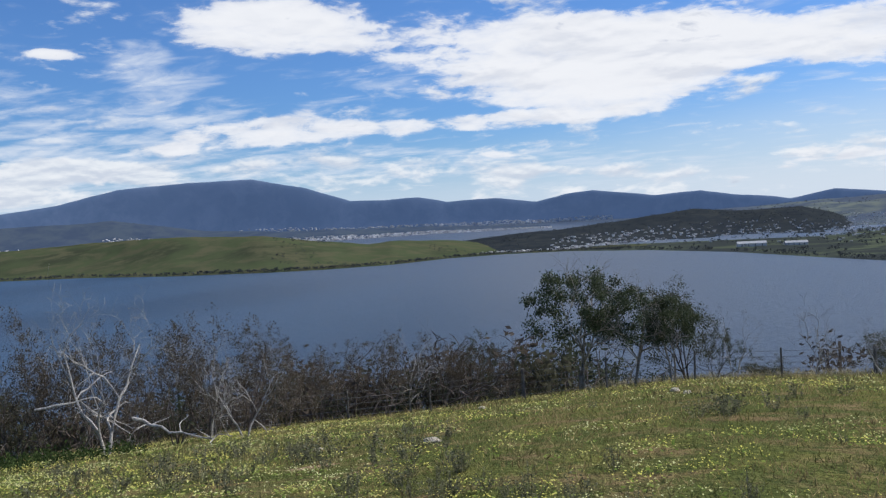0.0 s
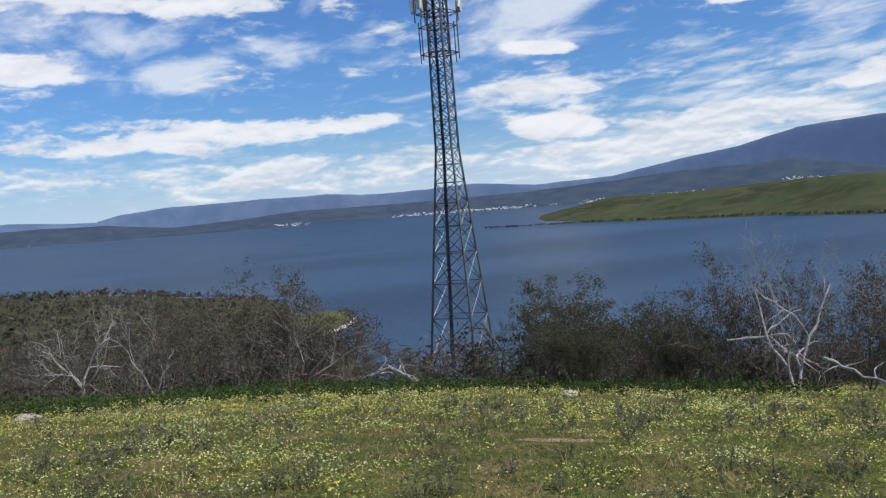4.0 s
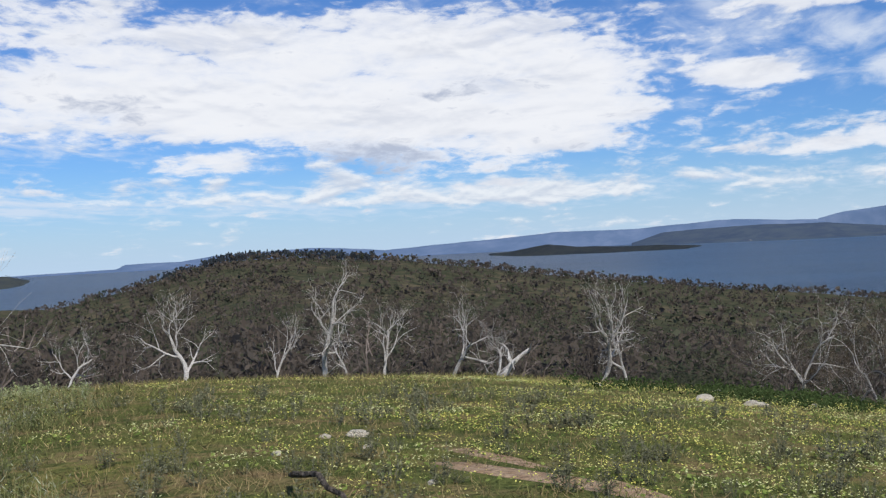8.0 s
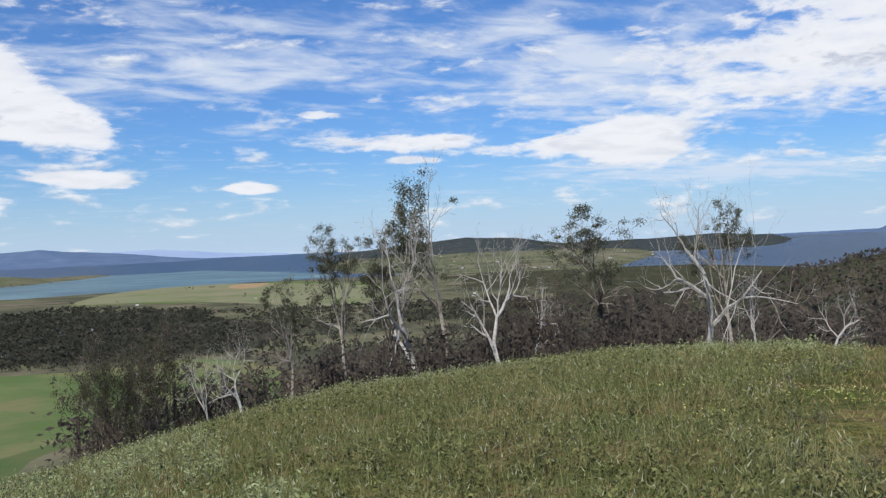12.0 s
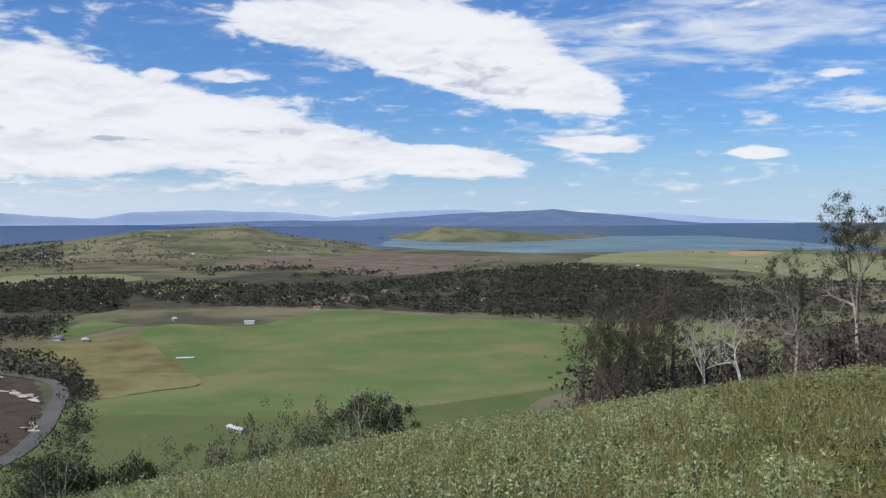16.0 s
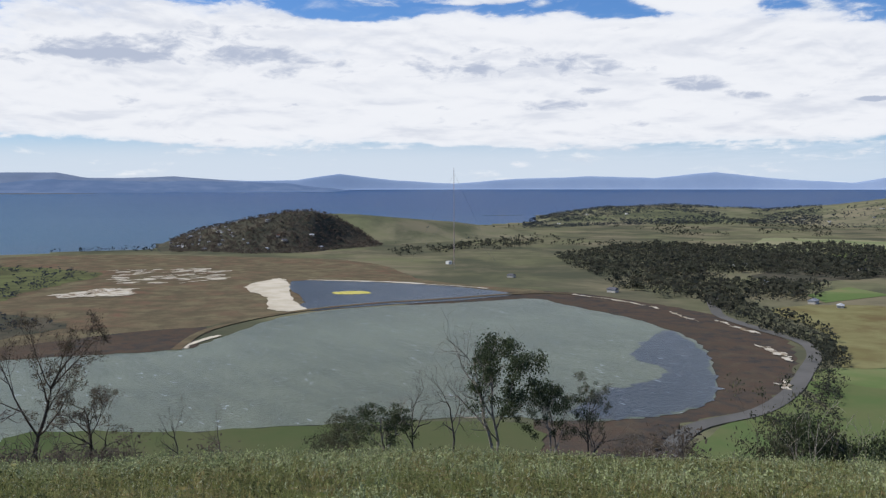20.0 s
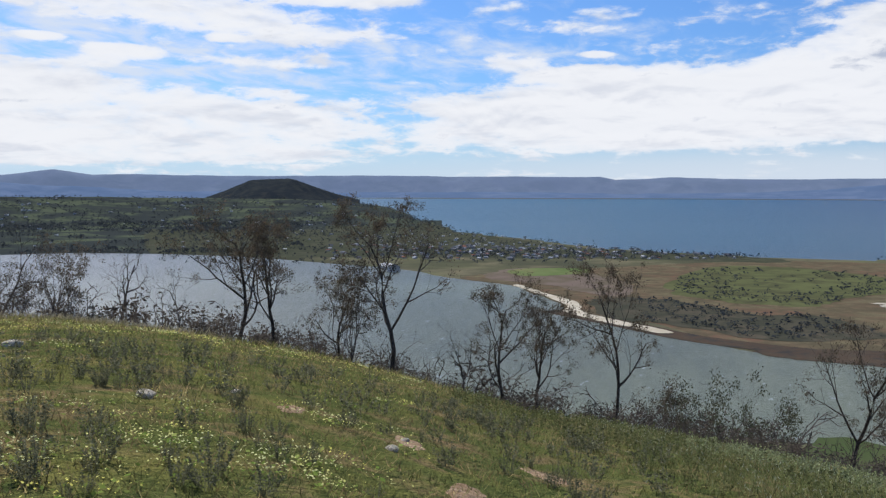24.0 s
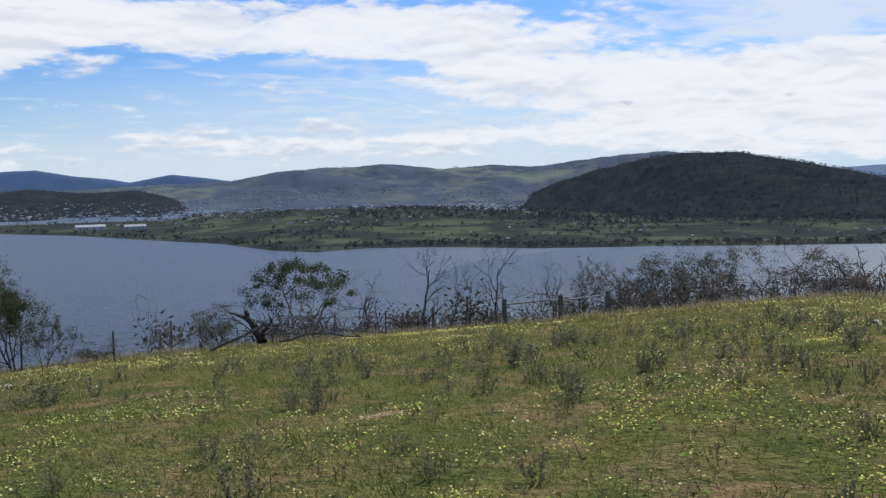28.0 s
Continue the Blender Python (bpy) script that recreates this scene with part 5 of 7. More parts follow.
def woods(name, points, heights, material, label, category="wood", wide=1.0, seed=5):
    """Many trees of one wood as one mesh of kind stuff: ragged crowns over thin trunks, finer where the wood is near."""
    rng = np.random.default_rng(seed)
    pts, hs = np.asarray(points, float), np.asarray(heights, float)
    away = np.hypot(pts[:, 0], pts[:, 1])
    out = []
    which = rng.integers(0, 7, len(pts))
    for low, high, crowns in ((0, 76, NEAR_CROWNS), (76, 130, FINE_CROWNS), (130, 420, MID_CROWNS), (420, 9999, FAR_CROWNS)):
        for k, tp in enumerate(crowns):
            sel = (which == k) & (away >= low) & (away < high)
            p, h = pts[sel], hs[sel]
            if not len(p):
                continue
            a = rng.uniform(0, 6.28, len(p))
            c, s = np.cos(a)[:, None, None], np.sin(a)[:, None, None]
            t = tp[None]
            w = (h * wide * rng.uniform(.75, 1.3, len(p)))[:, None, None]
            x, y = (t[..., 0] * c - t[..., 1] * s) * w, (t[..., 0] * s + t[..., 1] * c) * w
            z = t[..., 2] * h[:, None, None]
            out.append((np.stack([x, y, z], -1) + p[:, None, None, :]).reshape(-1, 4, 3))
            b = (h * .02)[:, None]
            out.append(np.stack([np.stack([p[:, 0] - b[:, 0], p[:, 1], p[:, 2] - .5], -1), np.stack([p[:, 0] + b[:, 0], p[:, 1], p[:, 2] - .5], -1),
                                 np.stack([p[:, 0] + b[:, 0], p[:, 1], p[:, 2] + h * .6], -1), np.stack([p[:, 0] - b[:, 0], p[:, 1], p[:, 2] + h * .6], -1)], 1))
    me = mesh_of(name, np.concatenate(out), 4, material)
    return tagged(new(name, me), label, category, kind="stuff")


def on_land(thetas, rs):
    z = land_height(rs, thetas)
    return np.stack([-rs * np.sin(np.radians(thetas)), rs * np.cos(np.radians(thetas)), z], 1)


def on_hill(key, n, f0, f1, t0, t1, rng, clump=0.0, scale=.01):
    """Random points on a hill between two fractions of its rise and two yaws; clump keeps only where noise is high."""
    th, rr, xs, ys, zs = GRIDS[key]
    t, f = rng.uniform(t0, t1, n), rng.uniform(f0, f1, n)
    j = np.clip((t - th[0]) / (th[1] - th[0]), 0, len(th) - 2)
    i = 1 + np.clip(f, 0, .999) * 21
    i0, j0 = i.astype(int), j.astype(int)
    fi, fj = i - i0, j - j0

    def at(g):
        return (g[i0, j0] * (1 - fi) + g[i0 + 1, j0] * fi) * (1 - fj) + (g[i0, j0 + 1] * (1 - fi) + g[i0 + 1, j0 + 1] * fi) * fj

    p = np.stack([at(xs), at(ys), at(zs)], 1)
    if clump:
        p = p[soft_noise(p[:, 0], p[:, 1], scale, 8, 3) > clump]
    return p


def inside(p, poly):
    """Which plan points lie in a polygon."""
    hit = np.zeros(len(p), bool)
    for k in range(len(poly)):
        (x0, y0), (x1, y1) = poly[k], poly[k - 1]
        cross = ((y0 > p[:, 1]) != (y1 > p[:, 1])) & (p[:, 0] < (x1 - x0) * (p[:, 1] - y0) / ((y1 - y0) or 1e-9) + x0)
        hit ^= cross
    return hit


M_WOOD = surface("woodland_leaves", [(.075, .08, .05), (.105, .10, .066), (.055, .064, .04)], [.05, .2], rough=.7, islands=.35, thin=.48, raised=.5)
M_WOOD_BROWN = surface("dry_woodland_leaves", [(.094, .080, .066), (.068, .062, .052), (.122, .098, .078)], [.04, .15], rough=.7, islands=.3, thin=.48, raised=.5)
# leaf colour shifted to blue, as haze painted on the far woods
M_WOOD_DARK = surface("dark_woodland_leaves", [(.046, .054, .060), (.060, .068, .070)], [.02, .2], rough=.7, islands=.2, thin=.5, raised=.5)
M_WOOD_PLAIN = surface("garden_leaves", [(.056, .058, .044), (.078, .074, .056), (.060, .064, .044)], [.03, .1], rough=.7, islands=.35, thin=.5, raised=.5)
rng = np.random.default_rng(41)
# the ridge and valley south of the knoll
t, r = rng.uniform(72, 152, 8600), 62 * (1100 / 62) ** rng.uniform(0, 1, 8600) ** .5
p = on_land(t, r)
p = p[p[:, 2] > SEA + 1]
woods("woodland", p, rng.uniform(3.5, 8.5, len(p)), M_WOOD_BROWN, "brown grey dry gum woodland over the ridge", wide=1.0, seed=42)
t, r = rng.uniform(76, 150, 1500), 70 * (1000 / 70) ** rng.uniform(0, 1, 1500) ** .6
p = on_land(t, r)
p = p[p[:, 2] > SEA + 1]
woods("woodland", p, rng.uniform(4, 9, len(p)), M_WOOD, "darker green gums among the dry woodland", seed=43)
t, r = rng.uniform(112, 125, 260), rng.uniform(640, 720, 260)
woods("ridge_trees", on_land(t, r), rng.uniform(6, 10, 260), M_WOOD_DARK, "ragged gums along the ridge top", wide=.8, seed=44)
# the slope under the brow all round
t, r = rng.uniform(0, 360, 1200), rng.uniform(50, 190, 1200)
keep = ~((t > 176) & (t < 290)) | (r < 95) & (rng.uniform(0, 1, 1200) < .25)
p = on_land(t[keep], r[keep])
p = p[p[:, 2] > SEA + 2]
woods("scrub", p, rng.uniform(1.6, 4.2, len(p)), M_WOOD_BROWN, "low brown scrub on the slope below the meadow", "scrub", wide=1.2, seed=45)
t, r = rng.uniform(10, 95, 200), rng.uniform(43, 66, 200)
woods("scrub", on_land(t, r), rng.uniform(1.2, 3.0, 200), M_WOOD, "dense bushes along the western fence", "scrub", wide=1.3, seed=46)
t, r = rng.uniform(298, 372, 120), rng.uniform(56, 80, 120)
woods("scrub", on_land(t, r), rng.uniform(1.0, 2.4, 120), M_WOOD, "bushes below the northern fence", "scrub", wide=1.3, seed=47)
t, r = rng.uniform(13, 62, 75), rng.uniform(40, 52, 75)
woods("scrub", on_land(t, r), rng.uniform(1.0, 4.2, 75), M_WOOD, "grey green bushes behind the western fence", "scrub", wide=1.0, seed=65)
t, r = rng.uniform(13, 62, 85), rng.uniform(40, 52, 85)
woods("scrub", on_land(t, r), rng.uniform(1.4, 4.4, 85), M_WOOD_BROWN, "tall brown bushes behind the western fence", "scrub", wide=1.0, seed=58)
t, r = rng.uniform(296, 352, 80), rng.uniform(52, 62, 80)
woods("scrub", on_land(t, r), rng.uniform(1.4, 3.0, 80), M_WOOD_BROWN, "grey brown bushes behind the northern fence", "scrub", wide=1.0, seed=59)
t, r = rng.uniform(252, 298, 130), rng.uniform(40, 58, 130)
woods("scrub", on_land(t, r), rng.uniform(.8, 2.0, 130), M_WOOD_BROWN, "low brown shrubs below the northern gums", "scrub", wide=1.3, seed=60)
t, r = rng.uniform(138, 177, 190), rng.uniform(49, 82, 190)
woods("scrub", on_land(t, r), rng.uniform(2.0, 5.4, 190), M_WOOD_BROWN, "tall brown scrub between the gums", "scrub", wide=.9, seed=57)


def bare_fans(points, heights, material, label, seed):
    """Leafless grey boughs that stand out of the woods: small forked trees of thin limbs, as one mesh."""
    rnd, g = random.Random(seed), np.random.default_rng(seed)
    p, h = np.asarray(points, float), np.asarray(heights, float)
    out = []
    for k in range(6):
        lines = [(pts[::2] if len(pts) % 2 else pts[:-1:2] + pts[-1:], None, lv) for pts, _, lv in branch_lines(rnd, 1.0, .3, (4, 3, 2), 44, .2, .04, .012, .3, 1, .62)]
        top = max(q.z for pts, _, _ in lines for q in pts)
        t = np.concatenate([tube_faces(pts, np.linspace(1, .4, len(pts)) * (.011, .006, .004, .003)[lv], 3) for pts, _, lv in lines]) / top
        at, tall = p[k::6], h[k::6]
        a = g.uniform(0, 6.28, len(at))[:, None, None]
        x, y = t[None, ..., 0] * np.cos(a) - t[None, ..., 1] * np.sin(a), t[None, ..., 0] * np.sin(a) + t[None, ..., 1] * np.cos(a)
        out.append((np.stack([x, y, t[None, ..., 2] + 0 * x], -1) * tall[:, None, None, None] + at[:, None, None, :]).reshape(-1, 4, 3))
    me = mesh_of("bare_boughs", np.concatenate(out), 4, material)
    return tagged(new("bare_boughs", me), label, "dead wood", kind="stuff")


t, r = rng.uniform(66, 180, 190), 52 * (260 / 52) ** rng.uniform(0, 1, 190)
p = on_land(t, r)
p = p[p[:, 2] > SEA + 2]
bare_fans(p, rng.uniform(2.4, 5.0, len(p)), M_TWIG, "grey bare boughs among the dry woodland", 63)
t, r = np.r_[rng.uniform(10, 90, 50), rng.uniform(250, 352, 150)], np.r_[rng.uniform(38, 50, 50), rng.uniform(50, 62, 150)]
bare_fans(on_land(t, r), np.r_[rng.uniform(2, 3.8, 50), rng.uniform(1.6, 3.4, 150)], M_TWIG, "grey bare twigs standing among the bushes", 64)
# the plain
PASTURE = [(190, -344), (140, -396), (192, -450), (253, -546), (275, -625), (199, -620), (164, -730), (63, -690), (-45, -655), (-140, -650), (-170, -420), (-100, -290), (-40, -250), (170, -280)]
WET = [(150, -190), (160, -290), (200, -375), (300, -450), (440, -470), (900, -470), (1100, -200), (900, 100), (700, 200), (300, 100), (220, -120)]


def on_plain(t0, t1, r0, r1, n, clump=None, scale=.008):
    t, r = rng.uniform(t0, t1, n), np.sqrt(rng.uniform(r0 * r0, r1 * r1, n))
    p = on_land(t, r)
    ok = ~inside(p, PASTURE) & ~inside(p, WET)
    if clump is not None:
        ok &= soft_noise(p[:, 0], p[:, 1], scale, 12, 3) > clump
    return p[ok & (p[:, 2] > SEA)]


WOODS = {"big": ([(661, -664), (731, -870), (617, -918), (587, -1083), (496, -1039), (350, -735), (354, -662), (303, -539), (331, -526), (305, -455), (329, -464), (378, -516), (421, -489), (497, -549), (564, -585)], 3000, -.5),
         "row": ([(878, -591), (954, -716), (871, -746), (904, -879), (795, -774), (765, -647), (767, -531)], 330, .1),
         "bend": ([(313, -484), (274, -476), (223, -420), (182, -354), (192, -344), (226, -400), (260, -427), (294, -444)], 240, -.6),
         "foot": ([(185, -331), (167, -315), (144, -274), (149, -251), (159, -249), (161, -281)], 70, -.6),
         "middle": ([(742, -917), (602, -879), (463, -877), (434, -1042), (306, -967), (207, -1000), (95, -1229), (-66, -1441), (-230, -1236), (-160, -692), (54, -694), (130, -748), (203, -736), (280, -748), (389, -818), (360, -662), (320, -527), (322, -469), (345, -453), (413, -510)], 7000, -.3),
         "far": ([(1671, -2069), (1168, -1749), (773, -1424), (653, -1219), (759, -1108), (855, -1057)], 1500, .0),
         "hedge": ([(533, -1280), (426, -1376), (221, -1323), (180, -1168), (363, -1052)], 420, .1)}


def in_wood(key):
    """Random spots in one wood of the plain, gathered in clumps."""
    poly, n, clump = WOODS[key]
    lo, hi = np.min(poly, 0), np.max(poly, 0)
    q = rng.uniform(lo, hi, (n * 2, 2))
    q = np.c_[q, np.full(len(q), PLAIN)]
    return q[inside(q, poly) & (soft_noise(q[:, 0], q[:, 1], .009, 12, 3) > clump)][:n]


p = np.concatenate([in_wood(key) for key in WOODS] + [on_plain(205, 236, 560, 1150, 700, .25), on_plain(178, 240, 1100, 1700, 900, .3), on_plain(150, 182, 640, 1150, 2200, -.35)])
woods("plain_woods", p, rng.uniform(3.5, 9, len(p)) * np.where(np.hypot(p[:, 0], p[:, 1]) < 560, .75, 1), M_WOOD_PLAIN, "dark woods and gardens across the plain", wide=1.35, seed=48)
p = np.concatenate([on_plain(140, 182, 330, 1150, 2600, -.2), on_plain(150, 182, 1150, 2000, 500, .25)])
woods("plain_woods", p, rng.uniform(3, 8, len(p)), M_WOOD_BROWN, "brown dry woods in the valley", wide=1.1, seed=49)
p = np.concatenate([on_plain(262, 306, 900, 2300, 3800, -.5), on_plain(250, 285, 1000, 1120, 520)])
woods("town_trees", p, rng.uniform(3.5, 7, len(p)), M_WOOD_DARK, "dark garden trees among the houses", wide=1.1, seed=50)
t, r = rng.uniform(250, 270, 1500), rng.uniform(480, 900, 1500)
p = on_land(t, r)
near_edge = inside(p, [(627, 30), (636, -22), (570, -72), (571, -110), (498, -129), (476, -66), (518, -15), (541, 20)])
isle = inside(p, [(800, -38), (930, -80), (926, -158), (819, -222), (756, -223), (672, -147), (617, -114), (637, -55), (696, -24)])
rim = ~inside(p, [(795, -60), (890, -95), (880, -150), (800, -190), (700, -130), (660, -90)])
p = p[(isle & (rim | (rng.uniform(0, 1, 1500) < .25))) | near_edge]
woods("marsh_scrub", p, rng.uniform(2, 4.6, len(p)), M_WOOD_DARK, "dark green scrub on the marsh", "scrub", wide=1.5, seed=51)
line = smooth_loop([(176, -292), (203, -338), (218, -368), (240, -392), (275, -408), (330, -452), (352, -480)], False, 16)
p = np.array([(v.x - 15 + rng.normal(0, 3), v.y - 9 + rng.normal(0, 3), PLAIN) for v in line for _ in range(2)])
woods("road_trees", p, rng.uniform(3, 5.5, len(p)), M_WOOD_PLAIN, "dark trees along the road", wide=1.2, seed=52)
# the hills
p = on_hill("wooded_hill", 2500, .0, 1, 236.2, 249.4, rng)
woods("knoll_woods", p, rng.uniform(2.6, 5.2, len(p)), M_WOOD_BROWN, "grey brown woods over the seaside knoll", wide=1.2, seed=54)
west_woods = [("headland", 1000, 0, .06, 9, 60.5, -.5, .01, 9),
              ("headland", 900, .1, 1, 9, 32, .30, .006, 6),
              ("wooded_ridge", 1100, .5, 1, -5, 21, -.4, .006, 6),
              ("wooded_ridge", 350, .1, .5, -5, 21, 0, .006, 6),
              ("dark_hill", 3400, .02, 1, 311, 336, -1, .01, 8),
              ("back_hills", 700, .6, 1, 320, 362, -.1, .004, 7),
              ("back_hills", 300, .1, .5, 320, 338, -.1, .004, 7),
              ("farm_shore", 3400, .03, 1, 291.5, 376, .05, .012, 10),
              ("farm_shore", 900, .0, .06, 291.5, 372, -.2, .012, 9),
              ("farm_shore", 2600, .5, 1, 291.5, 346, -.3, .01, 11),
              ("wooded_flat", 1300, .02, 1, 287, 317, -.1, .008, 9)]
east_woods = [("round_hill", 500, .0, 1, 288, 297, -.3, .01, 6),
              ("wooded_flat", 1500, .0, 1, 283, 317, -.2, .012, 9),
              ("farm_hill", 2600, .0, 1, 191, 225.6, .08, .004, 6),
              ("dark_headland", 500, .1, 1, 130, 165, -.3, .01, 7),
              ("valley_rise", 1700, .0, 1, 134, 167, -.02, .006, 6),
              ("farm_hill", 900, .1, .9, 192, 212, .25, .008, 6),
              ("grass_hill", 60, .0, .6, 227, 240, .1, .01, 5),
              ("farm_hill", 4600, .06, .95, 209, 227, -.12, .008, 6.5),
              ("green_point", 120, 0, .3, 173, 190, .1, .01, 6)]
parts = west_woods + east_woods
p = [on_hill(key, n, f0, f1, t0, t1, rng, cl, sc) for key, n, f0, f1, t0, t1, cl, sc, h in parts]
h = [rng.uniform(.5, 1.1, len(q)) * row[-1] for q, row in zip(p, parts)]
woods("far_woods", np.concatenate(p), np.concatenate(h), M_WOOD_DARK, "dark far woods over the hills", wide=1.2, seed=53)

# ---- the lattice tower ----
def lattice_tower(theta, r):
    """A square steel lattice mast with platforms and panel antennas."""
    foot = place(theta, r)
    ob = thing("lattice_tower", "tall grey steel lattice phone tower with white panel antennas", "tower")
    ob.location = foot
    spin, side_on = radians(theta) + radians(20), 27.5

    def reach(z):
        k = min(z / 14.8, 1.0)
        return 2.3 * (1 - k) + .74 * k - .14 * max(0.0, (z - 14.8) / 13)

    def corner(k, z):
        a = spin + k * math.pi / 2
        return Vector((reach(z) * math.cos(a), reach(z) * math.sin(a), z))

    levels = [-.3]
    while levels[-1] < side_on - .8:
        levels.append(levels[-1] + max(.75, reach(levels[-1]) * 1.15))
    for k in range(4):
        line = [corner(k, a) for a in levels]
        part("leg", mesh_of("leg", tube_faces(line, np.full(len(line), .075), 6), 4, M_DARK_STEEL if k < 2 else M_STEEL), None, ob)
    for a, b in zip(levels, levels[1:]):
        for k in range(4):
            for p, q in ((corner(k, a), corner(k + 1, b)), (corner(k + 1, a), corner(k, b))):
                bm = bmesh.new()
                rod(bm, p, q, .026, 4)
                part("brace", bm, M_STEEL if k % 2 else M_DARK_STEEL, ob)
            bm = bmesh.new()
            rod(bm, corner(k, b), corner(k + 1, b), .024, 4)
            part("crossbar", bm, M_STEEL, ob)
    for k in range(3):
        line = [corner(1, a) * Vector((.9, .9, 1)).x + Vector((.07 * k, 0, a * .1)) for a in levels[:-2]]
        part("cable", mesh_of("cable", tube_faces(line, np.full(len(line), .035), 5), 4, M_DARK_STEEL), None, ob, "black cable up one leg")
    for z, tall, wide, count in ((20.6, 2.0, 1.15, 6), (23.0, 2.3, 1.25, 7), (25.9, 2.6, 1.5, 9)):
        ring = bmesh.new()
        for h in (z, z + tall * .8):
            for k in range(6):
                a, b = k * math.pi / 3, (k + 1) * math.pi / 3
                rod(ring, (wide * math.cos(a), wide * math.sin(a), h), (wide * math.cos(b), wide * math.sin(b), h), .03, 4)
                rod(ring, (wide * math.cos(a), wide * math.sin(a), h), (.4 * math.cos(a), .4 * math.sin(a), h), .025, 4)
        for k in range(6):
            a = k * math.pi / 3
            rod(ring, (wide * math.cos(a), wide * math.sin(a), z - .02), (wide * math.cos(a), wide * math.sin(a), z + tall * .8 + .02), .03, 4)
        part("headframe", ring, M_DARK_STEEL, ob)
        for k in range(count):
            a = k * 2 * math.pi / count + z
            at = Vector((wide * 1.08 * math.cos(a), wide * 1.08 * math.sin(a), 0))
            bm = bmesh.new()
            rod(bm, at + Vector((0, 0, z - .45)), at + Vector((0, 0, z + tall)), .035, 5)
            pole = part("antenna_pole", bm, M_DARK_STEEL, ob)
            if z > 22 and k % 3 != 2:
                bm = bmesh.new()
                box(bm, at * 1.1 + Vector((0, 0, z + tall * .5)), (.17, .34, tall * .92), a)
                bmesh.ops.bevel(bm, geom=bm.edges[:], offset=.04, segments=2, affect="EDGES")
                part("panel", bm, M_PANEL, pole, "white panel antenna")
    bm = bmesh.new()
    box(bm, (0, 0, -.1), (5, 5, .4))
    part("footing", bm, M_ROCK, ob)
    return ob


lattice_tower(62.45, 54.0)

# ---- fence, gate and poles ----
M_WIRE = surface("fence_wire", [(.22, .22, .21), (.14, .13, .12)], [3.0], rough=.6, metal=.5)
FENCE = [(36, 33), (32.2, 34), (27.6, 34.5), (22.3, 35), (16.3, 35.5), (11, 36), (5.6, 36.5), (0.5, 37.5), (355.4, 38.5), (351, 39.5), (347.1, 40.5), (343.8, 41.5), (340.7, 42.5), (336.1, 44)]
FENCE_EAST = [(329.5, 45.5), (325.6, 46.5), (321.5, 47.5), (316.8, 48.5), (311, 49.5), (304, 50)]


def fence(rows, label):
    ob = thing("wire_fence", label, "fence")
    spots = [place(t, r) for t, r in rows]
    for i, p in enumerate(spots):
        bm = bmesh.new()
        thick = .085 if i % 4 == 0 else .045
        rod(bm, p - Vector((0, 0, .3)), p + Vector((random.uniform(-.05, .05), 0, 1.25)), thick, 7, thick * .85)
        bmesh.ops.bevel(bm, geom=bm.edges[:], offset=.008, segments=1, affect="EDGES")
        part("post", bm, M_POST, ob)
    for k in range(5):
        bm = bmesh.new()
        for a, b in zip(spots, spots[1:]):
            rod(bm, a + Vector((0, 0, .2 + .23 * k)), b + Vector((0, 0, .2 + .23 * k)), .007, 3)
        part("wire", bm, M_WIRE, ob)
    return ob


fence(FENCE, "old wire fence with grey wooden posts")
fence(FENCE_EAST, "old wire fence along the northern brow")


def gate(rows):
    """Stout posts joined by a top rail, with a slanting stay."""
    ob = thing("timber_gate", "weathered timber gateway with pale top rails", "gate")
    spots = [place(t, r) for t, r in rows]
    for p in spots:
        bm = bmesh.new()
        rod(bm, p - Vector((0, 0, .4)), p + Vector((0, 0, 1.42)), .13, 9, .12)
        part("post", bm, M_POST, ob)
    for a, b in zip(spots, spots[1:]):
        bm = bmesh.new()
        rod(bm, a + Vector((0, 0, 1.15)), b + Vector((0, 0, 1.22)), .045, 7)
        part("rail", bm, M_DEAD, ob, "pale round rail")
    end = spots[-1]
    bm = bmesh.new()
    rod(bm, end + Vector((0, 0, 1.1)), place(327.9, 44.8) + Vector((0, 0, .1)), .06, 7)
    part("stay", bm, M_POST, ob)
    return ob


gate([(336.1, 43.6), (332.5, 44.2), (329.5, 45.0)])


def utility_pole(theta, r, tall):
    ob = thing("utility_pole", "slim grey power pole with a crossarm", "pole")
    p = place(theta, r)
    bm = bmesh.new()
    rod(bm, p - Vector((0, 0, 1)), p + Vector((0, 0, tall)), .14, 8, .09)
    part("pole", bm, M_POST, ob)
    bm = bmesh.new()
    side = Vector((math.cos(radians(theta)), math.sin(radians(theta)), 0))
    rod(bm, p + Vector((0, 0, tall - .5)) - side * 1.1, p + Vector((0, 0, tall - .5)) + side * 1.1, .06, 6)
    part("crossarm", bm, M_POST, ob)


utility_pole(102.5, 120, 8.5)


def radio_mast(theta, r, tall):
    ob = thing("radio_mast", "tall thin guyed radio mast on the flats", "mast")
    p = place(theta, r)
    bm = bmesh.new()
    rod(bm, p, p + Vector((0, 0, tall)), .32, 6, .25)
    part("mast", bm, surface("mast_paint", [(.45, .42, .40), (.5, .3, .26)], [.1]), ob)
    for k in range(3):
        a = k * 2.09 + .4
        for h in (.55, .95):
            bm = bmesh.new()
            rod(bm, p + Vector((0, 0, tall * h)), p + Vector((48 * math.cos(a), 48 * math.sin(a), 0)), .05, 3)
            part("guy", bm, M_WIRE, ob)
    bm = bmesh.new()
    box(bm, p + Vector((4, 3, 1.4)), (5, 4, 3))
    part("hut", bm, M_PANEL, ob, "small white hut")


radio_mast(231.5, 845, 92)


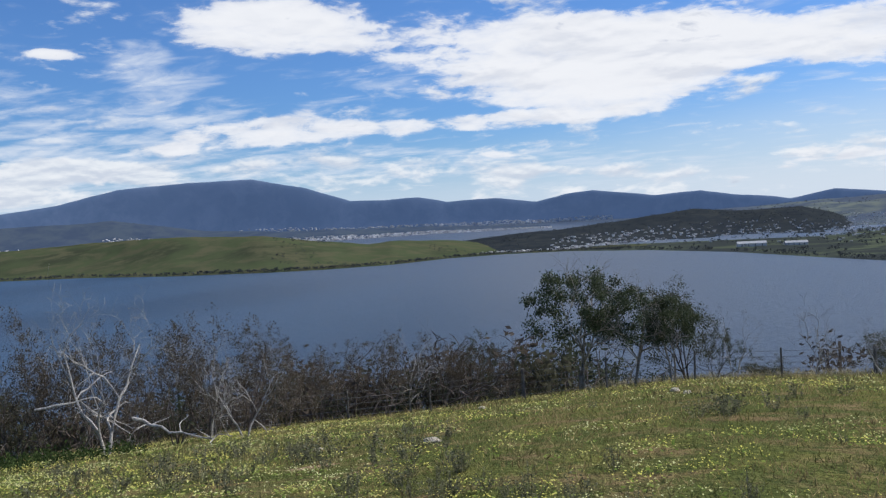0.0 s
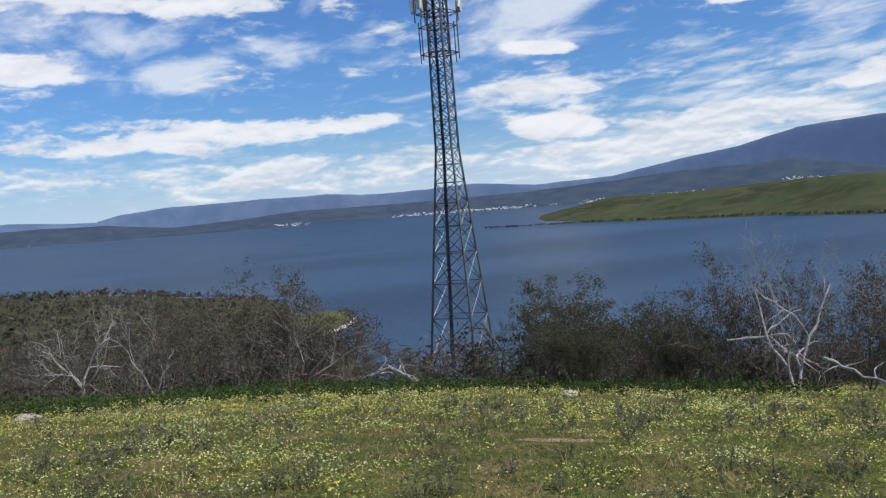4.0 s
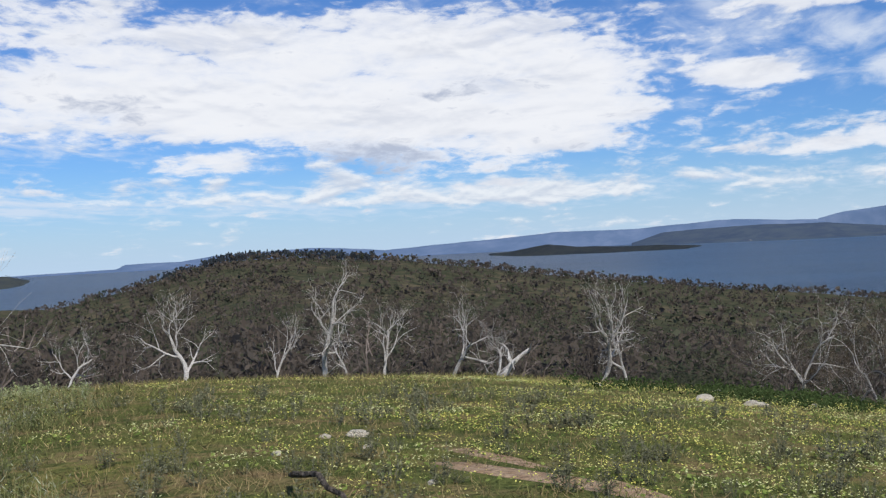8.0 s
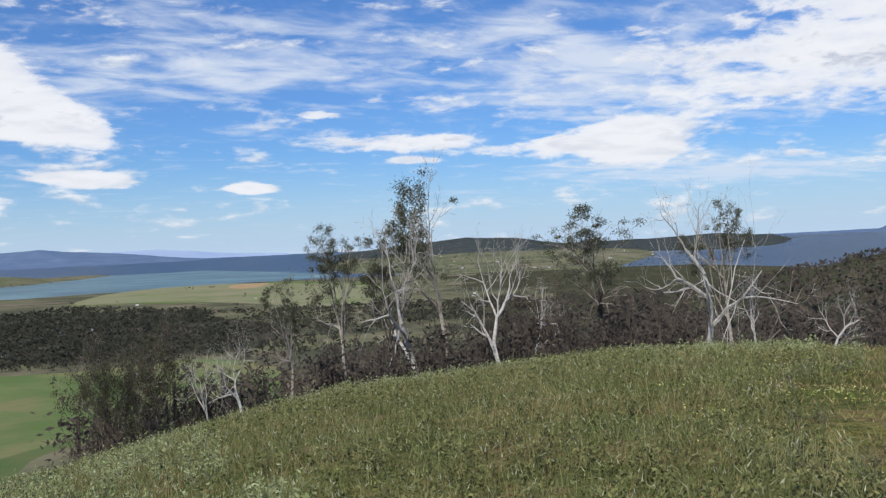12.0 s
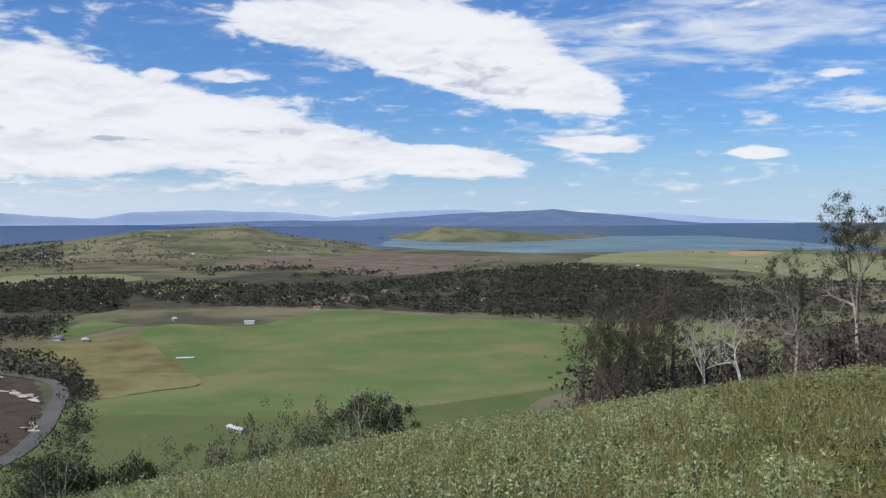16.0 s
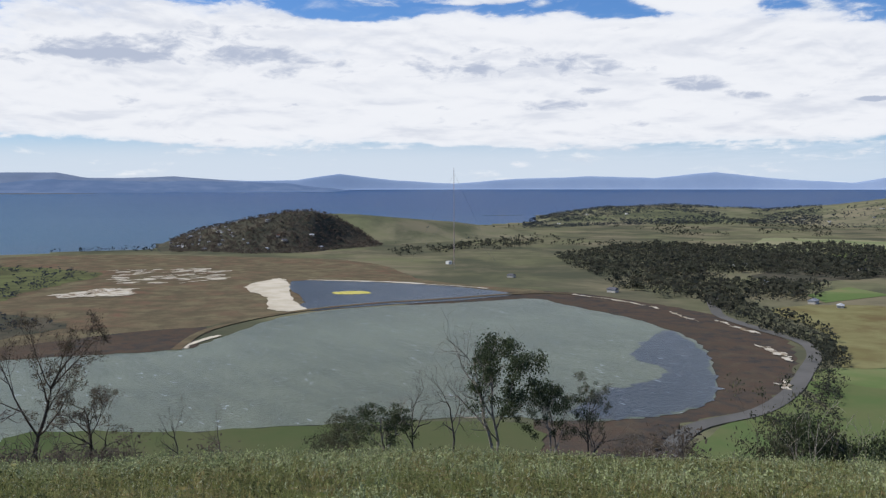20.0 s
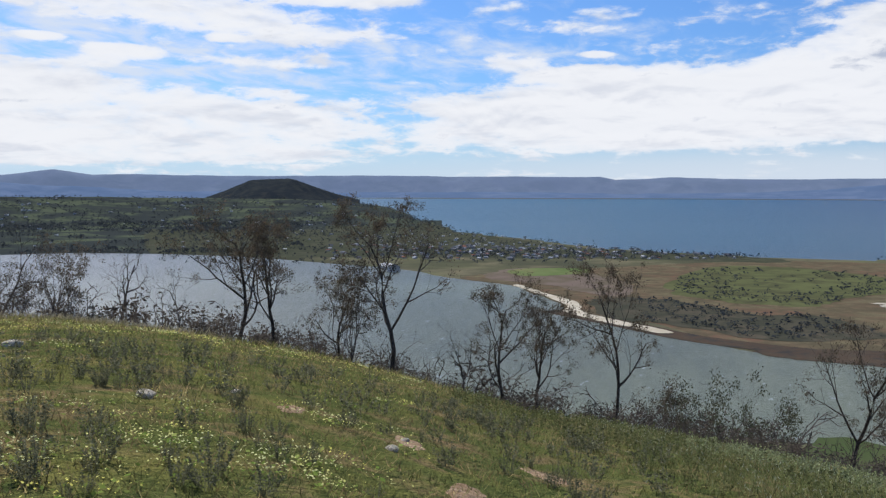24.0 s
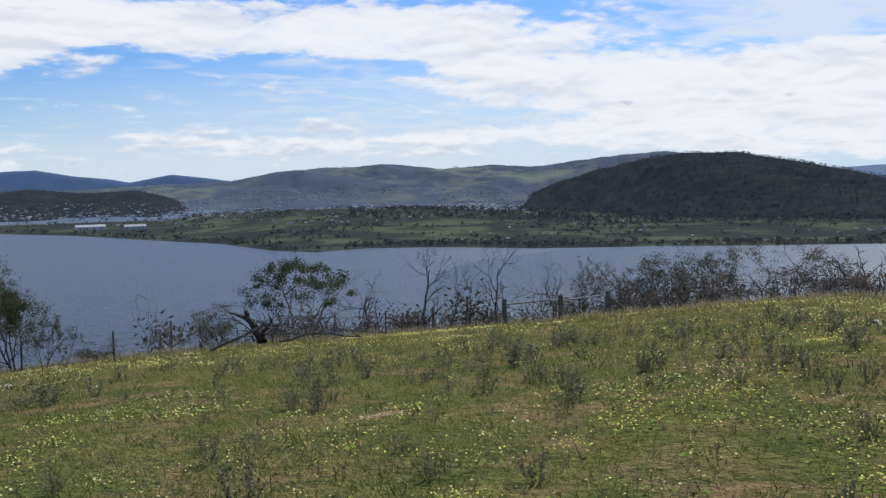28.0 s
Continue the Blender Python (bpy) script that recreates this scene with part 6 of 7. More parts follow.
# ---- stones, sticks, bare ground ----
def rock_mesh(seed):
    rnd = random.Random(seed)
    bm = bmesh.new()
    bmesh.ops.create_icosphere(bm, subdivisions=3, radius=.5)
    shift = Vector((rnd.uniform(0, 50), rnd.uniform(0, 50), rnd.uniform(0, 50)))
    for v in bm.verts:
        n = noise.fractal(v.co * 1.6 + shift, 1.0, 2.1, 4)
        v.co *= 1 + .30 * n
        v.co.z *= .75
    me = bpy.data.meshes.new("rock")
    bm.to_mesh(me), bm.free()
    me.materials.append(M_ROCK)
    return me


ROCKS = [rock_mesh(k) for k in range(5)]
STONES = [(19, 11.9, .4), (6.9, 11.1, .55), (22.3, 13.7, .5), (34.6, 13.4, .45), (29.5, 13.7, .3), (55.9, 12.0, .9), (73.1, 10.95, .45), (91.7, 9.6, .9), (89, 9.75, .7), (90.9, 9.7, .8), (88.5, 9.75, .6), (98.1, 9.1, .5), (113.4, 11.3, .5), (118.4, 11.95, .25),
          (115.4, 11.2, .25), (112.8, 12.0, .25), (308.1, 9.0, .65), (300.6, 12.3, .5), (295.4, 12.4, .25), (285.6, 16.1, .3), (284.8, 15.6, .25), (6.2, 11.2, .4), (335.4, 19.5, .2), (314.3, 8.4, .4), (108.9, 14.2, .2), (85.5, 10.4, .4)]
for i, (theta, dip, size) in enumerate(STONES):
    ob = new("rock", ROCKS[i % 5])
    r = stand_at(theta, dip)
    p = place(theta, r)
    ob.matrix_basis = Matrix.Translation(p + Vector((0, 0, size * .06))) @ Matrix.Rotation(i * 1.7, 4, "Z") @ Matrix.Diagonal((size * .62, size * .45, size * .36, 1))
    tagged(ob, "pale weathered sandstone rock half sunk in grass", "rock", "rocks in the meadow")


def worn_patch(theta, dip, long, wide, angle, material, label, name="bare_patch"):
    """A ragged patch that hugs the meadow."""
    c = place(theta, stand_at(theta, dip))
    n, m = 9, 28
    u, a = np.meshgrid(np.linspace(0, 1, n), np.arange(m) * 2 * math.pi / m, indexing="ij")
    edge = 1 + .45 * soft_noise(np.cos(a) * 3 + theta, np.sin(a) * 3, .8, 7, 3)
    lx, ly = long * u * edge * np.cos(a), wide * u * edge * np.sin(a)
    ca, sa = math.cos(angle), math.sin(angle)
    xs, ys = c.x + lx * ca - ly * sa, c.y + lx * sa + ly * ca
    rr, tt = np.hypot(xs, ys), np.degrees(np.arctan2(-xs, ys))
    zs = land_height(rr, tt) + .014 * (1 - u ** 3) - .01 * u ** 6
    tagged(sheet(name, xs, ys, zs, [material], wrap=True), label, "bare ground", kind="structure")


for theta, dip, long, wide, angle in ((102, 14.2, 1.6, .35, 1.2), (96, 15.3, .9, .25, .6), (104.8, 13.0, .8, .25, 1.0), (291.9, 13.5, .5, .18, .2), (284.5, 15.7, .6, .2, .4), (270.0, 19.6, .6, .2, .2), (276, 17.5, .7, .25, .5), (281, 18.5, .6, .2, .1), (286, 20, .5, .2, .6), (262, 20.5, .5, .18, .3), (335.0, 19.8, .3, .15, 0), (30, 14.6, .6, .2, .7), (344, 14.2, .35, .14, .3), (57, 15.0, .7, .2, .9)):
    worn_patch(theta, dip, long, wide, angle, M_EARTH, "worn bare reddish earth in the grass")


def fallen_branch(points, radius, label, seed, material, twigs=8, name="fallen_branch"):
    rnd = random.Random(seed)
    spots = [place(t, r) + Vector((0, 0, h)) for t, r, h in points]
    line = []
    for a, b in zip(spots, spots[1:]):
        line += [a.lerp(b, k / 4) + Vector((rnd.gauss(0, .03), rnd.gauss(0, .03), rnd.gauss(0, .02))) for k in range(4)]
    line.append(spots[-1])
    ob = thing(name, label, "branch")
    n = len(line)
    part("stem", mesh_of("stem", tube_faces(line, np.linspace(radius, radius * .35, n), 8), 4, material, True), None, ob)
    for k in range(twigs):
        i = rnd.randint(1, n - 1)
        p, d = line[i].copy(), Vector((rnd.gauss(0, 1), rnd.gauss(0, 1), rnd.uniform(-.1, .7))).normalized()
        pts = [p.copy()]
        for _ in range(5):
            d = (d + Vector((rnd.gauss(0, .3), rnd.gauss(0, .3), rnd.gauss(0, .2)))).normalized()
            p = p + d * max(min(radius, .09), .05) * rnd.uniform(1.5, 3.4)
            pts.append(p.copy())
        part("twig", mesh_of("twig", tube_faces(pts, np.linspace(radius * .45, radius * .1, 6), 5), 4, material, True), None, ob)


fallen_branch([(117.6, 8.6, .15), (115.5, 7.4, .35), (113.2, 6.3, .2), (110, 5.2, .05)], .03, "dark fallen stick leaning in the meadow grass", 3, M_BARK, 1)
fallen_branch([(354.8, 30, .1), (351.5, 30.5, .75), (349.5, 30, .45), (345.4, 29, .15)], .055, "grey fallen dead tree lying by the fence", 4, M_POST, 34)
fallen_branch([(351.6, 31.5, .2), (352.1, 31.7, .8), (352.6, 31.9, 1.35)], .2, "dark broken tree stump beside the fallen tree", 9, M_BARK, 4, "tree_stump")
fallen_branch([(350.5, 29.5, .2), (347.5, 29.3, .5), (344, 29.6, .2)], .04, "grey fallen limb lying in the grass", 5, M_POST, 26)
fallen_branch([(40.6, 26, 1.0), (38.5, 25.5, .5), (36.0, 25, .15)], .05, "bleached fallen limb on the western brow", 6, M_DEAD, 7)
fallen_branch([(46, 29, 1.6), (43.5, 29, 1.7), (41, 29, .6)], .04, "arched bleached limb among the scrub", 7, M_DEAD, 12)
fallen_branch([(69, 34, .4), (67.3, 33.5, .8), (65.5, 33, .3)], .08, "bleached branch near the tower foot", 8, M_DEAD, 9)
fallen_branch([(104.2, 41, .1), (103.2, 41, .9), (102.3, 41.3, 1.5)], .16, "leaning pale dead stump on the brow", 10, M_DEAD, 5, "tree_stump")


# ---- houses ----
M_WALL = surface("house_wall", [(.55, .52, .46), (.42, .38, .33)], [.05, .4], coords="Object")
M_ROOFS = [surface(n, [c, tuple(v * .75 for v in c)], [.3]) for n, c in (("white_iron_roof", (.46, .47, .48)), ("grey_iron_roof", (.24, .25, .27)), ("red_tile_roof", (.27, .14, .10)), ("dark_roof", (.12, .12, .13)))]


def house(k, long, wide, tall):
    ob = thing("house", ["white-roofed house among garden trees", "grey-roofed house among garden trees", "red-roofed house among garden trees", "dark-roofed house among garden trees"][k], "house", "houses of the suburbs")
    bm = bmesh.new()
    box(bm, (0, 0, tall / 2 - .5), (long, wide, tall + 1))
    part("wall", bm, M_WALL, ob)
    bm = bmesh.new()
    a, b, h = long / 2 + .5, wide / 2 + .5, wide * .28
    v = [bm.verts.new(q) for q in ((-a, -b, tall), (a, -b, tall), (a, b, tall), (-a, b, tall), (-a * .75, 0, tall + h), (a * .75, 0, tall + h), (-a, -b, tall - .2), (a, -b, tall - .2), (a, b, tall - .2), (-a, b, tall - .2))]
    for f in ((0, 1, 5, 4), (2, 3, 4, 5), (3, 0, 4), (1, 2, 5), (6, 7, 1, 0), (7, 8, 2, 1), (8, 9, 3, 2), (9, 6, 0, 3)):
        bm.faces.new([v[i] for i in f])
    part("roof", bm, M_ROOFS[k], ob)
    for s in (-1, 1):
        bm = bmesh.new()
        box(bm, (s * long * .22, -wide / 2 - .03, tall * .55), (1.8, .1, 1.3))
        part("window", bm, M_DARK_STEEL, ob)
    return ob


rng = np.random.default_rng(77)
spots = []
for key, n, f0, f1, t0, t1 in (("farm_shore", 80, .25, .95, -14 + 360, 16 + 360), ("farm_shore", 34, .2, .9, 300, 345), ("wooded_flat", 22, .05, .8, 288, 312), ("wooded_hill", 10, .15, .8, 240, 249), ("farm_hill", 14, .1, .7, 194, 226), ("wooded_ridge", 16, .05, .4, -4, 12)):
    spots += [tuple(q) for q in on_hill(key, n, f0, f1, t0, t1, rng)]
for t0, t1, r0, r1, n in ((262, 284, 985, 1190, 130), (271, 290, 960, 1260, 190), (274, 288, 1190, 1600, 90), (282, 300, 1000, 2000, 26), (207, 232, 560, 760, 6), (180, 214, 690, 980, 20), (150, 178, 900, 1500, 14)):
    spots += [tuple(q) for q in on_plain(t0, t1, r0, r1, n)]
protos = [house(k, *size) for k, size in enumerate(((9, 6, 2.6), (8.5, 5.5, 2.5), (8.5, 6, 2.5), (8, 6, 2.6)))]
rng.shuffle(spots)
near_first = sorted(spots, key=lambda q: math.hypot(q[0], q[1]))
beyond = np.array(near_first[290:])
for i, p in enumerate(near_first[:290]):
    k = (0, 1, 3, 0, 1, 3, 2)[i % 7]
    m = Matrix.Translation(p) @ Matrix.Rotation(rng.uniform(0, 3.1), 4, "Z") @ Matrix.Scale(rng.uniform(.65, .95), 4)
    if protos[k].get("set"):
        copy_thing(protos[k], m)
    else:
        protos[k].matrix_basis = m
        protos[k]["set"] = 1

# the long town front and the far city: pale walls too small to tell apart
M_TOWN = surface("pale_town_walls", [(.52, .51, .50), (.30, .28, .27), (.70, .70, .70)], [.02, .05], islands=.4)
p = np.concatenate([on_hill("mountain_range_west", 1300, .02, .24, 10, 34, rng, .0, .004), on_hill("mountain_range_front", 2200, .02, .40, 12, 42, rng, .0, .004), on_hill("mountain_range_front", 900, .02, .25, 46, 76, rng, .1, .004), on_hill("mountain_range_front", 130, .02, .12, 78, 92, rng, .1, .004),
                    on_hill("farm_shore", 1300, .45, 1, 342, 376, rng, .05, .006), on_hill("back_hills", 1900, .06, .50, 336, 362, rng, .05, .005), on_hill("wooded_ridge", 360, .05, .5, -4, 14, rng, .0, .006), on_hill("wooded_ridge", 200, .02, .12, 8, 20, rng), on_hill("wooded_hill", 50, .3, 1, 244.5, 249.4, rng), on_hill("wooded_flat", 300, .05, .9, 287, 315, rng, .15, .008), on_hill("farm_shore", 360, .1, .9, 290, 342, rng, .15, .01), on_hill("valley_rise", 26, .05, .8, 138, 166, rng), on_hill("back_hills", 520, .0, .12, 327, 350, rng), beyond])
size = np.hypot(p[:, 0], p[:, 1])[:, None, None] * np.where(np.hypot(p[:, 0], p[:, 1]) > 2600, .00062, .0010)[:, None, None]
cube = np.array([[(-1, -1, 0), (1, -1, 0), (1, -1, 1), (-1, -1, 1)], [(1, -1, 0), (1, 1, 0), (1, 1, 1), (1, -1, 1)], [(1, 1, 0), (-1, 1, 0), (-1, 1, 1), (1, 1, 1)], [(-1, 1, 0), (-1, -1, 0), (-1, -1, 1), (-1, 1, 1)], [(-1, -1, 1), (1, -1, 1), (1, 1, 1), (-1, 1, 1)]], float)
q = cube.reshape(1, 20, 3) * size * rng.uniform(.6, 1.4, (len(p), 1, 3)) * np.array([1.3, 1.3, 1.0])
tagged(new("far_town", mesh_of("far_town", (q + p[:, None]).reshape(-1, 4, 3), 4, M_TOWN)), "pale scattered buildings of the far town", "town", kind="stuff")


def long_shed(name, x, y, long, wide, tall, angle, label):
    ob = thing(name, label, "shed")
    ob.matrix_basis = Matrix.Translation((x, y, PLAIN)) @ Matrix.Rotation(angle, 4, "Z")
    bm = bmesh.new()
    box(bm, (0, 0, tall / 2), (long, wide, tall))
    part("wall", bm, M_PANEL, ob)
    bm = bmesh.new()
    a, b, c = long / 2 + .4, wide / 2 + .4, wide * .22
    v = [bm.verts.new(q) for q in ((-a, -b, tall), (a, -b, tall), (a, b, tall), (-a, b, tall), (-a, 0, tall + c), (a, 0, tall + c))]
    for f in ((0, 1, 5, 4), (2, 3, 4, 5), (3, 0, 4), (1, 2, 5), (3, 2, 1, 0)):
        bm.faces.new([v[i] for i in f])
    part("roof", bm, M_ROOFS[0], ob)
    for k in range(4):
        bm = bmesh.new()
        box(bm, (-long * .35 + k * long * .23, -wide / 2 - .03, tall * .45), (1.6, .1, tall * .7))
        part("door", bm, M_DARK_STEEL, ob)


long_shed("farm_shed", 106, -308, 10, 2.5, 1.2, 2.4, "long white farm shed in the paddock")
long_shed("farm_shed", 205, -626, 7, 3, 2, .1, "white farm shed on the pasture")
long_shed("farm_shed", 189, -466, 9, 2.5, .6, .2, "low white trough shed on the pasture")
long_shed("shore_hall", 800, 228, 26, 12, 5, .6, "white hall near the lagoon shore")
long_shed("shore_hall", -55, 1800, 54, 18, 6, .2, "long white warehouse on the far beach")
long_shed("shore_hall", 25, 1790, 40, 16, 5, .1, "white warehouse on the far beach")

# pale salt and sand among marsh and mud
for pts, wide in (([(236, -372), (222, -362), (206, -350)], 5), ([(292, -420), (272, -408), (256, -402)], 4), ([(179, -300), (184, -309)], 4), ([(425, -443), (385, -444), (342, -434)], 3),
                  ([(330, -428), (312, -416), (300, -412)], 3), ([(620, -345), (560, -392), (490, -420)], 3)):
    line = smooth_loop(pts, False, 5)
    side = [(v.x - wide * random.uniform(-.2, .9), v.y + wide * random.uniform(-.2, .9)) for v in line]
    back = [(v.x + wide * random.uniform(.1, 1.5), v.y - wide * random.uniform(.1, 1.5)) for v in reversed(line)]
    patch("salt_pan", side + back, -74.34, M_CRUST, "bare pale salt crust", "sand", wobble=wide * .15, steps=3)

MARSH_PANS = [(811, -247), (797, -299), (738, -338), (674, -311), (661, -261), (699, -212)]
SHORE_PANS = [(670, -167), (653, -216), (611, -200), (624, -159)]


def crust(regions, n, small, large, level, material, name, label, seed):
    """Ragged little pans of bare salt scattered over plan regions, as one mesh."""
    g = np.random.default_rng(seed)
    out = []
    for poly in regions:
        lo, hi = np.min(poly, 0), np.max(poly, 0)
        at = g.uniform(lo, hi, (n, 2))
        at = at[inside(at, poly) & (soft_noise(at[:, 0], at[:, 1], .03, seed, 2) > -.15)]
        for c in at:
            r, a = g.uniform(small, large), np.arange(12) * math.pi / 6
            edge = r * (1 + .5 * g.normal(0, .5, 12)).clip(.35, 1.8)
            ring = np.stack([c[0] + edge * np.cos(a) * .7, c[1] + edge * np.sin(a) * 1.3, np.full(12, level)], 1)
            mid = np.array([c[0], c[1], level + .05])
            out.append(np.stack([np.repeat(mid[None], 12, 0), ring, np.roll(ring, -1, 0)], 1))
    tagged(new(name, mesh_of(name, np.concatenate(out), 3, material)), label, "salt", kind="stuff")


crust([MARSH_PANS, SHORE_PANS], 150, 1.5, 6.0, -74.34, M_CRUST, "salt_crust", "pale salt crusts scattered over the marsh", 81)
ribbon("mud_shore", [(560, 52), (510, 6), (470, -30), (446, -72), (440, -100), (448, -150), (440, -185)], 20, -74.52, M_MUD, "dark mud shore along the lagoon", "mudflat")
patch("mud_spit", [(450, -175), (405, -165), (396, -150), (412, -100), (428, -60), (445, -60), (452, -110)], -74.5, M_MUD, "dark stony mud spit in the lagoon", "mudflat")
patch("sand_rim", [(418, -182), (404, -162), (396, -156), (398, -152), (408, -162), (420, -178)], -74.42, M_SAND, "thin pale sand rim", "sand", wobble=.8)
patch("beach", [(484, -11), (511, 13), (554, 43), (589, 47), (664, 79), (700, 96), (704, 90), (664, 72), (600, 38), (560, 34), (518, 4), (490, -18)], -74.4, M_SAND, "pale sandy lagoon beach", "beach", wobble=1.2)


# ---- the meadow ----
def hilltop(n, t0, t1, r0, r1, rng, power=.75):
    """Random spots on the knoll, thicker near the middle."""
    t = rng.uniform(t0, t1, n)
    r = r0 + (r1 - r0) * rng.uniform(0, 1, n) ** (1 / power)
    return t, r, on_land(t, r)


def blades(p, rng, tall, wide, lean, r):
    """Grass blades: narrow quads, leaning, one per spot."""
    n = len(p)
    a = rng.uniform(0, 6.283, n)
    h = tall * rng.uniform(.5, 1.3, n)
    w = (wide + .0004 * r) * rng.uniform(.6, 1.3, n)
    side = np.stack([np.cos(a), np.sin(a), 0 * a], 1) * w[:, None]
    tip = np.stack([rng.normal(0, lean, n), rng.normal(0, lean, n), np.ones(n)], 1) * h[:, None]
    return np.stack([p - side - [0, 0, .02], p + side - [0, 0, .02], p + tip + side * .25, p + tip - side * .25], 1)


M_GRASS = surface("short_grass", [(.165, .185, .055), (.245, .235, .085), (.105, .127, .04), (.29, .22, .108)], [.7, 2.5, 1.1], rough=.6, islands=.6, contrast=(.42, .6), thin=.35, raised=.7)
M_TALL = surface("tall_grass", [(.175, .205, .075), (.26, .27, .13), (.11, .135, .045), (.24, .195, .09)], [.4, 1.5, .7], rough=.6, islands=.5, contrast=(.42, .62), thin=.45, raised=.5)
M_SEED = surface("seed_heads", [(.35, .36, .24), (.26, .28, .17)], [1.0, 4], rough=.7, islands=.35, thin=.3, raised=.6)
M_FLOWER = surface("yellow_flowers", [(.70, .65, .16), (.66, .67, .34)], [.5], rough=.6, islands=.2, thin=.3, raised=.75, contrast=(.45, .6))
M_MAT = surface("flower_leaves", [(.17, .25, .05), (.12, .18, .04), (.25, .29, .08)], [1.2, 4], rough=.6, islands=.4, thin=.35, raised=.7)
M_WEED_OLIVE = surface("olive_weed", [(.165, .175, .065), (.215, .195, .09), (.115, .13, .05)], [.5, 4], rough=.6, islands=.5, thin=.3, raised=.35)
M_WEED_SILVER = surface("silver_green_weed", [(.225, .255, .115), (.165, .20, .08), (.30, .32, .17)], [.4, 5], rough=.55, islands=.5, thin=.3, raised=.4)
M_WEED_GREEN = surface("lush_green_weed", [(.055, .085, .028), (.085, .115, .04), (.042, .062, .022)], [.5, 4], rough=.6, islands=.5, thin=.35, raised=.35)
M_WEED = surface("grey_green_weed", [(.165, .165, .10), (.235, .225, .145), (.12, .125, .07)], [2.0, 9], rough=.6, islands=.55, thin=.35, raised=.55)
rng = np.random.default_rng(5)
t, r, p = hilltop(205000, 253, 505, 3.2, 42, rng, .62)
keep = (np.mod(t, 360) > 255 + np.clip(r - 9, 0, 13) * 1.3) | (np.mod(t, 360) < 134 + 6 * soft_noise(p[:, 0], p[:, 1], .3, 2, 3)) | (r < 9)
t, r, p = t[keep], r[keep], p[keep]
bare = soft_noise(p[:, 0], p[:, 1], .5, 21, 3)
keep = bare > -.5
t, r, p, bare = t[keep], r[keep], p[keep], bare[keep]
tall = .065 + .08 * np.clip(soft_noise(p[:, 0], p[:, 1], .35, 22, 3), 0, 1) + .16 * np.clip((r - 30) / 8, 0, 1)
tagged(new("meadow_grass", mesh_of("meadow_grass", blades(p, rng, tall, .0032, .9, r), 4, M_GRASS)), "short green and straw meadow grass", "grass", kind="stuff")
t, r, p = hilltop(118000, 124, 280, 3.0, 48, rng, .7)
keep = (t > 131 + 8 * soft_noise(p[:, 0], p[:, 1], .3, 2, 3)) & (t < 257 + np.clip(r - 9, 0, 13) * 1.3 + 5 * soft_noise(p[:, 0], p[:, 1], .3, 3, 3))
t, r, p = t[keep], r[keep], p[keep]
tall = .25 + .12 * soft_noise(p[:, 0], p[:, 1], .6, 23, 3)
b = blades(p, rng, tall, .0016, .45, r * .8)
tagged(new("tall_grass", mesh_of("tall_grass", b, 4, M_TALL)), "tall green seeding grass on the steep brow", "grass", kind="stuff")
pick = rng.uniform(0, 1, len(b)) < .30
top = (b[pick, 2] + b[pick, 3]) / 2
n = len(top)
a = rng.uniform(0, 6.283, n)
w = (.0035 + .0003 * r[pick])[:, None] * np.stack([np.cos(a), np.sin(a), 0 * a], 1)
d = np.stack([rng.normal(0, .03, n), rng.normal(0, .03, n), rng.uniform(.02, .05, n)], 1)
tagged(new("seed_heads", mesh_of("seed_heads", np.stack([top - d * .3, top + w, top + d, top - w], 1), 4, M_SEED)), "pale feathery grass seed heads", "grass", kind="stuff")
# short grass underfoot
t, r = rng.uniform(0, 360, 16000), 3.4 * np.sqrt(rng.uniform(.01, 1, 16000))
p = on_land(t, r)
tagged(new("trodden_grass", mesh_of("trodden_grass", blades(p, rng, .06, .0032, .9, r), 4, M_GRASS)), "short trodden grass on top of the knoll", "grass", kind="stuff")
# dry pale grass along the fences
t, r = rng.uniform(296, 372, 14000), rng.normal(46, 3.0, 14000)
p = on_land(t, r)
keep = soft_noise(p[:, 0], p[:, 1], .2, 51, 2) > -.25
p, r = p[keep], r[keep]
M_DRY = surface("dry_grass", [(.40, .35, .23), (.30, .26, .16)], [.6, 2], rough=.7, islands=.3, thin=.4, raised=.5)
tagged(new("dry_grass", mesh_of("dry_grass", blades(p, rng, .42, .003, .4, r), 4, M_DRY)), "pale dry grass along the fence", "grass", kind="stuff")
# flowers stand in flat tufts over a mat of leaves
t, r, p = hilltop(19000, 266, 500, 3.2, 40, rng, .62)
bloom = .75 * soft_noise(p[:, 0], p[:, 1], .8, 31, 3) + .5 * soft_noise(p[:, 0], p[:, 1], .2, 32, 2) + .56 * np.exp(-((np.mod(t - 66 + 180, 360) - 180) / 45) ** 2)
keep = (bloom + rng.normal(0, .30, len(bloom)) > .40) & ((np.mod(t, 360) > 284) | (np.mod(t, 360) < 140) | (r < 7))
tufts, far = p[keep], r[keep]


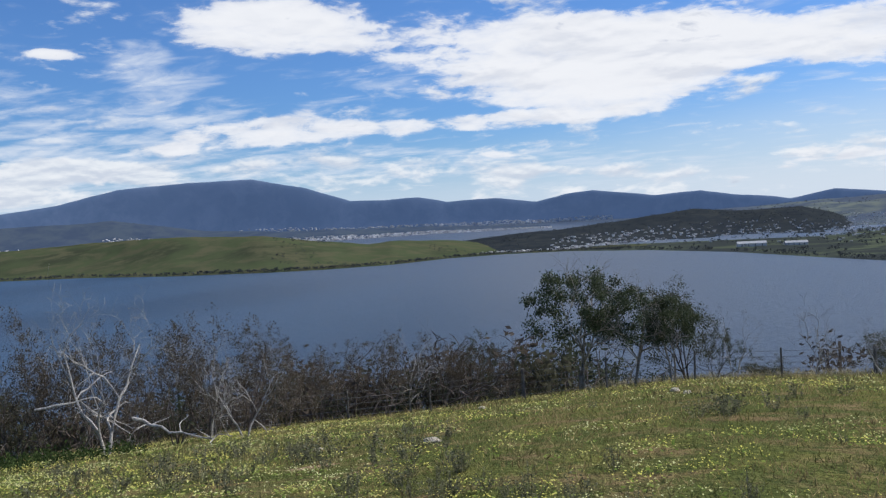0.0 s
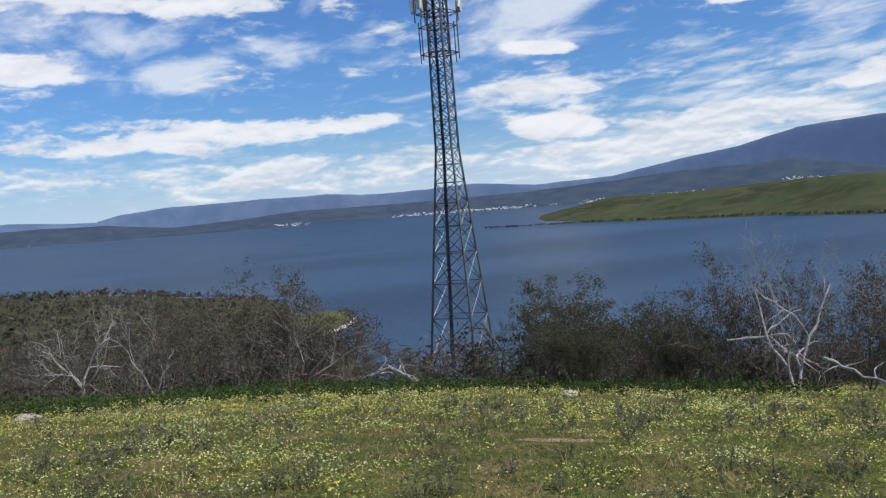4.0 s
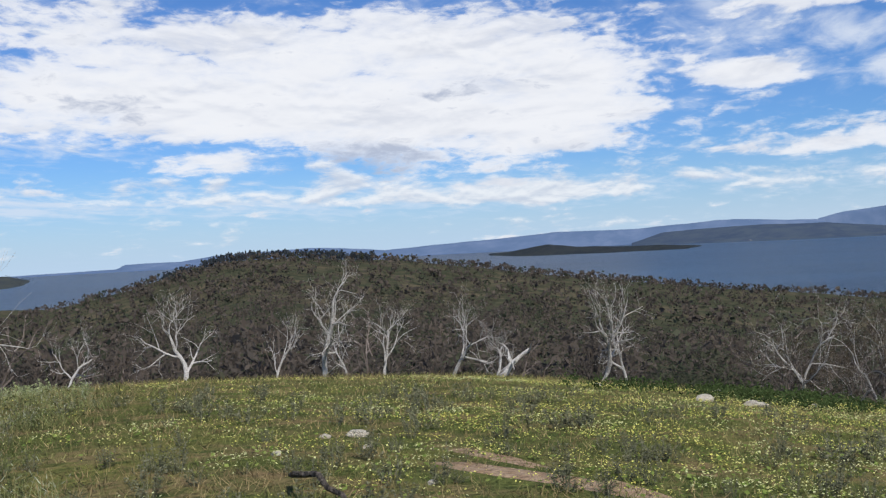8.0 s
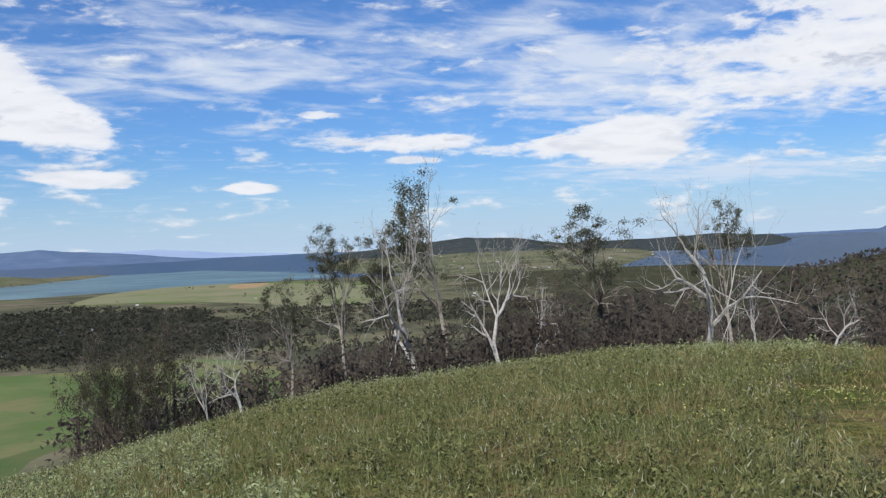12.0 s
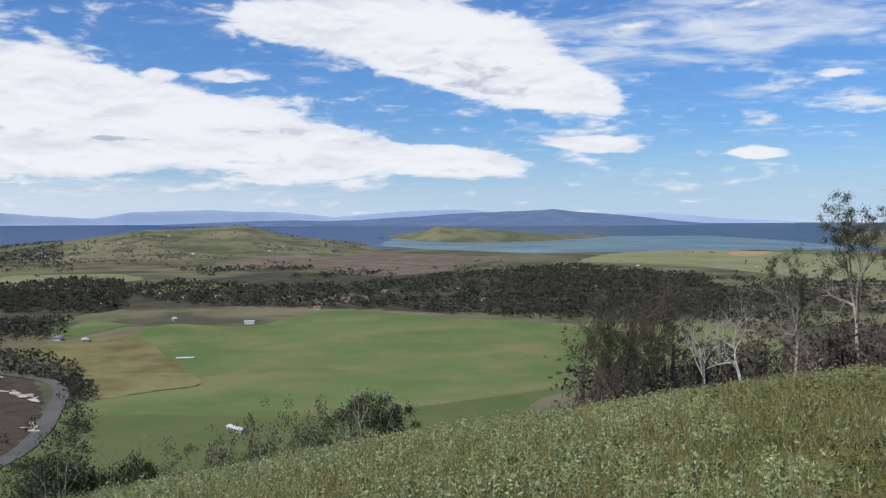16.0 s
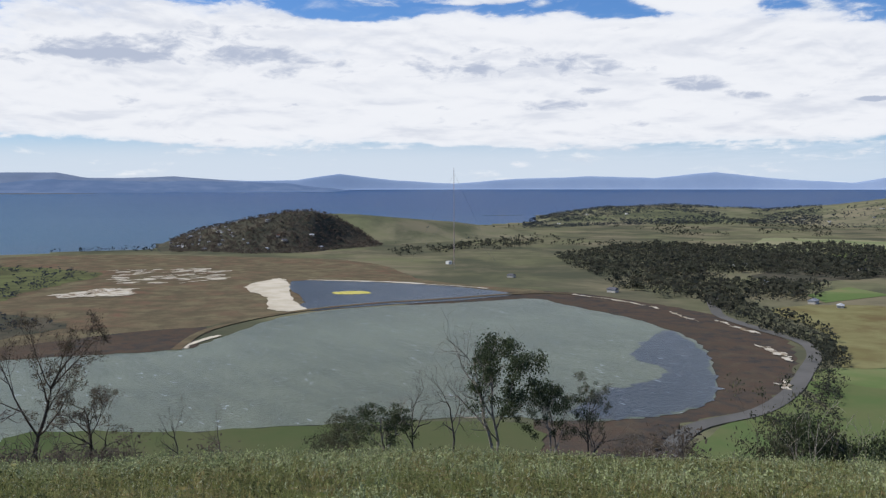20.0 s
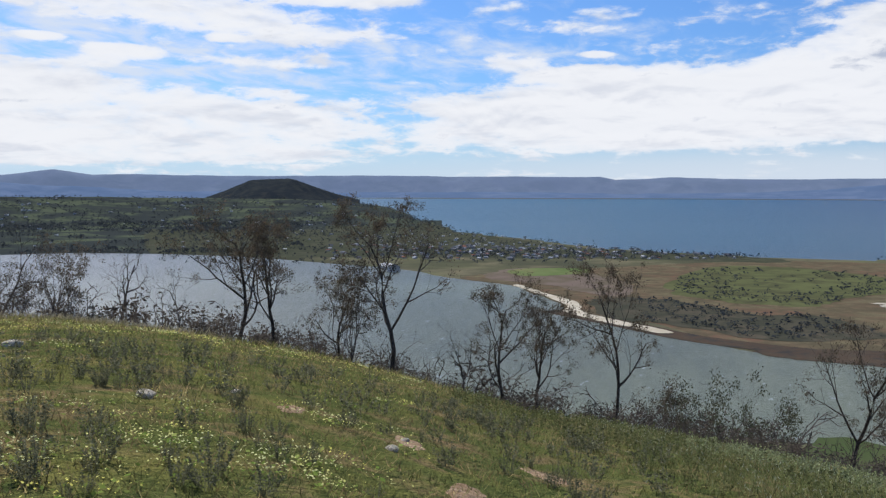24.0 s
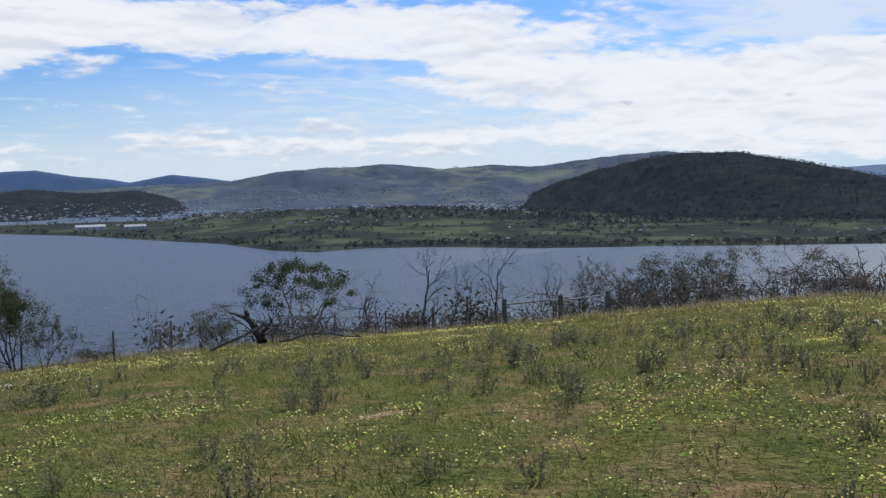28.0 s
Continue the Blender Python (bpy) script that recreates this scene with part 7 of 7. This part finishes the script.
def scattered(per, spread, low, high, size):
    """Small flat blossoms or leaves lying round the tufts."""
    q, away = np.repeat(tufts, per, axis=0), np.repeat(far, per)
    n = len(q)
    q[:, :2] += rng.normal(0, 1, (n, 2)) * (spread + .0045 * away)[:, None]
    rr, tt = np.hypot(q[:, 0], q[:, 1]), np.degrees(np.arctan2(-q[:, 0], q[:, 1]))
    q[:, 2] = land_height(rr, tt)
    a = rng.uniform(0, 6.283, n)
    s = ((size + .00034 * away) * rng.uniform(.55, 1.35, n))[:, None]
    u = np.stack([np.cos(a), np.sin(a), rng.normal(0, .3, n)], 1) * s
    v = np.stack([-np.sin(a), np.cos(a), rng.normal(0, .3, n)], 1) * s
    c = q + np.stack([0 * a, 0 * a, rng.uniform(low, high, n)], 1)
    return np.stack([c - u, c - v, c + u, c + v], 1)


tagged(new("yellow_flowers", mesh_of("yellow_flowers", scattered(17, .11, .05, .12, .0075), 4, M_FLOWER)), "small yellow daisies in patches through the meadow", "flowers", kind="stuff")
tagged(new("flower_leaves", mesh_of("flower_leaves", scattered(6, .12, .02, .07, .02), 4, M_MAT)), "bright green leaves round the daisies", "leaves", kind="stuff")


def weed_quads(seed, stems, leaves, tall=.4, spread=.2, leaf=.05):
    """A bushy weed: stems that part from one root, set with small narrow leaves."""
    g = np.random.default_rng(seed)
    out = []
    for _ in range(stems):
        a, lean = g.uniform(0, 6.283), g.uniform(.1, 1.0)
        h = tall * g.uniform(.55, 1.1) * (1.15 - .45 * lean)
        base = np.array([.05 * math.cos(a), .05 * math.sin(a), -.03])
        tip = base + np.array([spread * lean * math.cos(a), spread * lean * math.sin(a), h])
        side = np.array([-math.sin(a), math.cos(a), 0]) * .003
        out.append(np.stack([base - side, base + side, tip + side * .5, tip - side * .5])[None])
        for k in range(leaves):
            c = base + (tip - base) * g.uniform(.1, 1.0) ** .7
            d = g.normal(0, 1, 3)
            d[2] = abs(d[2]) * .8 + .25
            d = d / np.linalg.norm(d) * leaf * g.uniform(.6, 1.2)
            w = np.cross(d, g.normal(0, 1, 3))
            w = w / np.linalg.norm(w) * leaf * .24
            out.append(np.stack([c, c + d * .5 + w, c + d, c + d * .5 - w])[None])
    return np.concatenate(out)


WEEDS = [mesh_of("weed", weed_quads(k, 20, 20, .46, .18, .036), 4, M_WEED) for k in range(6)]
rng = np.random.default_rng(8)


def weedy(p):
    """Where weeds gather: in drifts, thickest on the northern side."""
    th = np.mod(np.degrees(np.arctan2(-p[:, 0], p[:, 1])), 360)
    return soft_noise(p[:, 0], p[:, 1], .16, 41, 2) + .55 * np.exp(-((th - 309) / 20) ** 2) + .42 * np.exp(-((th - 36) / 18) ** 2) + .3 * np.exp(-((th - 100) / 16) ** 2)


t, r, p = hilltop(4000, 268, 494, 5.6, 33, rng, .9)
keep = (weedy(p) + rng.uniform(-.5, .5, len(p)) > .22) & (rng.uniform(0, 1, len(p)) < np.clip((r - 3) / 12, .18, 1))
p, r = p[keep], r[keep]
order = np.argsort(r)
spots, rest = p[order[:280]], p[order[280:800]]
for i, q in enumerate(spots):
    ob = new("weed", WEEDS[i % 6])
    s = rng.uniform(.35, .85)
    ob.matrix_basis = Matrix.Translation(q.tolist()) @ Matrix.Rotation(rng.uniform(0, 6), 4, "Z") @ Matrix.Diagonal((s * rng.uniform(.9, 1.4), s * rng.uniform(.9, 1.4), s * rng.uniform(.75, 1.1), 1))
    tagged(ob, "bushy grey green weed standing in the meadow", "weed", "weeds in the meadow")


def drift(name, p, size, stems, leaves, material, label, seed, tall=.4, spread=.2, leaf=.06):
    """Many low plants too many to tell apart, as one mesh."""
    g = np.random.default_rng(seed)
    out = []
    for k in range(5):
        q = weed_quads(60 + k + seed, stems, leaves, tall, spread, leaf)
        at = p[k::5]
        a, s = g.uniform(0, 6.28, len(at)), size * g.uniform(.5, 1.25, len(at))
        c, d = np.cos(a)[:, None, None], np.sin(a)[:, None, None]
        w = (s * g.uniform(.9, 1.4, len(at)))[:, None, None]
        out.append((np.stack([(q[None, ..., 0] * c - q[None, ..., 1] * d) * w, (q[None, ..., 0] * d + q[None, ..., 1] * c) * w, q[None, ..., 2] * s[:, None, None] + 0 * w], -1) + at[:, None, None, :]).reshape(-1, 4, 3))
    tagged(new(name, mesh_of(name, np.concatenate(out), 4, material)), label, "weeds", kind="stuff")


drift("far_weeds", rest, .8, 14, 9, M_WEED, "grey green weeds farther over the meadow", 61, .42, .22, .055)
# the steep eastern brow: leafy stems, silver green and olive in drifts
t, r, p = hilltop(9500, 124, 284, 5.0, 44, rng, .8)
dark_bed = np.exp(-((t - 139) / 12.0) ** 4) * np.exp(-((r - 10.5) / 4.0) ** 4)
patchy = soft_noise(p[:, 0], p[:, 1], .13, 43, 3) + .35 * np.exp(-((t - 268) / 12) ** 2) + 1.2 * dark_bed
edge = (t > 131 + 5 * soft_noise(p[:, 0], p[:, 1], .3, 2, 3)) & (t < 262 + np.clip(r - 9, 0, 15) * 1.3)
near, olive = r < 17, patchy > .15
thin_out = rng.uniform(0, 1, len(p)) < .62
drift("brow_weeds", p[edge & near & olive & thin_out], 1.0, 9, 9, M_WEED_OLIVE, "olive green bushy weeds along the brow", 62, .36, .16, .042)
drift("brow_weeds", p[edge & near & ~olive & thin_out], 1.0, 7, 10, M_WEED_SILVER, "silver green leafy weeds along the brow", 63, .42, .13, .045)
drift("brow_weeds", p[edge & ~near & olive], 1.0, 6, 4, M_WEED_OLIVE, "olive green weeds lower on the brow", 64, .40, .2, .07)
drift("brow_weeds", p[edge & ~near & ~olive], 1.0, 6, 4, M_WEED_SILVER, "silver green weeds lower on the brow", 65, .45, .17, .07)
# a lush dark band along the western brow
t, r = rng.uniform(40, 100, 1500), rng.normal(31, 4.5, 1500)
p = on_land(t, r)
keep = (r < 40) & (r > 22) & (soft_noise(p[:, 0], p[:, 1], .2, 71, 2) + .5 * np.exp(-((t - 72) / 20) ** 2) > .1)
drift("lush_weeds", p[keep], 1.0, 7, 4, M_WEED_GREEN, "dark lush green growth along the western brow", 66, .42, .25, .1)
